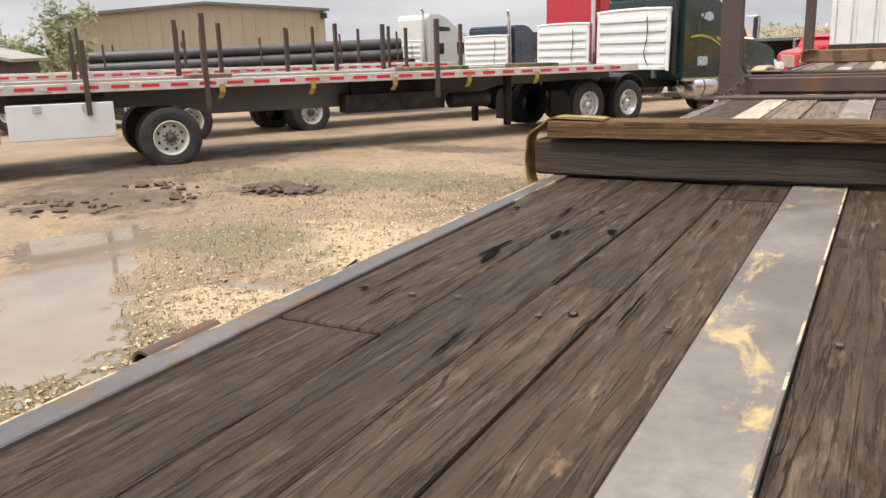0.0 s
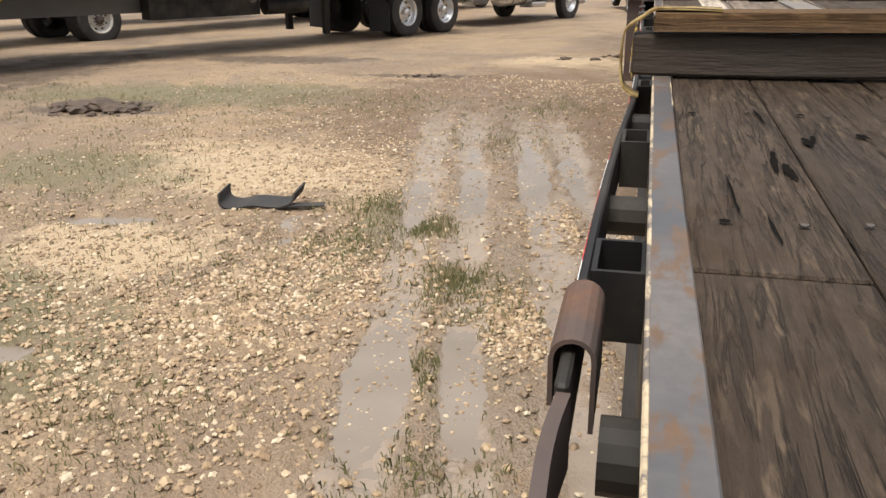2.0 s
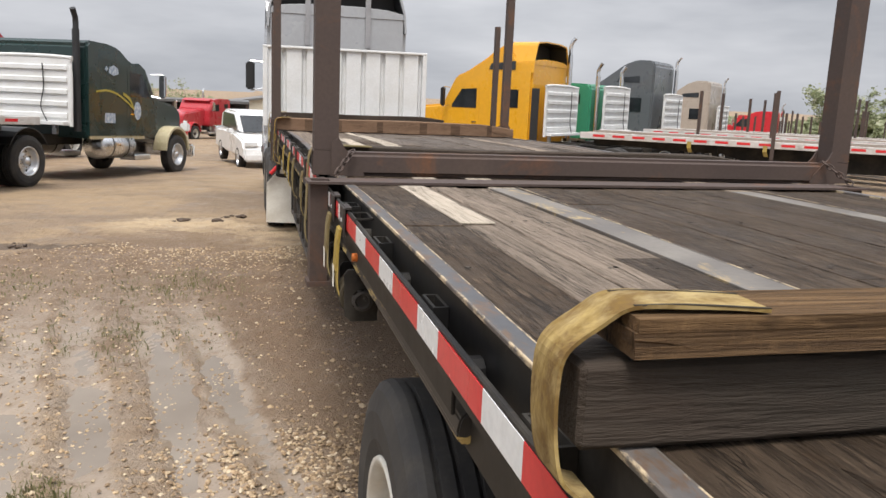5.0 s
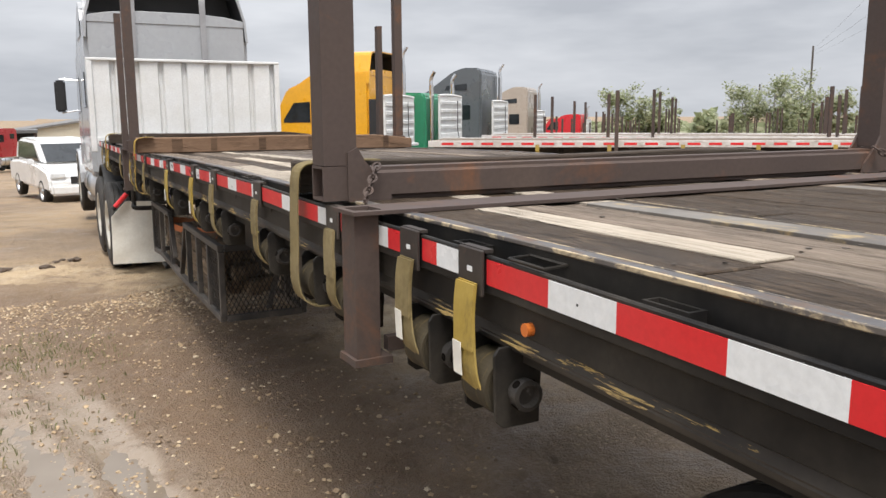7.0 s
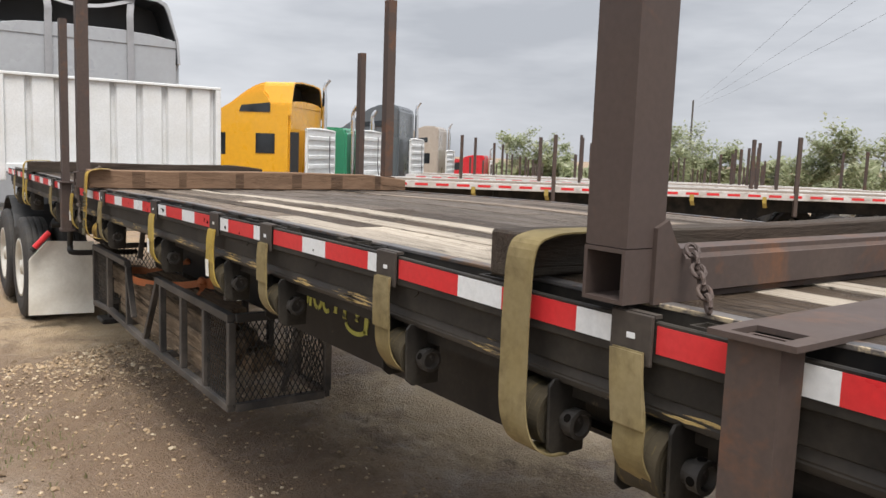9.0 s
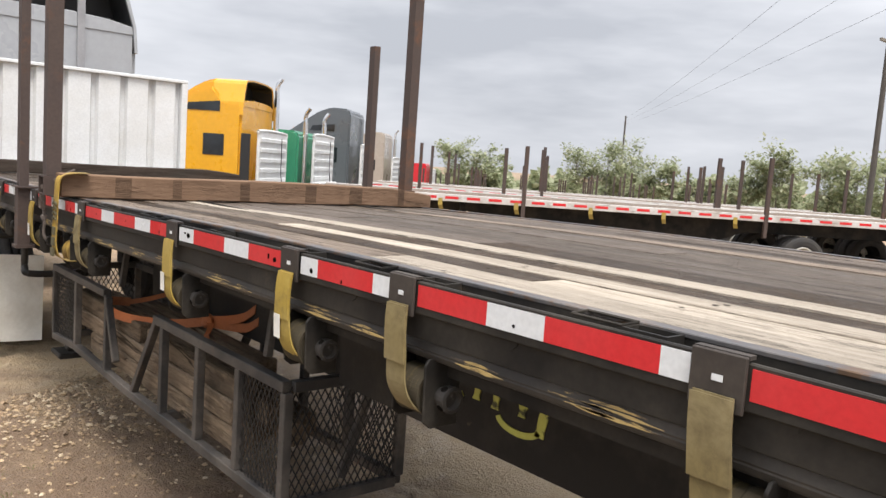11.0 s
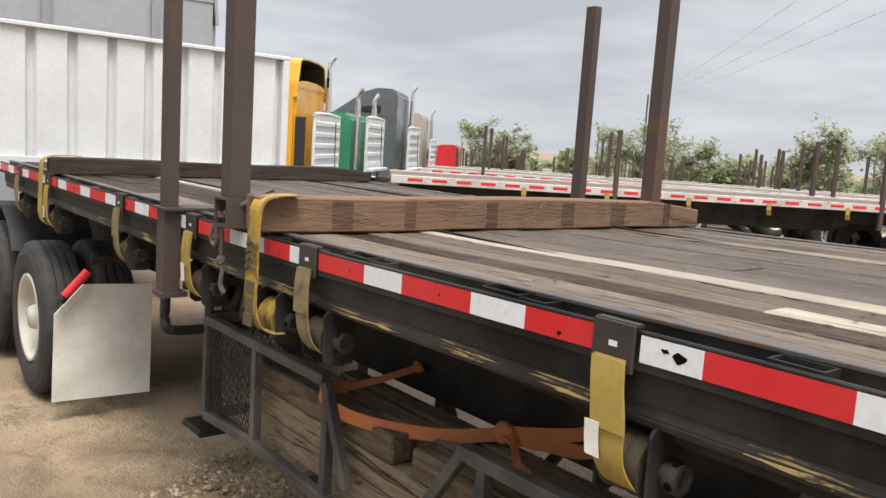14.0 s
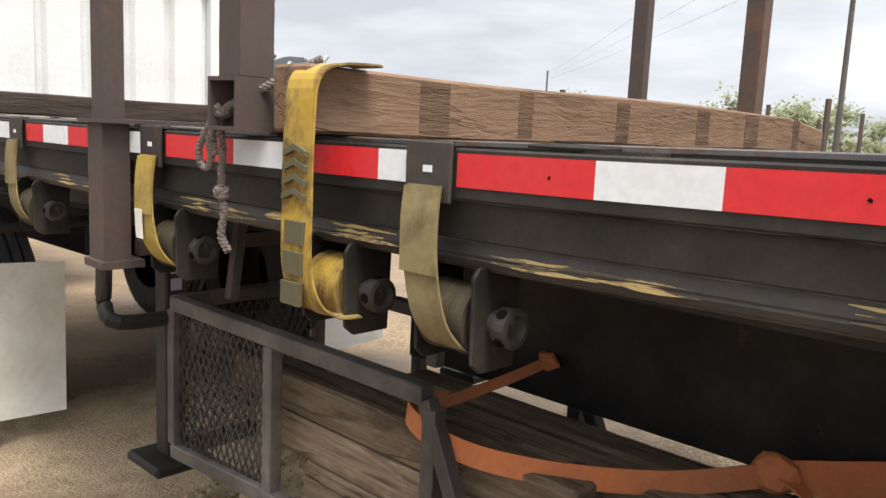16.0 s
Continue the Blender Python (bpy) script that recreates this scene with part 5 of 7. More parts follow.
        pipe(bm, rounded([(0.5, -0.5, 2.5), (0.52, -0.5, 2.0), (0.46, -0.52, 1.6), (0.6, -0.52, 1.3)], 4), 0.012, 6)
        part("air_hose", bm, M_grille, th)
    return th


M_dullrail = chipped("dirty_white_rail", (0.58, 0.56, 0.54), (0.25, 0.22, 0.19), rough=0.5, big=5, amount=(0.55, 0.68), along=(1, 0.6, 3), dust=(0.34, 0.29, 0.24), dusty=0.8)


def plain_trailer(name, label, at, length=14.6, silver=True, stakes=(), spread=True, group="parked flatbeds", axles=(1.2, 4.25), beam=None, dull=False):
    """A parked flatbed. Local y is forward, the origin on the ground below its tail's middle."""
    th = thing(name, label, "trailer", group, at)
    W = 1.28
    side = M_alu if silver else M_black
    part("deck", boxed(-W + 0.06, W - 0.06, 0, length, 1.37, 1.43, 0.005), M_deck_mid, th)
    for s in (-1, 1):
        part("side_rail", boxed(*sorted((s * (W - 0.06), s * W)), 0, length, 1.30, 1.45, 0.008), M_dullrail if silver else M_black, th)
        n = int(length / 0.457)
        bm = bmesh.new()
        for k in range(n):
            box(bm, *sorted((s * (W + 0.0005), s * (W + 0.002))), 0.1 + 0.457 * k, 0.1 + 0.457 * k + 0.278, 1.35, 1.405)
        part("red_tape", bm, M_red, th)["kind"] = "stuff"
        bm = bmesh.new()
        prism(bm, [(0.3, 1.0), (0.3, 1.29), (length - 0.2, 1.29), (length - 0.2, 1.15), (length - 3.2, 1.08), (length - 4.2, 0.82), (5.4, 0.82), (4.9, 1.0)], "x", *sorted((s * 0.5, s * 0.53)))
        part("main_beam", bm, beam or (M_alu if silver else M_black), th)
        for yy in axles:
            m = pose(-W + 0.02, yy, 0.505) if s < 0 else pose(W - 0.02, yy, 0.505, 0, 0, 180)
            wheel("wheel", m, th, dual=True, seg=26)
        part("landing_leg", boxed(*sorted((s * 0.62, s * 0.74)), length - 3.1, length - 2.98, 0.25, 1.29), M_black, th)
        for y, h in stakes:
            bm = bmesh.new()
            tube(bm, *sorted((s * (W - 0.05), s * (W + 0.03))), y - 0.04, y + 0.04, 0.95, h)
            part("stake", bm, M_rust, th)
    for yy in axles:
        part("axle", rodded((-0.8, yy, 0.505), (0.8, yy, 0.505), 0.06, 8), M_black, th)
    part("bumper", boxed(-1.1, 1.1, 0.02, 0.1, 0.55, 0.65), M_black, th)
    for k in range(5):
        s = -1 if k % 2 else 1
        for s in (-1, 1):
            bm = bmesh.new()
            ribbon(bm, [(s * (W + 0.006), 5.5 + 1.6 * k, 1.36), (s * (W + 0.012), 5.5 + 1.6 * k, 1.22), (s * (W - 0.03), 5.46 + 1.6 * k, 1.12)], (0, 0.09, 0), 0.006)
            part("winch_strap", bm, M_strap_k, th)
    return th


# our own tractor, coupled below the headboard
tractor("grey_tractor", "silver grey tractor with a high roof, coupled to the flatbed", pose(1.2, 15.95, -0.12, -0.7, 0, 0), (0.36, 0.37, 0.385), "high", rack=False, open_back=True, stacks=0, flap_mat=M_flap, flaps=-3.5, rim_mat=M_rim, tandem=(-1.44, -2.76), track=1.27)

HN = -32.9
near_trailer = Matrix.Translation((-13.138, 6.693, 0.055)) @ pose(0, 0, 0, 0, 0, HN) @ pose(0, 0, 0, -1.5, 0, 0)
green_at = Matrix.Translation((-4.826, 21.0, -0.358)) @ pose(0, 0, 0, 0, 0, -23.65) @ pose(0, 0, 0, -2.2, 0, 0)
green = tractor("green_tractor", "dark green long-nosed tractor with a pale rack behind its sleeper", green_at, (0.012, 0.032, 0.03), "mid", rim_mat=M_alu, fender=paint("cream_fender", (0.50, 0.44, 0.28)), tandem=(-1.88, -3.20), length=4.93, flaps=-3.85)
for ob in green.children:
    if ob.name.startswith("exhaust"):
        ob.data.materials[0] = M_grille
M_swoosh = paint("dull_gold_stripe", (0.42, 0.36, 0.06))
bm = bmesh.new()
ribbon(bm, rounded([(1.216, 0.3, 1.98), (1.216, 0.7, 2.02), (1.216, 1.1, 1.96), (1.216, 1.5, 1.80), (1.216, 1.75, 1.66)], 5), (0, 0.01, 0.045), 0.004)
part("painted_stripe", bm, M_swoosh, green, "dull gold curved stripe")
bm = bmesh.new()
ribbon(bm, rounded([(1.216, 1.35, 1.98), (1.216, 1.62, 1.86), (1.216, 1.8, 1.62)], 5), (0, 0.02, 0.07), 0.004)
part("painted_stripe", bm, M_swoosh, green, "dull gold curved stripe")
M_decal = surface("pale_decal", (0.62, 0.66, 0.68), (0.2, 0.28, 0.42), rough=0.4, big=14, spread=(0.4, 0.55), wear=0.9)
part("emblem", pris([(0.78, 2.42), (0.98, 2.36), (1.18, 2.42), (1.14, 2.54), (0.98, 2.6), (0.82, 2.54)], "x", 1.2125, 1.216), M_decal, green, "white emblem plate")
part("emblem", pris([(0.64, 2.5), (0.70, 2.44), (0.76, 2.5), (0.70, 2.56)], "x", 1.2125, 1.216), M_decal, green, "small round white emblem")
part("decal", boxed(1.2125, 1.216, 0.62, 1.02, 1.30, 1.52), M_decal, green, "blue and white decal")
part("decal", pris([(1.95 + 0.15 * math.cos(k * 0.5236), 1.6 + 0.22 * math.sin(k * 0.5236)) for k in range(12)], "x", 1.2125, 1.218), M_decal, green, "oval blue and white door decal")
# its beam's grey is darkened to paint in the shade under the deck
tn = plain_trailer("silver_flatbed", "silver flatbed trailer with red and white reflective rails", near_trailer, 14.6, True, ((3.4, 2.1), (5.25, 2.5), (9.6, 2.4)), axles=(1.55, 4.6), beam=surface("shaded_grey_beam", (0.13, 0.127, 0.12), rough=0.6, big=0.8))

HR = 44.0
def right_spot(p, a=0.0):
    """Spots in the row of trucks; p metres further along the row, a metres forward."""
    c, s = math.cos(radians(HR)), math.sin(radians(HR))
    base = Vector((7.52, 23.55, 0)) + p * Vector((c, s, 0)) + a * Vector((-s, c, 0))
    return Matrix.Translation((base.x, base.y, float(ground_height(base.x, base.y)))) @ pose(0, 0, 0, 0, 0, HR) @ Matrix.Translation((1.2, 0, 0))

for p, a, nm, lb, col, roof, ob in ((0, 0, "yellow_tractor", "yellow tractor with a tall sleeper and white rack", (0.72, 0.36, 0.015), "high", True), (3.12, -0.53, "mint_tractor", "mint green tractor with a low sleeper", (0.05, 0.27, 0.15), "low", False),
                                   (8.56, -0.76, "slate_tractor", "dark grey tractor with a tall rounded sleeper", (0.11, 0.12, 0.13), "high", False), (20, 0.05, "tan_tractor", "tan tractor with a tall sleeper", (0.42, 0.36, 0.30), "high", False),
                                   (38.56, 0.23, "red_tractor", "bright red tractor with a low roof", (0.55, 0.02, 0.03), "mid", False)):
    tractor(nm, lb, right_spot(p, a), col, roof, open_back=ob, simple=True, rim_mat=M_alu, stacks=2 if roof == "low" else 1)
    if p:
        plain_trailer("parked_flatbed", "parked flatbed with red and white rails and steel stakes", right_spot(p, a) @ Matrix.Translation((-0.6, -16.4, 0)), 14.4, True, ((0.8, 2.7), (4.4, 2.7), (4.9, 2.5), (9.5, 2.7), (12.8, 2.6)), beam=M_black)
plain_trailer("parked_flatbed", "parked flatbed with red and white rails and yellow straps", pose(19.88, 12.31, -0.32, 0, 0, 55.2), 14.4, True, ((4.81, 2.68), (10.15, 2.55)), beam=M_black, axles=(1.0, 3.86))

for p, a in ((12.0, -15.5), (16.0, -15.5), (25.5, -15.0), (31.0, -15.0)):
    plain_trailer("parked_flatbed", "parked flatbed with red and white rails and steel stakes", right_spot(p, a), 14.4, True, ((1.0, 2.7), (5.8, 2.7), (10.6, 2.7), (13.0, 2.6)))

# the far red tractor on the other side of the green one
red_at = Matrix.Translation((-8.7, 26.4, float(ground_height(-8.7, 26.4)))) @ pose(0, 0, 0, 0, 0, -22) @ pose(0, 0, 0, -1.5, 0, 0)
tractor("crimson_tractor", "crimson tractor with a tall sleeper and white rack", red_at, (0.42, 0.02, 0.035), "high", simple=True)
plain_trailer("silver_flatbed", "silver flatbed loaded behind the crimson tractor", red_at @ Matrix.Translation((0, -14.9, 0)), 14.4, True, ((2.0, 2.6), (5.0, 2.6), (9.0, 2.6)))


# ---- rack of timbers slung below the trailer ----
M_rackpaint = chipped("grey_black_rack_paint", (0.04, 0.038, 0.037), (0.12, 0.085, 0.06), rough=0.55, big=6, amount=(0.6, 0.7), dust=(0.21, 0.18, 0.15), dusty=0.8)
M_mesh = chipped("black_expanded_metal", (0.022, 0.021, 0.021), (0.14, 0.09, 0.06), rough=0.5, big=9, amount=(0.62, 0.7))
M_oldbeam = old_wood("old_rack_timber", (0.33, 0.25, 0.17), (0.12, 0.085, 0.055), (0.09, 0.07, 0.05), across=18, along=1.2, crack=0.6, varied=0.3)
rack = thing("timber_rack", "dark steel rack with mesh ends slung under the trailer", "rack")
RX, RI, RY0, RY1, RZ0, RZ1 = 0.18, 0.69, 7.86, 10.83, 0.465, 0.905


def bar(name, p, q, w=0.04, d=0.04):
    """A straight square bar between two points."""
    p, q = Vector(p), Vector(q)
    v = q - p
    m = Matrix.Translation(p) @ v.to_track_quat("Y", "Z").to_matrix().to_4x4()
    return part(name, boxed(-w / 2, w / 2, 0, v.length, -d / 2, d / 2, 0.003, m=m), M_rackpaint, rack)


for x in (RX, RI):
    bar("top_bar", (x, RY0, RZ1), (x, 9.10, RZ1))
    bar("top_bar", (x, 9.82, RZ1), (x, RY1, RZ1))
    bar("bottom_bar", (x, RY0, RZ0), (x, 9.5, RZ0))
    bar("bottom_bar", (x, 9.5, RZ0), (x, 10.38, RZ0 + 0.03))
    bar("bottom_bar", (x, 10.38, RZ0 + 0.03), (x, RY1, RZ0))
    for y in (RY0, 8.22, 8.60, 9.0, 9.80, 10.35, RY1):
        bar("upright", (x, y, RZ0 + 0.02), (x, y, RZ1 - 0.02), 0.036, 0.036)
    bar("diagonal", (x, 9.09, RZ1 - 0.01), (x, 9.38, RZ0 + 0.02), 0.034, 0.034)
    bar("diagonal", (x, 9.82, RZ1 - 0.01), (x, 9.66, RZ0 + 0.1), 0.034, 0.034)
for y in (RY0, 9.0, 10.0, RY1):
    bar("cross_bar", (RX + 0.02, y, RZ0), (RI - 0.02, y, RZ0))
for y in (RY0, RY1):
    bar("cross_bar", (RX + 0.02, y, RZ1), (RI - 0.02, y, RZ1))
for x in (RX + 0.1, RI):
    for y in (8.2, 9.9, 10.7):
        bar("hanger", (x, y, RZ1 + 0.02), (x + 0.04, y, 1.24), 0.03, 0.03)
bar("brace", (RI - 0.1, RY0 + 0.05, RZ1 - 0.02), (RI - 0.2, RY0 + 0.1, RZ0 + 0.02), 0.06, 0.03)


def lattice(name, origin, u, v, w, h, step=(0.03, 0.055)):
    """A sheet of expanded metal: crossing diagonal strands in the plane of u and v."""
    bm = bmesh.new()
    o, u, v = Vector(origin), Vector(u), Vector(v)
    n = u.cross(v)
    slope = step[1] / step[0]
    for sgn in (1, -1):
        c = -h / slope - 0.01
        while c < w + h / slope:
            pts = []
            for t in (0.0, h):
                a = c + sgn * t / slope if sgn > 0 else c + t * -1 / slope + h / slope * 0
                pts.append((a, t))
            (a0, t0), (a1, t1) = pts
            def cut(a0, t0, a1, t1):
                if a1 == a0:
                    return None
                lo, hi = 0.0, 1.0
                for lim in (0.0, w):
                    f = (lim - a0) / (a1 - a0)
                    inc = (a1 > a0) == (lim == 0.0)
                    lo, hi = (max(lo, f), hi) if inc else (lo, min(hi, f))
                return (lo, hi) if hi > lo else None
            r = cut(a0, t0, a1, t1)
            if r:
                p = o + u * (a0 + (a1 - a0) * r[0]) + v * (t0 + (t1 - t0) * r[0])
                q = o + u * (a0 + (a1 - a0) * r[1]) + v * (t0 + (t1 - t0) * r[1])
                d = (q - p).normalized().cross(n).normalized() * 0.0022
                k = n * 0.0016 * sgn
                vs = [bm.verts.new(z) for z in (p - d - k, p + d - k, q + d - k, q - d - k, p - d + k, p + d + k, q + d + k, q - d + k)]
                for f in ((0, 1, 2, 3), (7, 6, 5, 4), (0, 4, 5, 1), (2, 6, 7, 3), (1, 5, 6, 2), (0, 3, 7, 4)):
                    bm.faces.new([vs[i] for i in f])
            c += step[0]
    return part(name, bm, M_mesh, rack, "black expanded-metal mesh")


lattice("mesh_panel", (RX, RY0 + 0.018, RZ0), (0, 1, 0), (0, 0, 1), 0.34, RZ1 - RZ0)
lattice("mesh_panel", (RX, RY0, RZ0), (1, 0, 0), (0, 0, 1), RI - RX, RZ1 - RZ0)
lattice("mesh_panel", (RI, RY0 + 0.018, RZ0), (0, 1, 0), (0, 0, 1), 0.5, RZ1 - RZ0, (0.04, 0.07))
lattice("mesh_panel", (RX, RY1, RZ0), (1, 0, 0), (0, 0, 1), RI - RX, RZ1 - RZ0)
lattice("mesh_panel", (RX, 10.37, RZ0), (0, 1, 0), (0, 0, 1), 0.44, RZ1 - RZ0)
random.seed(21)
for x, z, a, b_ in ((0.23, 0.49, 8.35, 10.3), (0.335, 0.49, 8.42, 10.45), (0.44, 0.49, 8.3, 10.2), (0.55, 0.49, 8.4, 10.4), (0.235, 0.592, 8.40, 10.52), (0.345, 0.592, 8.33, 10.28), (0.455, 0.592, 8.45, 10.4), (0.24, 0.694, 8.38, 9.4), (0.35, 0.694, 8.5, 10.5), (0.24, 0.696, 9.5, 10.63), (0.46, 0.694, 8.6, 10.2)):
    t = thing("stored_timber", "old sawn timber stored in the slung rack", "timber", "stored timbers", pose(x + 0.05, (a + b_) / 2, z, 0, 0, random.uniform(-0.6, 0.6)))
    L = b_ - a
    part("beam", boxed(-0.047, 0.047, -L / 2, L / 2, 0, 0.1, 0.008), M_oldbeam, t)

# orange strap tied round the rack
s = thing("orange_strap", "orange webbing strap knotted round the timber rack", "strap")
bm = bmesh.new()
ribbon(bm, rounded([(0.33, 9.905, 0.835), (0.26, 9.915, 0.842), (0.205, 9.90, 0.845), (0.19, 9.84, 0.825), (0.205, 9.74, 0.805), (0.24, 9.63, 0.80), (0.30, 9.52, 0.80), (0.38, 9.40, 0.808), (0.46, 9.30, 0.828), (0.50, 9.255, 0.84)], 6), (0.006, 0.0, 0.046), 0.004)
part("webbing", bm, M_orange, s)
bm = bmesh.new()
ribbon(bm, rounded([(0.50, 9.25, 0.85), (0.49, 9.20, 0.83), (0.455, 9.15, 0.802), (0.42, 9.10, 0.798), (0.40, 9.04, 0.797)], 5), (0.045, 0.02, 0.012), 0.004)
part("loose_end", bm, M_orange, s)
bm = bmesh.new()
bmesh.ops.create_icosphere(bm, subdivisions=2, radius=1.0, matrix=Matrix.Translation((0.50, 9.255, 0.842)) @ Matrix.Diagonal((0.03, 0.045, 0.04, 1)))
for v in bm.verts:
    v.co += Vector((0.004 * math.sin(90 * v.co.z), 0.005 * math.sin(120 * v.co.x + 60 * v.co.z), 0))
part("knot", bm, M_orange, s)
bm = bmesh.new()
ribbon(bm, rounded([(0.32, 9.908, 0.832), (0.42, 9.88, 0.85), (0.52, 9.84, 0.88), (0.61, 9.815, 0.905)], 5), (0.0, 0.004, 0.026), 0.003)
part("webbing", bm, M_orange, s)
for pts in ([(0.50, 9.25, 0.845), (0.55, 9.14, 0.865), (0.58, 9.02, 0.90), (0.595, 8.93, 0.955)], [(0.50, 9.25, 0.835), (0.56, 9.12, 0.835), (0.59, 9.0, 0.85), (0.60, 8.9, 0.90)]):
    bm = bmesh.new()
    ribbon(bm, rounded(pts, 5), (0.004, 0.0, 0.045), 0.004)
    part("webbing", bm, M_orange, s)
bm = bmesh.new()
bmesh.ops.create_icosphere(bm, subdivisions=2, radius=1.0, matrix=Matrix.Translation((0.585, 9.82, 0.90)) @ Matrix.Diagonal((0.02, 0.03, 0.022, 1)))
for v in bm.verts:
    v.co += Vector((0.004 * math.sin(150 * v.co.z), 0.005 * math.sin(140 * v.co.x + 90 * v.co.z), 0.003 * math.sin(170 * v.co.y)))
part("knot", bm, M_orange, s, "small frayed knot")
bm = bmesh.new()
ribbon(bm, [(0.60, 9.815, 0.90), (0.63, 9.80, 0.915), (0.65, 9.79, 0.905)], (0.0, 0.004, 0.02), 0.003)
part("loose_end", bm, M_orange, s)

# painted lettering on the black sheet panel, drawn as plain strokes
sign = thing("painted_logo", "faded yellow painted lettering on the black panel", "painted sign")
M_logo = chipped("faded_yellow_paint", (0.47, 0.47, 0.10), (0.03, 0.03, 0.03), rough=0.6, big=14, amount=(0.56, 0.62))
random.seed(4)
for yy, z0, h, lean in ((7.43, 1.06, 0.11, -0.03), (7.385, 1.055, 0.115, 0.05), (7.255, 1.065, 0.115, 0.012), (7.03, 1.075, 0.07, 0.012), (6.955, 1.068, 0.105, 0.014), (6.855, 1.075, 0.075, 0.012), (6.79, 1.04, 0.11, 0.022)):
    top, bot = [], []
    for q in range(6):
        t = q / 5
        w = 0.009 + random.uniform(0.0, 0.007)
        bot.append((yy - w - lean * t, z0 + h * t))
        top.append((yy + w - lean * t, z0 + h * t))
    part("painted_stroke", pris(top + bot[::-1], "x", 0.2965, 0.2995), M_logo, sign)
for yy, z0, ry, rz, a0, a1 in ((7.315, 1.095, 0.034, 0.036, -0.6, 4.9), (7.185, 1.105, 0.032, 0.036, 0.0, 6.2), (7.105, 1.105, 0.030, 0.036, 0.9, 5.4), (6.865, 1.058, 0.075, 0.030, 3.2, 6.1)):
    pts = [(0.298, yy - ry * math.cos(a0 + (a1 - a0) * q / 14), z0 + rz * math.sin(a0 + (a1 - a0) * q / 14)) for q in range(15)]
    bm = bmesh.new()
    ribbon(bm, pts, (0.003, 0, 0), 0.017)
    part("painted_stroke", bm, M_logo, sign, "curved yellow stroke")
part("painted_stroke", boxed(0.2965, 0.2995, 6.885, 6.985, 1.158, 1.170), M_logo, sign)

# marks on the landing leg, a small red plate and yellow scrapes
M_violet = surface("pale_violet_paint", (0.42, 0.38, 0.55), rough=0.6)
for k in range(4):
    part("painted_bar", boxed(0.390, 0.430, 11.2575, 11.2598, 0.955 - 0.058 * k, 0.996 - 0.058 * k), M_violet, trailer, "pale violet painted bar on the landing leg")
part("small_plate", boxed(0.296, 0.2995, 9.28, 9.36, 1.15, 1.185), surface("faded_red_plate", (0.22, 0.05, 0.06), rough=0.5), trailer, "small faded red plate")
M_scrape = chipped("yellow_scrape", (0.50, 0.36, 0.14), (0.06, 0.05, 0.045), rough=0.5, big=16, amount=(0.48, 0.54), along=(1, 0.5, 4))
random.seed(8)
for y in (4.0, 4.3, 4.62, 5.12, 5.7, 6.35, 6.45, 6.75, 7.2, 7.42, 7.95, 8.1, 8.62, 8.92, 9.3, 9.45, 9.85, 10.05, 10.3, 10.42, 11.0, 11.2, 11.9, 12.4):
    for k in range(random.choice((2, 2, 3, 3))):
        bm = bmesh.new()
        z = 1.232 + 0.0095 * k
        L = random.uniform(0.04, 0.11)
        d = random.uniform(-0.03, 0.03)
        xx = 0.0192 if k == 0 else (0.0212 if k == 1 else 0.0232)
        n = 7
        top, bot = [], []
        for q in range(n):
            t = q / (n - 1)
            top.append((y + d - L + 2 * L * t, z + 0.0062 * random.uniform(0.3, 1.0) * math.sin(math.pi * min(0.95, max(0.05, t)))))
            bot.append((y + d - L + 2 * L * t, z - 0.0062 * random.uniform(0.3, 1.0) * math.sin(math.pi * min(0.95, max(0.05, t)))))
        prism(bm, top + bot[::-1], "x", xx, xx + 0.004)
        part("scrape_mark", bm, M_scrape, trailer, "bare yellow scrape in the black paint").matrix_basis = rail_at(y)
part("marker_lamp", rodded((0.012, 4.24, 1.297), (0.030, 4.24, 1.297), 0.013, 14), M_amber, trailer, "orange side marker lamp")
part("marker_lamp", rodded((0.06, 11.15, 1.315), (0.0878, 11.15, 1.315), 0.012, 10), M_amber, trailer, "orange side marker lamp")
# dark scuffs and rivet holes in the tape
for y, z, a, w in ((8.33, 1.372, 0.012, 0.016), (8.36, 1.378, 0.006, 0.010), (7.70, 1.372, 0.012, 0.006), (7.66, 1.366, 0.008, 0.012), (8.62, 1.358, 0.006, 0.006), (7.44, 1.362, 0.010, 0.012), (9.02, 1.37, 0.003, 0.003), (6.62, 1.36, 0.004, 0.006), (7.28, 1.352, 0.006, 0.004), (4.08, 1.37, 0.003, 0.003), (9.43, 1.37, 0.003, 0.003)):
    rnd = random.Random(int(y * 100))
    part("tape_scuff", pris([(y + w * rnd.uniform(0.5, 1.2) * math.cos(q * 0.7), z + a * rnd.uniform(0.5, 1.2) * math.sin(q * 0.7)) for q in range(9)], "x", -0.0025, -0.0019), M_hole, trailer).matrix_basis = rail_at(y)
# pocket lips rising above the rub rail
for y in (4.24, 6.42, 7.18, 8.82, 9.42):
    bm = bmesh.new()
    z = 1.4125 + rail_rise(y)
    pipe(bm, [(0.014, y - 0.06, z), (0.014, y + 0.06, z), (0.064, y + 0.06, z + 0.002), (0.064, y - 0.06, z + 0.002)], 0.0035, 6, True)
    part("pocket_lip", bm, M_black, trailer)


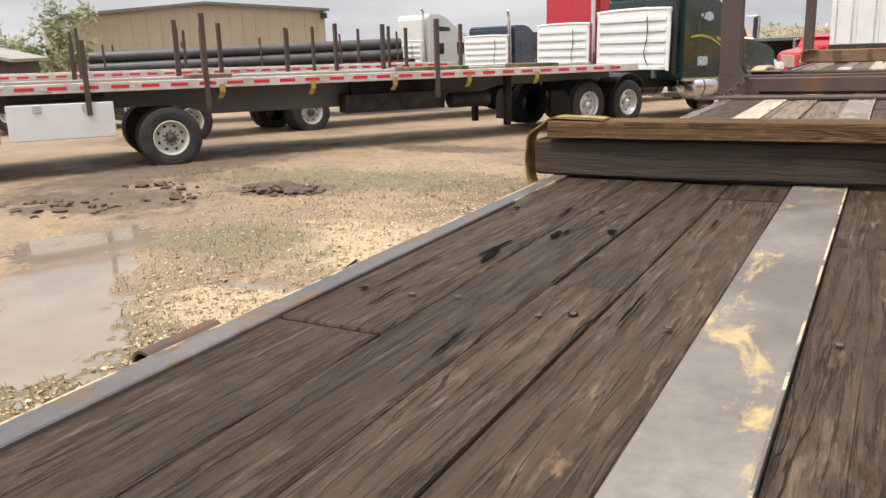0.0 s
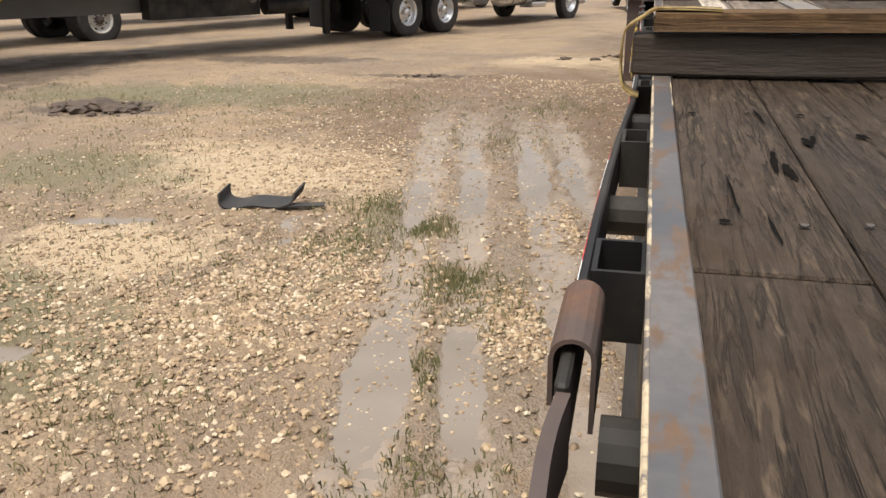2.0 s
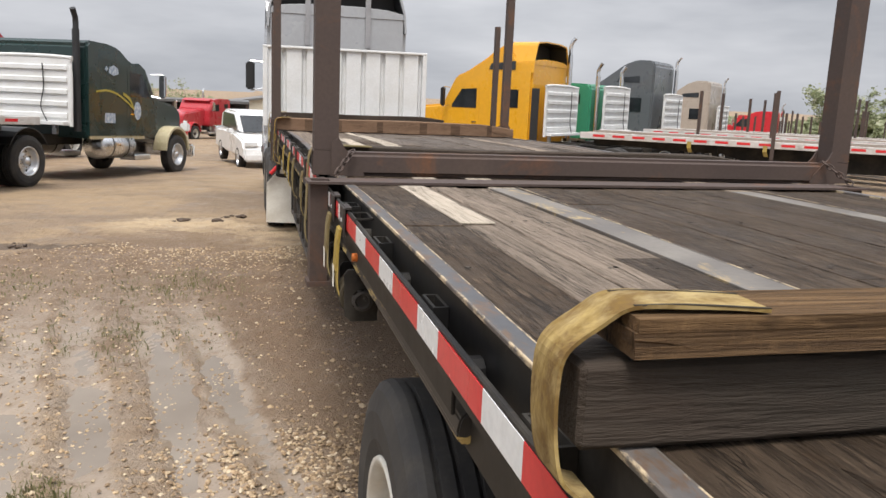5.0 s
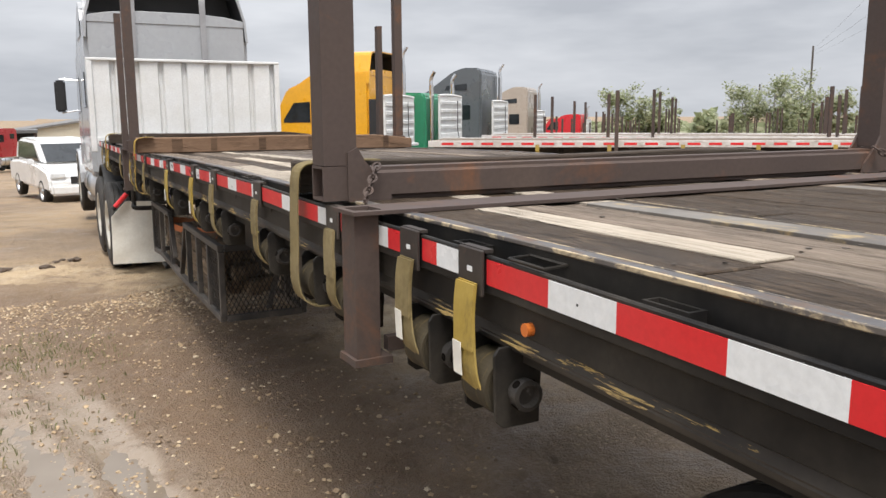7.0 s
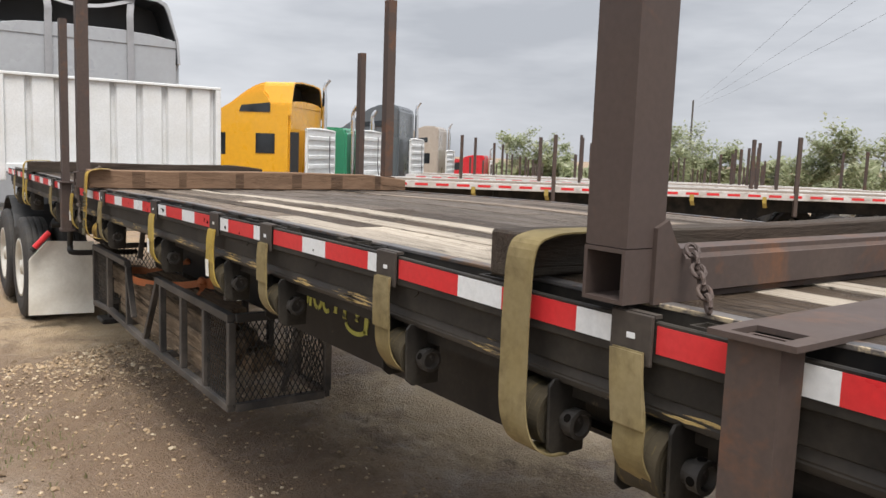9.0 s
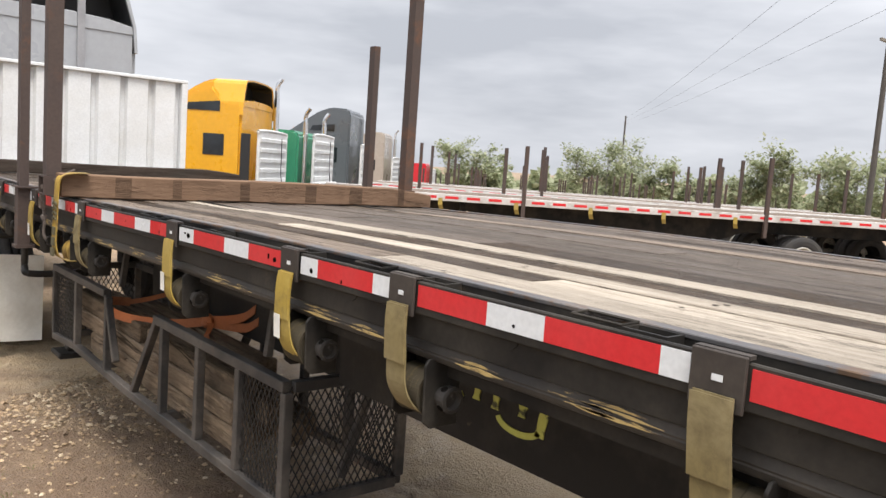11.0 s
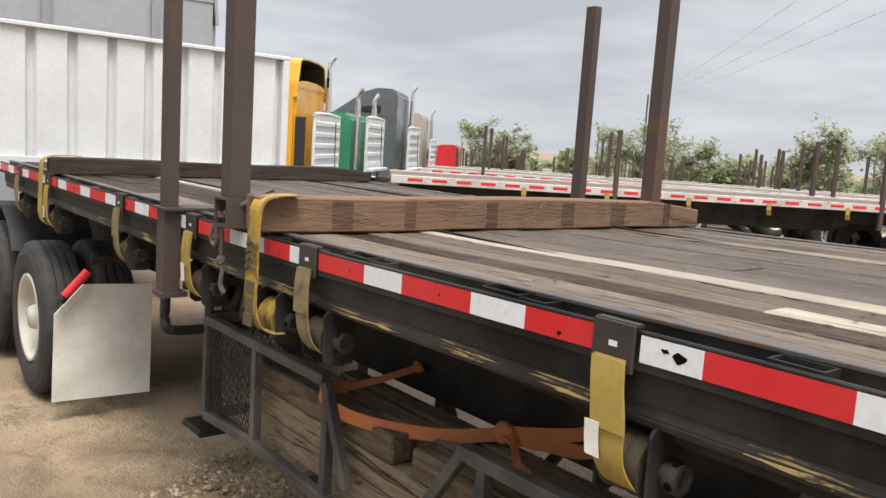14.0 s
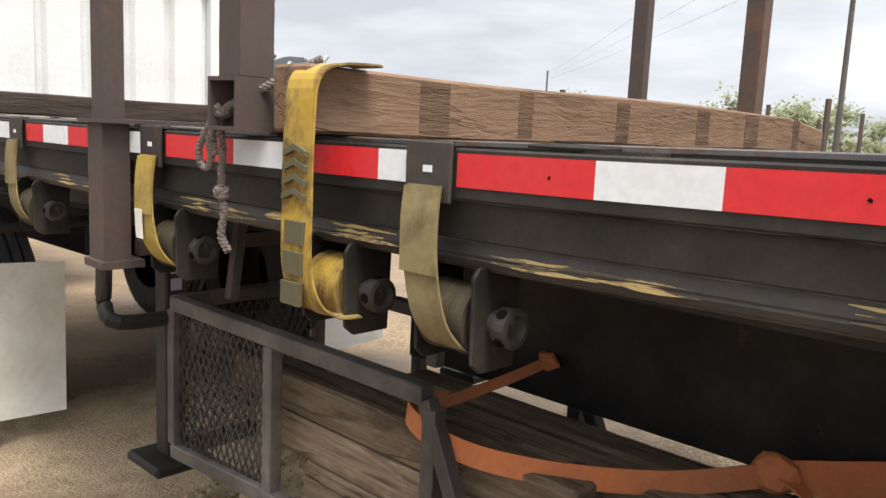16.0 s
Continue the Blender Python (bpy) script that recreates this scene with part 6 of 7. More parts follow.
# ---- chain and rope ----
def chain(name, label, a, b_, n, sag=0.0, r=0.0045):
    th = thing(name, label, "chain", "chains")
    a, b_ = Vector(a), Vector(b_)
    for k in range(n):
        t = (k + 0.5) / n
        p = a.lerp(b_, t) - Vector((0, 0, sag * 4 * t * (1 - t)))
        L = (b_ - a).length / n * 0.68
        d = (b_ - a).normalized()
        q = d.to_track_quat("X", "Z").to_matrix().to_4x4()
        m = Matrix.Translation(p) @ q @ pose(0, 0, 0, 90 * (k % 2), 0, 0)
        bm = bmesh.new()
        pts = [m @ Vector((L * math.cos(t2) * 1.0, 0.62 * L * math.sin(t2), 0)) for t2 in [2 * math.pi * i / 10 for i in range(10)]]
        pipe(bm, pts, r, 6, True)
        part("link", bm, M_rust, th)
    return th


chain("tie_chain", "rusty chain from the bunk to the plate", (0.137, 5.25, 1.555), (0.05, 5.135, 1.457), 6)
chain("tie_chain", "rusty chain from the bunk to the plate", (2.485, 5.25, 1.555), (2.57, 5.135, 1.457), 6)
def rope(bm, pts, r=0.0075, lay=0.03):
    """Three strands laid round one another."""
    path = [Vector(p) for p in rounded(pts, 8)]
    gone = 0.0
    ways = [[], [], []]
    for k, p in enumerate(path):
        d = (path[min(k + 1, len(path) - 1)] - path[max(k - 1, 0)]).normalized()
        u = d.cross(Vector((0.83, 0.31, 0.46))).normalized()
        v = d.cross(u)
        if k:
            gone += (p - path[k - 1]).length
        for q in range(3):
            t = 2 * math.pi * (gone / lay + q / 3)
            ways[q].append(p + 0.55 * r * (math.cos(t) * u + math.sin(t) * v))
    for w in ways:
        pipe(bm, w, 0.6 * r, 6)


th = thing("tied_rope", "grey twisted rope tied to the bunk's foot and hanging down", "rope")
for nm, pts in (("strand", [(0.06, 10.03, 1.55), (0.01, 10.075, 1.512), (-0.025, 10.13, 1.478), (-0.045, 10.20, 1.447), (-0.047, 10.215, 1.42), (-0.045, 10.21, 1.36), (-0.046, 10.213, 1.30), (-0.044, 10.205, 1.24), (-0.046, 10.212, 1.19), (-0.04, 10.195, 1.158)]),
                ("loop", [(-0.045, 10.215, 1.44), (-0.05, 10.25, 1.415), (-0.053, 10.285, 1.37), (-0.05, 10.29, 1.335), (-0.047, 10.265, 1.325), (-0.05, 10.245, 1.35), (-0.052, 10.25, 1.385), (-0.046, 10.225, 1.43)]),
                ("tail", [(-0.046, 10.22, 1.44), (-0.052, 10.235, 1.40), (-0.05, 10.23, 1.355)])):
    bm = bmesh.new()
    rope(bm, pts, 0.0085 if nm == "strand" else 0.0075)
    part(nm, bm, M_rope, th)
for z, r in ((1.442, 0.021), (1.276, 0.0145)):
    bm = bmesh.new()
    rope(bm, [(-0.045 + r * math.cos(a) * 0.7, 10.213 + r * math.sin(a) * 0.8, z + 0.008 * math.sin(2.3 * a)) for a in [0.9 * q for q in range(15)]], 0.007)
    part("knot", bm, M_rope, th)
s = thing("mud_guard_bracket", "red and black bracket above the pale mudflap", "bracket")
part("arm", rodded((0.12, 12.42, 0.92), (0.62, 12.42, 0.94), 0.022, 8), M_black, s)
part("red_sleeve", rodded((-0.03, 12.40, 0.72), (0.10, 12.41, 0.86), 0.026, 10), M_red, s)
part("black_end", rodded((-0.055, 12.40, 0.692), (-0.03, 12.40, 0.72), 0.027, 10), M_black, s)
s = thing("bent_step", "dark bent pipe step under the rail", "pipe step")
bm = bmesh.new()
pipe(bm, rounded([(0.02, 10.93, 1.2), (0.02, 10.93, 0.98), (0.02, 10.93, 0.90), (0.03, 10.86, 0.862), (0.25, 10.86, 0.855), (0.5, 10.86, 0.85)], 4), 0.022, 10)
part("pipe", bm, M_black, s)

# ---- things lying in the yard ----
def clump(name, label, x, y, r, h, n, mt, cat, seed, grp=""):
    """A heap of lumps, each lump rough."""
    th = thing(name, label, cat, grp, pose(x, y, float(ground_height(x, y))))
    rnd = random.Random(seed)
    for k in range(n):
        a, d = rnd.uniform(0, 6.28), r * math.sqrt(rnd.random())
        s_ = rnd.uniform(0.35, 1.0) * h * (1.15 - d / r)
        bm = bmesh.new()
        bmesh.ops.create_icosphere(bm, subdivisions=2, radius=1.0)
        for v in bm.verts:
            n_ = noise.noise(v.co * 1.7 + Vector((k * 3.1, seed, 0)))
            v.co *= 1 + 0.55 * n_
        bmesh.ops.transform(bm, matrix=Matrix.Translation((d * math.cos(a), d * math.sin(a) * 0.6, s_ * 0.35)) @ Matrix.Diagonal((s_ * rnd.uniform(0.8, 1.7), s_ * rnd.uniform(0.8, 1.5), s_ * 0.55, 1)), verts=bm.verts[:])
        part("lump", bm, mt, th)
    return th


M_mud = surface("dark_mud", (0.07, 0.048, 0.034), (0.13, 0.09, 0.06), rough=0.75, big=9, fine=70, bump=0.6)
clump("mud_heap", "dark churned mud clods on the gravel", -6.04, 8.37, 0.7, 0.17, 44, M_mud, "mud", 3)
clump("mud_heap", "low spread of dark mud clods", -7.98, 8.03, 0.9, 0.09, 22, M_mud, "mud", 4)
clump("mud_heap", "wide spread of dark mud clods", -8.08, 6.63, 1.1, 0.10, 46, M_mud, "mud", 14)
clump("mud_heap", "low line of dark mud clods", -7.11, 7.57, 0.7, 0.08, 26, M_mud, "mud", 15)
clump("mud_heap", "small clods of mud", -1.24, 13.59, 0.16, 0.09, 5, M_mud, "mud", 5)
clump("mud_heap", "small clods of mud", -0.73, 13.68, 0.16, 0.10, 6, M_mud, "mud", 6)
clump("mud_heap", "small clods of mud", -0.52, 14.06, 0.2, 0.12, 6, M_mud, "mud", 9)
clump("mud_heap", "flattened strip of mud clods", -2.94, 11.24, 0.5, 0.05, 12, M_mud, "mud", 7)
scrap = thing("rubber_scrap", "torn curled scrap of black tyre rubber", "scrap", at=pose(-2.46, 5.5, float(ground_height(-2.46, 5.5)), 0, 0, 12))
bm = bmesh.new()
ribbon(bm, rounded([(-0.34, 0.02, 0.13), (-0.33, 0.0, 0.05), (-0.25, 0.0, 0.02), (-0.12, 0.02, 0.035), (0.02, 0.0, 0.03), (0.1, 0.0, 0.03), (0.17, 0.02, 0.06), (0.2, 0.03, 0.13)], 5), (0.05, 0.13, 0.04), 0.014)
part("tread", bm, M_rubber, scrap)
bm = bmesh.new()
ribbon(bm, rounded([(0.1, -0.03, 0.015), (0.25, -0.03, 0.02), (0.38, -0.02, 0.018)], 4), (0, 0.05, 0.01), 0.01)
part("strip", bm, M_rubber, scrap)


def scatter(name, label, cat, count, place, shape, mt, seed):
    """Many small pieces in one mesh; shape gives base vertices and faces."""
    rng = np.random.default_rng(seed)
    xy = place(rng, count)
    z = np.maximum(ground_height(xy[:, 0], xy[:, 1]), WATER - 0.003)
    base_v, base_f = shape
    nv = len(base_v)
    size = np.clip(np.exp(rng.normal(0, 0.45, len(xy))), 0.4, 1.9)
    ang = rng.uniform(0, 6.28, len(xy))
    jit = rng.normal(0, 0.16, (len(xy), nv, 3))
    V = np.repeat(base_v[None], len(xy), 0) * (1 + jit)
    c_, s_ = np.cos(ang)[:, None], np.sin(ang)[:, None]
    X, Y = V[..., 0] * c_ - V[..., 1] * s_, V[..., 0] * s_ + V[..., 1] * c_
    V = np.stack([X * size[:, None] + xy[:, :1], Y * size[:, None] + xy[:, 1:2], V[..., 2] * size[:, None] + z[:, None]], -1)
    F = (np.arange(len(xy))[:, None, None] * nv + base_f[None]).reshape(-1, base_f.shape[1])
    me = bpy.data.meshes.new(name)
    me.from_pydata(V.reshape(-1, 3).tolist(), [], F.tolist())
    me.materials.append(mt)
    return tagged(new(name, me), label, cat, kind="stuff")


def keep_off_puddles(xy):
    return xy[ground_height(xy[:, 0], xy[:, 1]) > WATER + 0.004]


def thin_ruts(rng, xy):
    """Few stones lie in the wheel tracks."""
    s = xy[:, 0] + 0.2 * xy[:, 1]
    d = np.min(np.abs(s[:, None] - np.array([-0.30, 0.06, 0.56, 0.90])[None]), 1)
    return xy[(d > 0.12) | (xy[:, 1] > 8.5) | (rng.random(len(xy)) < 0.3)]


def gravel_spots(rng, n):
    cx = np.array([(-2.16, 6.58, 0.7), (-2.36, 3.12, 0.9), (-1.68, 4.43, 0.5), (-0.22, 5.47, 0.35), (-3.33, 4.33, 1.0), (-1.78, 3.78, 0.6), (-0.42, 4.07, 0.3), (0.16, 11.17, 1.0), (-1, 12, 0.8), (-2.94, 7.41, 1.2), (-1, 11.16, 1.4)])
    pick = rng.integers(0, len(cx), n)
    a = cx[pick, :2] + rng.normal(0, 1, (n, 2)) * cx[pick, 2:3] * 0.75
    b_ = np.stack([rng.uniform(-6, 1.2, n // 3), rng.uniform(1.6, 13.5, n // 3)], -1)
    return thin_ruts(rng, keep_off_puddles(np.concatenate([a, b_])))


m, nt, b, vec = bare("pale_stones")
isl = nt.nodes.new("ShaderNodeNewGeometry").outputs["Random Per Island"]
c = ramp_of(nt, isl, [(0.0, (0.15, 0.10, 0.06)), (0.4, (0.33, 0.225, 0.125)), (0.75, (0.48, 0.35, 0.205)), (1.0, (0.62, 0.52, 0.37))])
c = mixed(nt, ranged(nt, noise_of(nt, vec, 60, 3), 0.35, 0.7, 0, 0.5), c, (0.17, 0.125, 0.08))
nt.links.new(c, b.inputs["Base Color"])
b.inputs["Roughness"].default_value = 0.62
M_stone = m
OCT_V = np.array([(1, 0, 0.1), (-1, 0, 0.05), (0, 0.8, 0.1), (0, -0.8, 0.0), (0.1, 0.1, 0.75), (0.55, 0.5, 0.45), (-0.5, 0.45, 0.5), (-0.5, -0.45, 0.4), (0.5, -0.5, 0.5)]) * 0.0095
OCT_F = np.array([(0, 2, 5), (2, 6, 5), (2, 1, 6), (1, 7, 6), (1, 3, 7), (3, 8, 7), (3, 0, 8), (0, 5, 8), (4, 5, 6), (4, 6, 7), (4, 7, 8), (4, 8, 5)])
scatter("gravel", "loose pale limestone gravel strewn over the yard", "gravel", 34000, gravel_spots, (OCT_V, OCT_F), M_stone, 12)


def coarse(rng, n):
    a = np.stack([rng.normal(-2.2, 1.2, n // 2), rng.normal(3.3, 1.1, n // 2)], -1)
    b_ = np.stack([rng.normal(0.3, 0.55, n // 3), rng.normal(11.8, 0.7, n // 3)], -1)
    c_ = np.stack([rng.uniform(-5, 0.6, n // 6), rng.uniform(1.5, 9.0, n // 6)], -1)
    a = np.concatenate([a, b_, c_])
    return keep_off_puddles(a[(a[:, 1] > 1.3) & (a[:, 0] < 1.6)])


scatter("coarse_gravel", "larger pale stones lying in wet soil", "gravel", 5200, coarse, (OCT_V * 1.55, OCT_F), M_stone, 15)


def in_ruts(rng, n):
    near = np.array([q[:4] for q in PUDDLES if q[0] > -2.3])
    q = near[rng.integers(0, len(near), n)]
    return q[:, :2] + rng.normal(0, 0.75, (n, 2)) * q[:, 2:4]


scatter("wet_gravel", "small wet stones standing out of the muddy ruts", "gravel", 1500, in_ruts, (OCT_V * 0.8, OCT_F), M_stone, 19)


def grass_spots(rng, n):
    cx = np.array([(-4.49, 6.56, 0.7), (-3.52, 5.26, 0.8), (-1.58, 4.99, 0.25), (-1.73, 5.64, 0.2), (-0.76, 4.25, 0.22), (-2.84, 2.83, 0.6), (-3.23, 3.39, 0.6), (-5.07, 8.42, 0.8), (-6.63, 8.97, 0.9), (-3.52, 8.81, 0.7), (-2.55, 9.19, 0.5), (-4.2, 3.57, 0.8), (-4.88, 4.5, 0.9), (-0.85, 3.5, 0.12), (-0.9, 4.53, 0.1), (-1.24, 5.27, 0.12), (-1.19, 7.7, 0.4), (-2.07, 4.33, 0.5), (-1.87, 2.84, 0.4), (-8.27, 9.33, 0.8), (-0.9, 9.2, 0.4), (-0.61, 2.85, 0.25)])
    pick = rng.integers(0, len(cx) * 6, n // 3) % len(cx)
    tuft = cx[pick, :2] + rng.normal(0, 1, (len(pick), 2)) * cx[pick, 2:3] * 0.85
    return keep_off_puddles(np.repeat(tuft, 3, 0) + rng.normal(0, 0.02, (len(tuft) * 3, 2)))


m, nt, b, vec = bare("yard_grass")
isl = nt.nodes.new("ShaderNodeNewGeometry").outputs["Random Per Island"]
nt.links.new(ramp_of(nt, isl, [(0.0, (0.10, 0.105, 0.04)), (0.55, (0.16, 0.165, 0.065)), (1.0, (0.28, 0.23, 0.12))]), b.inputs["Base Color"])
b.inputs["Roughness"].default_value = 0.7
M_grass = m
BL_V = np.array([(-0.0022, 0, -0.004), (0.0022, 0, -0.004), (0.004, 0.001, 0.014), (0.012, 0.002, 0.023), (0.0015, 0.001, 0.015)])
BL_F = np.array([(0, 1, 2), (0, 2, 4), (4, 2, 3)])
scatter("grass", "sparse short grass and weeds growing through the gravel", "grass", 26000, grass_spots, (BL_V, BL_F), M_grass, 31)

# ---- white car ----
car = thing("white_car", "white sport utility car parked nose towards the trailer", "car", "", pose(-0.05, 28.6, float(ground_height(0, 28.6)), -1.3, 0, 192))
M_car = paint("white_car_paint", (0.78, 0.78, 0.77))
part("body", pris([(-2.3, 0.38), (-2.35, 0.8), (-2.25, 1.02), (-0.9, 1.1), (1.0, 1.08), (2.1, 0.96), (2.32, 0.75), (2.35, 0.4)], "x", -0.93, 0.93, 0.07, 3), M_car, car)
bm = bmesh.new()
prism(bm, [(-2.2, 1.03), (-1.85, 1.6), (-1.5, 1.7), (0.2, 1.7), (0.5, 1.62), (1.2, 1.06)], "x", -0.78, 0.78, 0.08, 3)
part("cabin", bm, M_car, car)
part("windscreen", pris([(0.56, 1.58), (1.14, 1.12), (1.17, 1.13), (0.59, 1.60)], "x", -0.68, 0.68), M_glass, car)
for s in (-1, 1):
    part("side_window", pris([(-1.75, 1.12), (-1.55, 1.6), (0.2, 1.6), (0.75, 1.12)], "x", *sorted((s * 0.775, s * 0.79))), M_glass, car)
    part("headlight", boxed(*sorted((s * 0.5, s * 0.88)), 2.2, 2.33, 0.78, 0.92, 0.02), M_lens, car)
    part("wing_mirror", boxed(*sorted((s * 0.9, s * 1.08)), 0.6, 0.72, 1.05, 1.2, 0.03, seg=2), M_car, car)
    for yy in (-1.4, 1.45):
        wheel("wheel", pose(-0.94, yy, 0.36) if s < 0 else pose(0.94, yy, 0.36, 0, 0, 180), car, 0.36, 0.24, 0.235, M_alu, 24)
part("grille", boxed(-0.4, 0.4, 2.33, 2.37, 0.62, 0.82, 0.02), M_grille, car)
part("bumper", boxed(-0.9, 0.9, 2.2, 2.42, 0.32, 0.6, 0.06, seg=2), M_car, car)

# ---- far side of the yard ----
tractor("far_red_tractor", "red tractor parked before an open shed", pose(-2.6, 60.0, float(ground_height(-2.6, 60)), 0, 0, 150), (0.42, 0.03, 0.04), "low", simple=True, rack=False)
shed = thing("open_shed", "dark open shed with a thin flat roof", "shed", at=pose(-3.0, 78.0, float(ground_height(-3, 78))))
part("roof", boxed(-14, 2.7, -5, 5, 2.8, 3.02), surface("dull_roof_sheet", (0.12, 0.12, 0.12), rough=0.6, big=0.3), shed)
part("back_wall", boxed(-14, 2.7, 4.8, 5, 0, 2.8), surface("dark_shed_wall", (0.05, 0.05, 0.05), rough=0.7, big=0.3), shed)
for x in (-13.8, -8.5, -3.5, 0.2, 2.5):
    part("post", boxed(x - 0.1, x + 0.1, -4.9, -4.7, 0, 2.8), M_rust, shed)


def metal_building(at, w, d, eave, ridge, label, col):
    th = thing("metal_building", label, "building", "buildings", at)
    mt = surface("siding_" + str(int(w)), col, tuple(q * 0.8 for q in col), rough=0.55, big=0.25, fine=6, wear=0.4)
    part("wall", pris([(-w / 2, -0.5), (-w / 2, eave), (0, ridge), (w / 2, eave), (w / 2, -0.5)], "y", -d / 2, d / 2), mt, th)
    part("roof", pris([(-w / 2 - 0.3, eave - 0.1), (0, ridge + 0.02), (w / 2 + 0.3, eave - 0.1), (w / 2 + 0.3, eave + 0.08), (0, ridge + 0.2), (-w / 2 - 0.3, eave + 0.08)], "y", -d / 2 - 0.3, d / 2 + 0.3), surface("roof_metal_" + str(int(w)), (0.16, 0.155, 0.15), rough=0.5), th)
    x = -w / 2 + 0.2
    bm = bmesh.new()
    while x < w / 2:
        z = eave + (ridge - eave) * (1 - abs(x) / (w / 2)) - 0.05
        box(bm, x - 0.04, x + 0.04, -d / 2 - 0.035, -d / 2, -0.4, z)
        x += 0.9
    part("siding_ribs", bm, mt, th)
    part("corner_trim", boxed(-w / 2 - 0.05, -w / 2 + 0.1, -d / 2 - 0.06, -d / 2 - 0.0355, -0.4, eave), surface("white_trim_" + str(int(w)), (0.7, 0.68, 0.62), rough=0.5), th)
    part("wall_lamp", boxed(w / 2 - 0.3, w / 2 + 0.1, -d / 2 - 0.3, -d / 2 - 0.04, eave - 0.6, eave - 0.2, 0.03), M_grille, th)
    return th


metal_building(pose(-46.5, 44.8, -0.2, 0, 0, 60), 17, 16, 4.5, 5.0, "long tan metal building with a low gable", (0.40, 0.335, 0.235))
metal_building(pose(5.0, 98.0, float(ground_height(0, 98)), 0, 0, 5), 14, 10, 3.4, 4.4, "distant cream metal building", (0.58, 0.53, 0.42))


hx, hy = (0.8 - 44 * math.sin(radians(60.5)), 0.6 + 44 * math.cos(radians(60.5)))
house = thing("small_house", "small dark timber house with a low grey roof", "house", "buildings", pose(hx, hy, float(ground_height(hx, hy)) - 0.02, 0, 0, 40))
M_boards = surface("dark_house_boards", (0.10, 0.082, 0.066), rough=0.8, big=0.5, fine=9)
part("wall", pris([(-3.2, 0), (-3.2, 2.3), (0, 3.1), (3.2, 2.3), (3.2, 0)], "y", -2.5, 2.5), M_boards, house)
for s in (-1, 1):
    part("roof", pris([(s * 3.6, 2.15), (0, 3.12), (0, 3.26), (s * 3.6, 2.29)], "y", -2.9, 2.9), surface("grey_roof_sheet", (0.30, 0.28, 0.25), rough=0.6, big=0.6), house)
part("window", boxed(-0.6, 0.5, -2.53, -2.501, 1.0, 1.9), M_glass, house)
part("door", boxed(1.2, 2.1, -2.54, -2.501, 0.0, 2.0), M_boards, house)


def pipe_load(at, n, label):
    """Long dark pipes stacked on a flatbed between stakes."""
    t = plain_trailer("pipe_flatbed", label, at, 14.4, False, ((1.0, 2.7), (4.0, 2.7), (7.5, 2.7), (11.0, 2.7), (13.6, 2.7)))
    M = surface("black_pipe_coating", (0.03, 0.03, 0.033), (0.10, 0.09, 0.08), rough=0.4, big=2)
    for k, (x, z) in enumerate(((-0.8, 1.68), (-0.27, 1.68), (0.27, 1.68), (0.8, 1.68), (-0.55, 2.16), (0.0, 2.16), (0.55, 2.16))):
        th = thing("steel_pipe", "long dark coated steel pipe on the flatbed", "pipe", "steel pipes", at @ Matrix.Translation((x, 0.3, z)))
        bm = bmesh.new()
        lathe(bm, [(0, 0.22), (0, 0.25), (13.6, 0.25), (13.6, 0.22), (0, 0.22)], pose(0, 0, 0, 0, 0, 90), 20)
        part("tube", bm, M, th, smooth=False)


NB = near_trailer
pipe_load(Matrix.Translation((-24.8, 28.7, float(ground_height(-24.8, 28.7)) + 0.2)) @ pose(0, 0, 0, 0, 0, -47.6) @ Matrix.Translation((0, -7.1, 0)), 7, "flatbed loaded with long dark pipes")
tractor("white_tractor", "white tractor parked among the flatbeds", Matrix.Translation((-19.9, 34.8, float(ground_height(-19.9, 34.8)))) @ pose(0, 0, 0, 0, 0, -20), (0.6, 0.6, 0.58), "high", simple=True)
plain_trailer("silver_flatbed", "empty silver flatbed with steel stakes", NB @ Matrix.Translation((-9.8, 1.0, 0)), 14.4, True, ((3.0, 2.6), (6.2, 2.6), (9.5, 2.6), (12.0, 2.6)))
tractor("blue_tractor", "dark blue tractor with a white rack", Matrix.Translation((-14.8, 33.0, float(ground_height(-14.8, 33.0)))) @ pose(0, 0, 0, 0, 0, -8), (0.02, 0.035, 0.07), "mid", simple=True)
# fittings of the silver flatbed
tb = thing("tool_box", "white steel tool box hung under the silver flatbed", "tool box", "", NB @ Matrix.Translation((1.28, 3.05, 0.60)))
part("box_body", boxed(-0.55, 0, -0.82, 0.71, 0, 0.55, 0.012), M_white_panel, tb)
for y in (-0.4, 0.3):
    part("latch", boxed(0.0005, 0.015, y - 0.06, y + 0.06, 0.42, 0.54, 0.004), M_alu, tb)
part("hanger_strap", boxed(-0.3, -0.2, -0.8, 0.6, 0.621, 0.75), M_black, tb)
tb = thing("side_box", "long black underslung box with a tank", "tool box", "", NB @ Matrix.Translation((1.0, 9.0, 0.72)))
part("box_body", boxed(-0.35, 0, -1.2, 0.9, 0, 0.34, 0.01), M_black, tb)
part("air_tank", rodded((-0.2, 1.1, 0.12), (-0.2, 2.0, 0.12), 0.15, 16), M_black, tb)
part("hanger_strap", boxed(-0.3, -0.2, -1.0, 0.8, 0.341, 0.6), M_black, tb)
bm = bmesh.new()
for k in range(7):
    box(bm, 0.5305, 0.536, 9.35 + 0.1 * k, 9.42 + 0.1 * k, 1.0, 1.07)
prism(bm, [(8.9, 1.0), (9.0, 1.1), (9.15, 1.06), (9.25, 1.1), (9.25, 1.0)], "x", 0.5305, 0.536)
part("painted_bars", bm, M_grille, tn, "dark painted lettering bars")
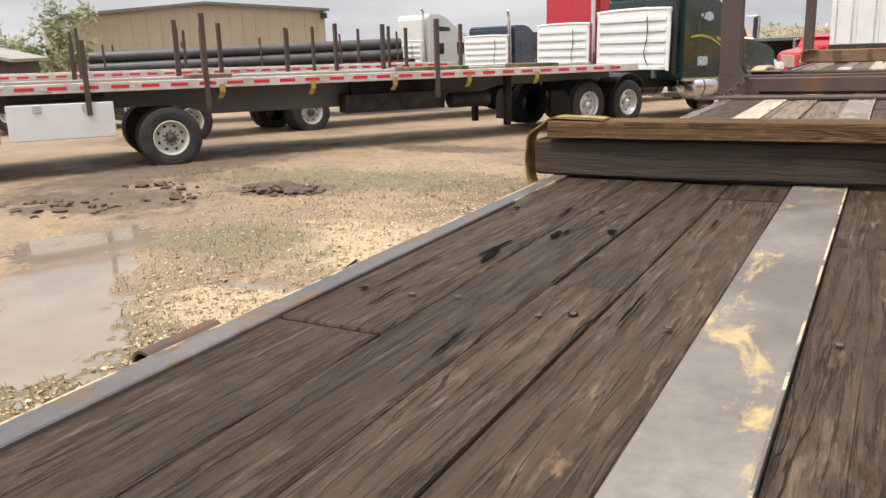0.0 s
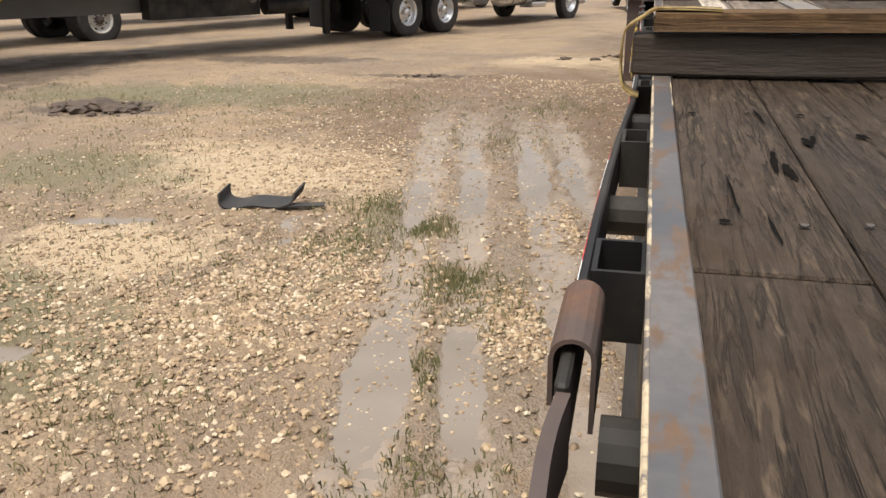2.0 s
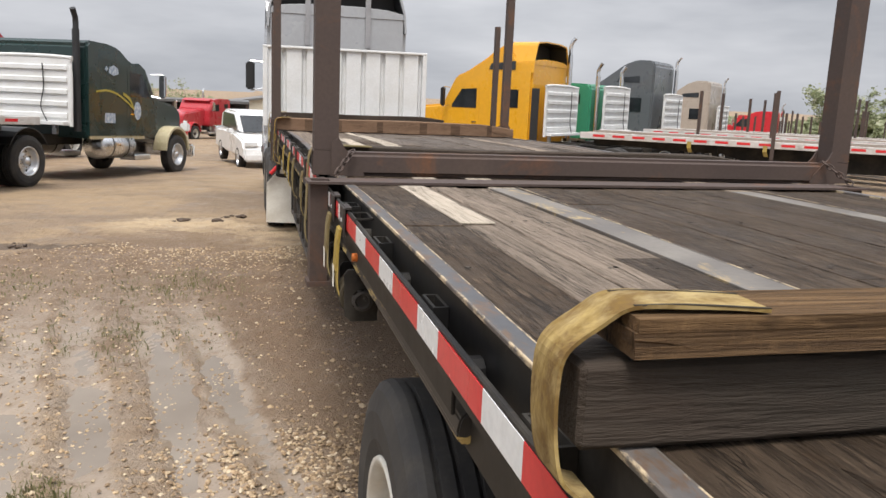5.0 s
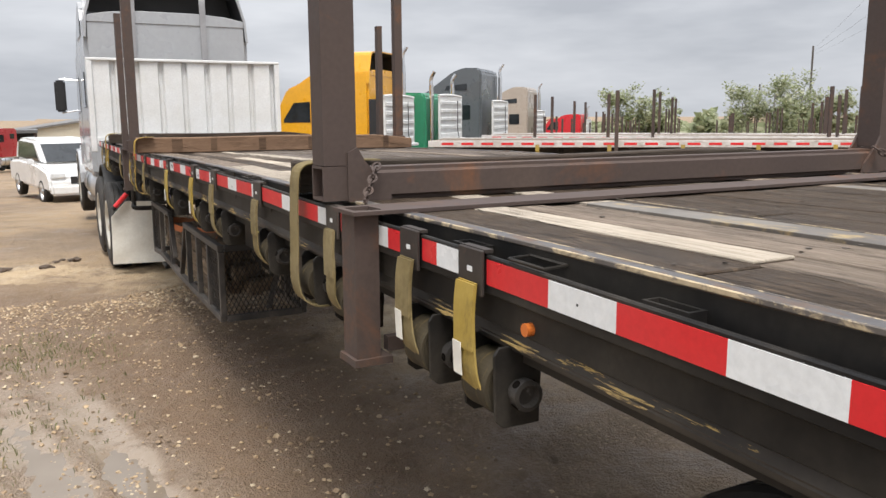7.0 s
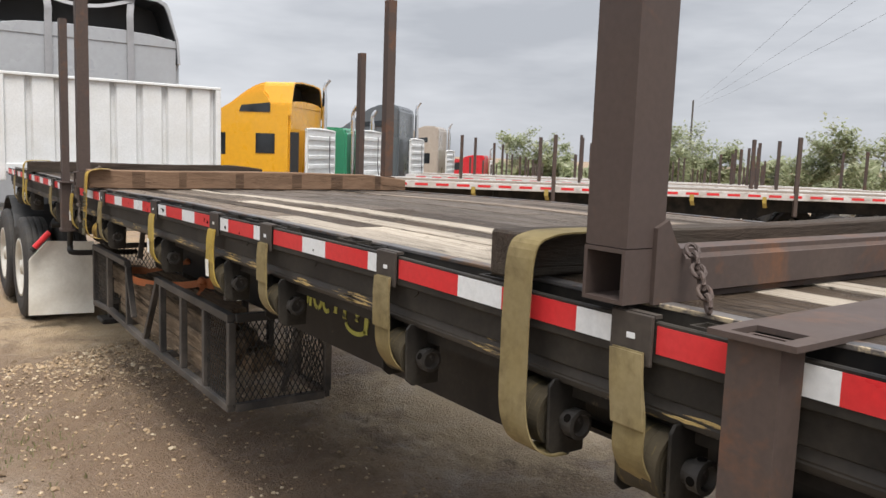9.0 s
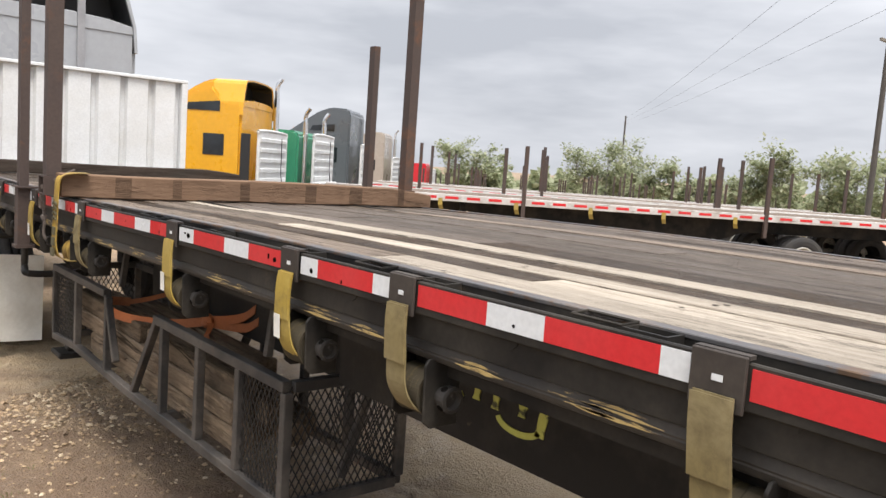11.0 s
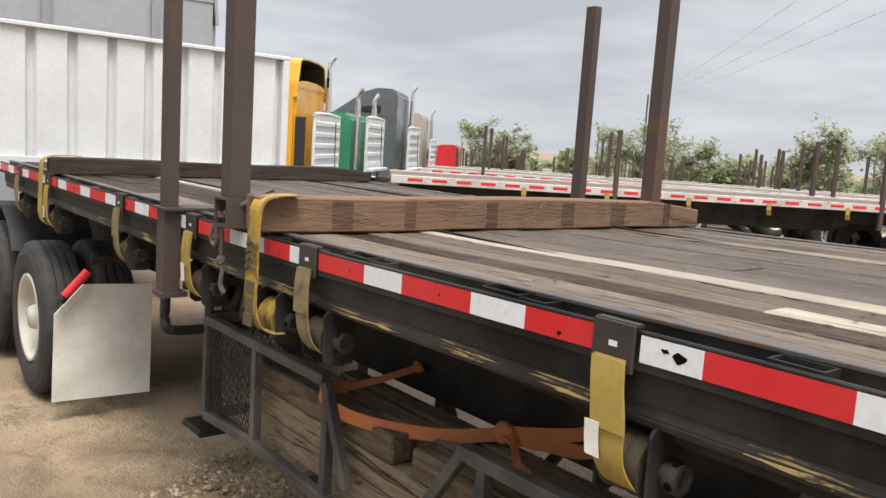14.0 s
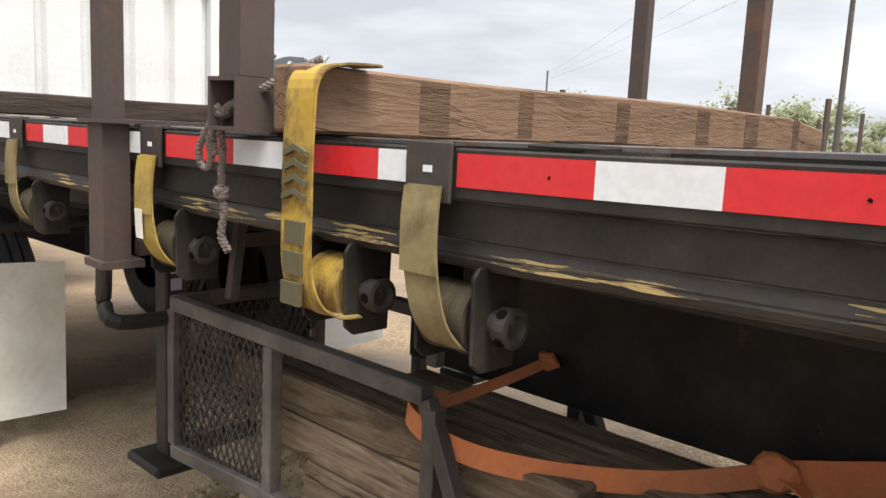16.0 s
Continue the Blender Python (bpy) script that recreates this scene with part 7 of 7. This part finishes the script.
for y, w in ((12.2, 0.9), (5.4, 0.7), (9.8, 1.3)):
    th = thing("loose_plank", "short loose timber on the silver flatbed", "timber", "loose planks", NB @ Matrix.Translation((0.6, y, 1.431)))
    part("beam", boxed(-0.3, 0.4, -w / 2, w / 2, 0, 0.09, 0.008), M_oldbeam, th)
bm = bmesh.new()
for k in range(7):
    box(bm, -0.536, -0.5305, 11.0 + 0.16 * k, 11.11 + 0.16 * k, 1.02, 1.10)
ftl = [o for o in scene.objects if o.name.startswith("parked_flatbed")][0]
part("painted_bars", bm, M_white, ftl, "white painted lettering bars")


# ---- trees, poles and wires ----
# leaf and bark colours are lightened to paint in distance haze
m, nt, b, vec = bare("spring_leaves")
isl = nt.nodes.new("ShaderNodeNewGeometry").outputs["Random Per Island"]
nt.links.new(ramp_of(nt, isl, [(0.0, (0.19, 0.215, 0.11)), (0.6, (0.29, 0.32, 0.175)), (1.0, (0.45, 0.45, 0.32))]), b.inputs["Base Color"])
b.inputs["Roughness"].default_value = 0.6
tr = nt.nodes.new("ShaderNodeBsdfTranslucent")
mx = nt.nodes.new("ShaderNodeMixShader")
mx.inputs["Fac"].default_value = 0.45
nt.links.new(b.inputs["Base Color"].links[0].from_socket, tr.inputs["Color"])
nt.links.new(b.outputs["BSDF"], mx.inputs[1])
nt.links.new(tr.outputs["BSDF"], mx.inputs[2])
nt.links.new(mx.outputs["Shader"], nt.nodes["Material Output"].inputs["Surface"])
M_leaf = m
M_bark = surface("grey_bark", (0.24, 0.215, 0.18), rough=0.85, big=3, fine=25, bump=0.5)


def tree(x, y, h, spread, seed, leaves=1500, label="young tree in fresh spring leaf", size=0.16, low=0.25):
    z0 = float(ground_height(x, y))
    th = thing("tree", label, "tree", "trees", pose(x, y, z0))
    rng = np.random.default_rng(seed)
    bm = bmesh.new()
    pipe_pts = [(0, 0, -0.2)]
    p = Vector((0, 0, 0))
    tips = []
    for k in range(5):
        p = p + Vector((rng.normal(0, 0.06 * h / 5), rng.normal(0, 0.06 * h / 5), h * 0.16))
        pipe_pts.append(tuple(p))
    for a, c_, r0, r1 in zip(pipe_pts, pipe_pts[1:], (0.1, 0.085, 0.07, 0.055, 0.04), (0.085, 0.07, 0.055, 0.04, 0.02)):
        rod(bm, a, c_, r0 * h / 6, 7, r1 * h / 6)
    for k in range(16):
        i = rng.integers(1, len(pipe_pts) - 1)
        o = Vector(pipe_pts[i]).lerp(Vector(pipe_pts[i + 1]), rng.random())
        if o.z < h * low * 0.6:
            continue
        a = rng.uniform(0, 6.28)
        d = Vector((math.cos(a) * spread * rng.uniform(0.35, 0.8), math.sin(a) * spread * rng.uniform(0.35, 0.8), h * rng.uniform(0.06, 0.34)))
        rod(bm, o, o + d * 0.6, 0.022 * h / 6, 5, 0.014 * h / 6)
        rod(bm, o + d * 0.6, o + d, 0.014 * h / 6, 5, 0.005 * h / 6)
        tips += [o + d * f for f in (0.5, 0.7, 0.85, 1.0)]
    tips.append(Vector(pipe_pts[-1]))
    part("trunk", bm, M_bark, th)
    T = np.array([tuple(t) for t in tips])
    c_ = T[rng.integers(0, len(T), leaves)] + rng.normal(0, 1, (leaves, 3)) * np.array([spread * 0.13, spread * 0.13, h * 0.045])
    ang, tilt = rng.uniform(0, 6.28, leaves), rng.uniform(-0.9, 0.9, leaves)
    s = size * np.exp(rng.normal(0, 0.35, leaves))
    u = np.stack([np.cos(ang) * s, np.sin(ang) * s, tilt * s], -1)
    w = np.stack([-np.sin(ang) * s * 0.5, np.cos(ang) * s * 0.5, rng.uniform(-0.5, 0.5, leaves) * s], -1)
    V = np.stack([c_ - u, c_ + w, c_ + u, c_ - w], 1).reshape(-1, 3)
    F = np.arange(leaves * 4).reshape(-1, 4)
    me = bpy.data.meshes.new("crown")
    me.from_pydata(V.tolist(), [], F.tolist())
    me.materials.append(M_leaf)
    ob = new("crown", me)
    ob.parent = th
    ob["kind"] = "stuff"
    return th


def polar(az, d, eye=(-1.2, 6.5)):
    return eye[0] + d * math.sin(radians(az)), eye[1] + d * math.cos(radians(az))


rng0 = random.Random(77)
for az, d, h, sp in ((50.5, 62, 5.2, 2.6), (52.5, 60, 5.6, 2.4), (54.2, 63, 5.4, 2.6), (56.2, 60, 4.2, 2.2), (62.2, 50, 4.6, 2.2), (64.4, 49, 5.0, 2.3), (66.6, 47, 5.2, 2.5), (69.0, 46, 4.8, 2.4), (72.0, 44, 4.6, 2.3), (75.5, 42, 5.0, 2.2), (79, 44, 5.2, 2.5), (59.0, 70, 3.6, 2.6), (41.5, 95, 6.2, 3.2), (43.2, 92, 5.4, 3.0), (44.4, 96, 4.6, 3.0)):
    tree(*polar(az, d), h * 1.0, sp, rng0.randrange(9999), 3000 if d < 70 else 1800, "young tree with pale blossom and fresh leaves" if 60 < az < 70 else "young tree in fresh spring leaf", 0.095 if d < 70 else 0.15)
for az, d, h, sp in ((-53.4, 50, 5.6, 1.9), (-55.5, 58, 4.2, 2.6), (-58, 56, 4.4, 2.6), (-62, 55, 4.8, 2.6), (-6.4, 110, 5.2, 4.0), (-4.6, 112, 5.4, 4.0), (2.6, 60, 2.6, 1.6)):
    tree(*polar(az, d, (0.5, 0.5)), h, sp, rng0.randrange(9999), 1300, "bare-branched tree with few leaves" if az < -50 else "distant tree in full leaf", 0.12)


def thicket(name, az0, az1, d, h, n, seed, eye=(-1.2, 6.5)):
    """A far belt of brush: thousands of leaves over uneven clumps."""
    rng = np.random.default_rng(seed)
    az = rng.uniform(az0, az1, n)
    dd = d * rng.uniform(0.95, 1.12, n)
    top = h * (0.55 + 0.45 * np.sin(az * 1.9 + seed) * np.sin(az * 0.7 + 1.3 * seed) + 0.18 * np.sin(az * 7.1))
    z = rng.random(n) ** 0.8 * np.clip(top, 0.35 * h, None)
    x, y = eye[0] + dd * np.sin(np.radians(az)), eye[1] + dd * np.cos(np.radians(az))
    z = z + ground_height(x, y)
    s = 0.2 * d / 60 * np.exp(rng.normal(0, 0.4, n))
    ang = rng.uniform(0, 6.28, n)
    c_ = np.stack([x, y, z], -1)
    u = np.stack([np.cos(ang) * s, np.sin(ang) * s, rng.uniform(-0.8, 0.8, n) * s], -1)
    w = np.stack([-np.sin(ang) * s * 0.6, np.cos(ang) * s * 0.6, rng.uniform(-0.6, 0.6, n) * s], -1)
    V = np.stack([c_ - u, c_ + w, c_ + u, c_ - w], 1).reshape(-1, 3)
    me = bpy.data.meshes.new(name)
    me.from_pydata(V.tolist(), [], np.arange(n * 4).reshape(-1, 4).tolist())
    me.materials.append(M_leaf)
    return tagged(new(name, me), "far belt of green brush and low trees", "brush", kind="stuff")


thicket("brush_belt", 45, 92, 74, 3.6, 52000, 5)
thicket("brush_belt", 40, 80, 96, 3.2, 26000, 6)
thicket("brush_belt", 20, 46, 120, 2.6, 6000, 8)
thicket("brush_belt", -12, 6, 125, 3.4, 5000, 9)
thicket("brush_belt", -80, -52, 62, 3.4, 7000, 11, (0.5, 0.5))
thicket("brush_belt", -50, -12, 110, 3.0, 7000, 13, (0.5, 0.5))


M_pole = surface("dark_weathered_pole", (0.09, 0.08, 0.07), rough=0.85, big=2, fine=25)


def utility_pole(az, d, h, arms=True, lean=0.0, r=0.13):
    x, y = polar(az, d)
    z0 = float(ground_height(x, y))
    th = thing("utility_pole", "thin weathered wooden utility pole", "utility pole", "utility poles", pose(x, y, z0, 0, lean, 0))
    part("pole", rodded((0, 0, -0.3), (0, 0, h), r, 10, 0.75 * r), M_pole, th)
    if arms:
        part("crossarm", boxed(-0.9, 0.9, -0.06, 0.06, h - 0.5, h - 0.38), M_bark, th)
    return th


utility_pole(53.0, 150, 14.4, False, r=0.2)
utility_pole(49.9, 150, 8.2, False, r=0.17)
utility_pole(69.8, 41, 10.4, r=0.15)
utility_pole(80.0, 40, 10.2)
x1, y1 = 20.0, 11.0
x0, y0 = polar(53.0, 150)
for k, dz in enumerate((0.0, 0.5, 1.0)):
    th = thing("power_line", "thin overhead power line sagging between poles", "power line", "power lines")
    bm = bmesh.new()
    pts = []
    for q in range(15):
        t = q / 14
        pts.append((x0 + (x1 - x0) * t + 1.6 * k * t, y0 + (y1 - y0) * t - 1.6 * k * t, 12.6 - 1.4 * t - dz - 1.2 * 4 * t * (1 - t) * 0.5))
    pipe(bm, pts, 0.008, 5)
    part("wire", bm, M_grille, th)
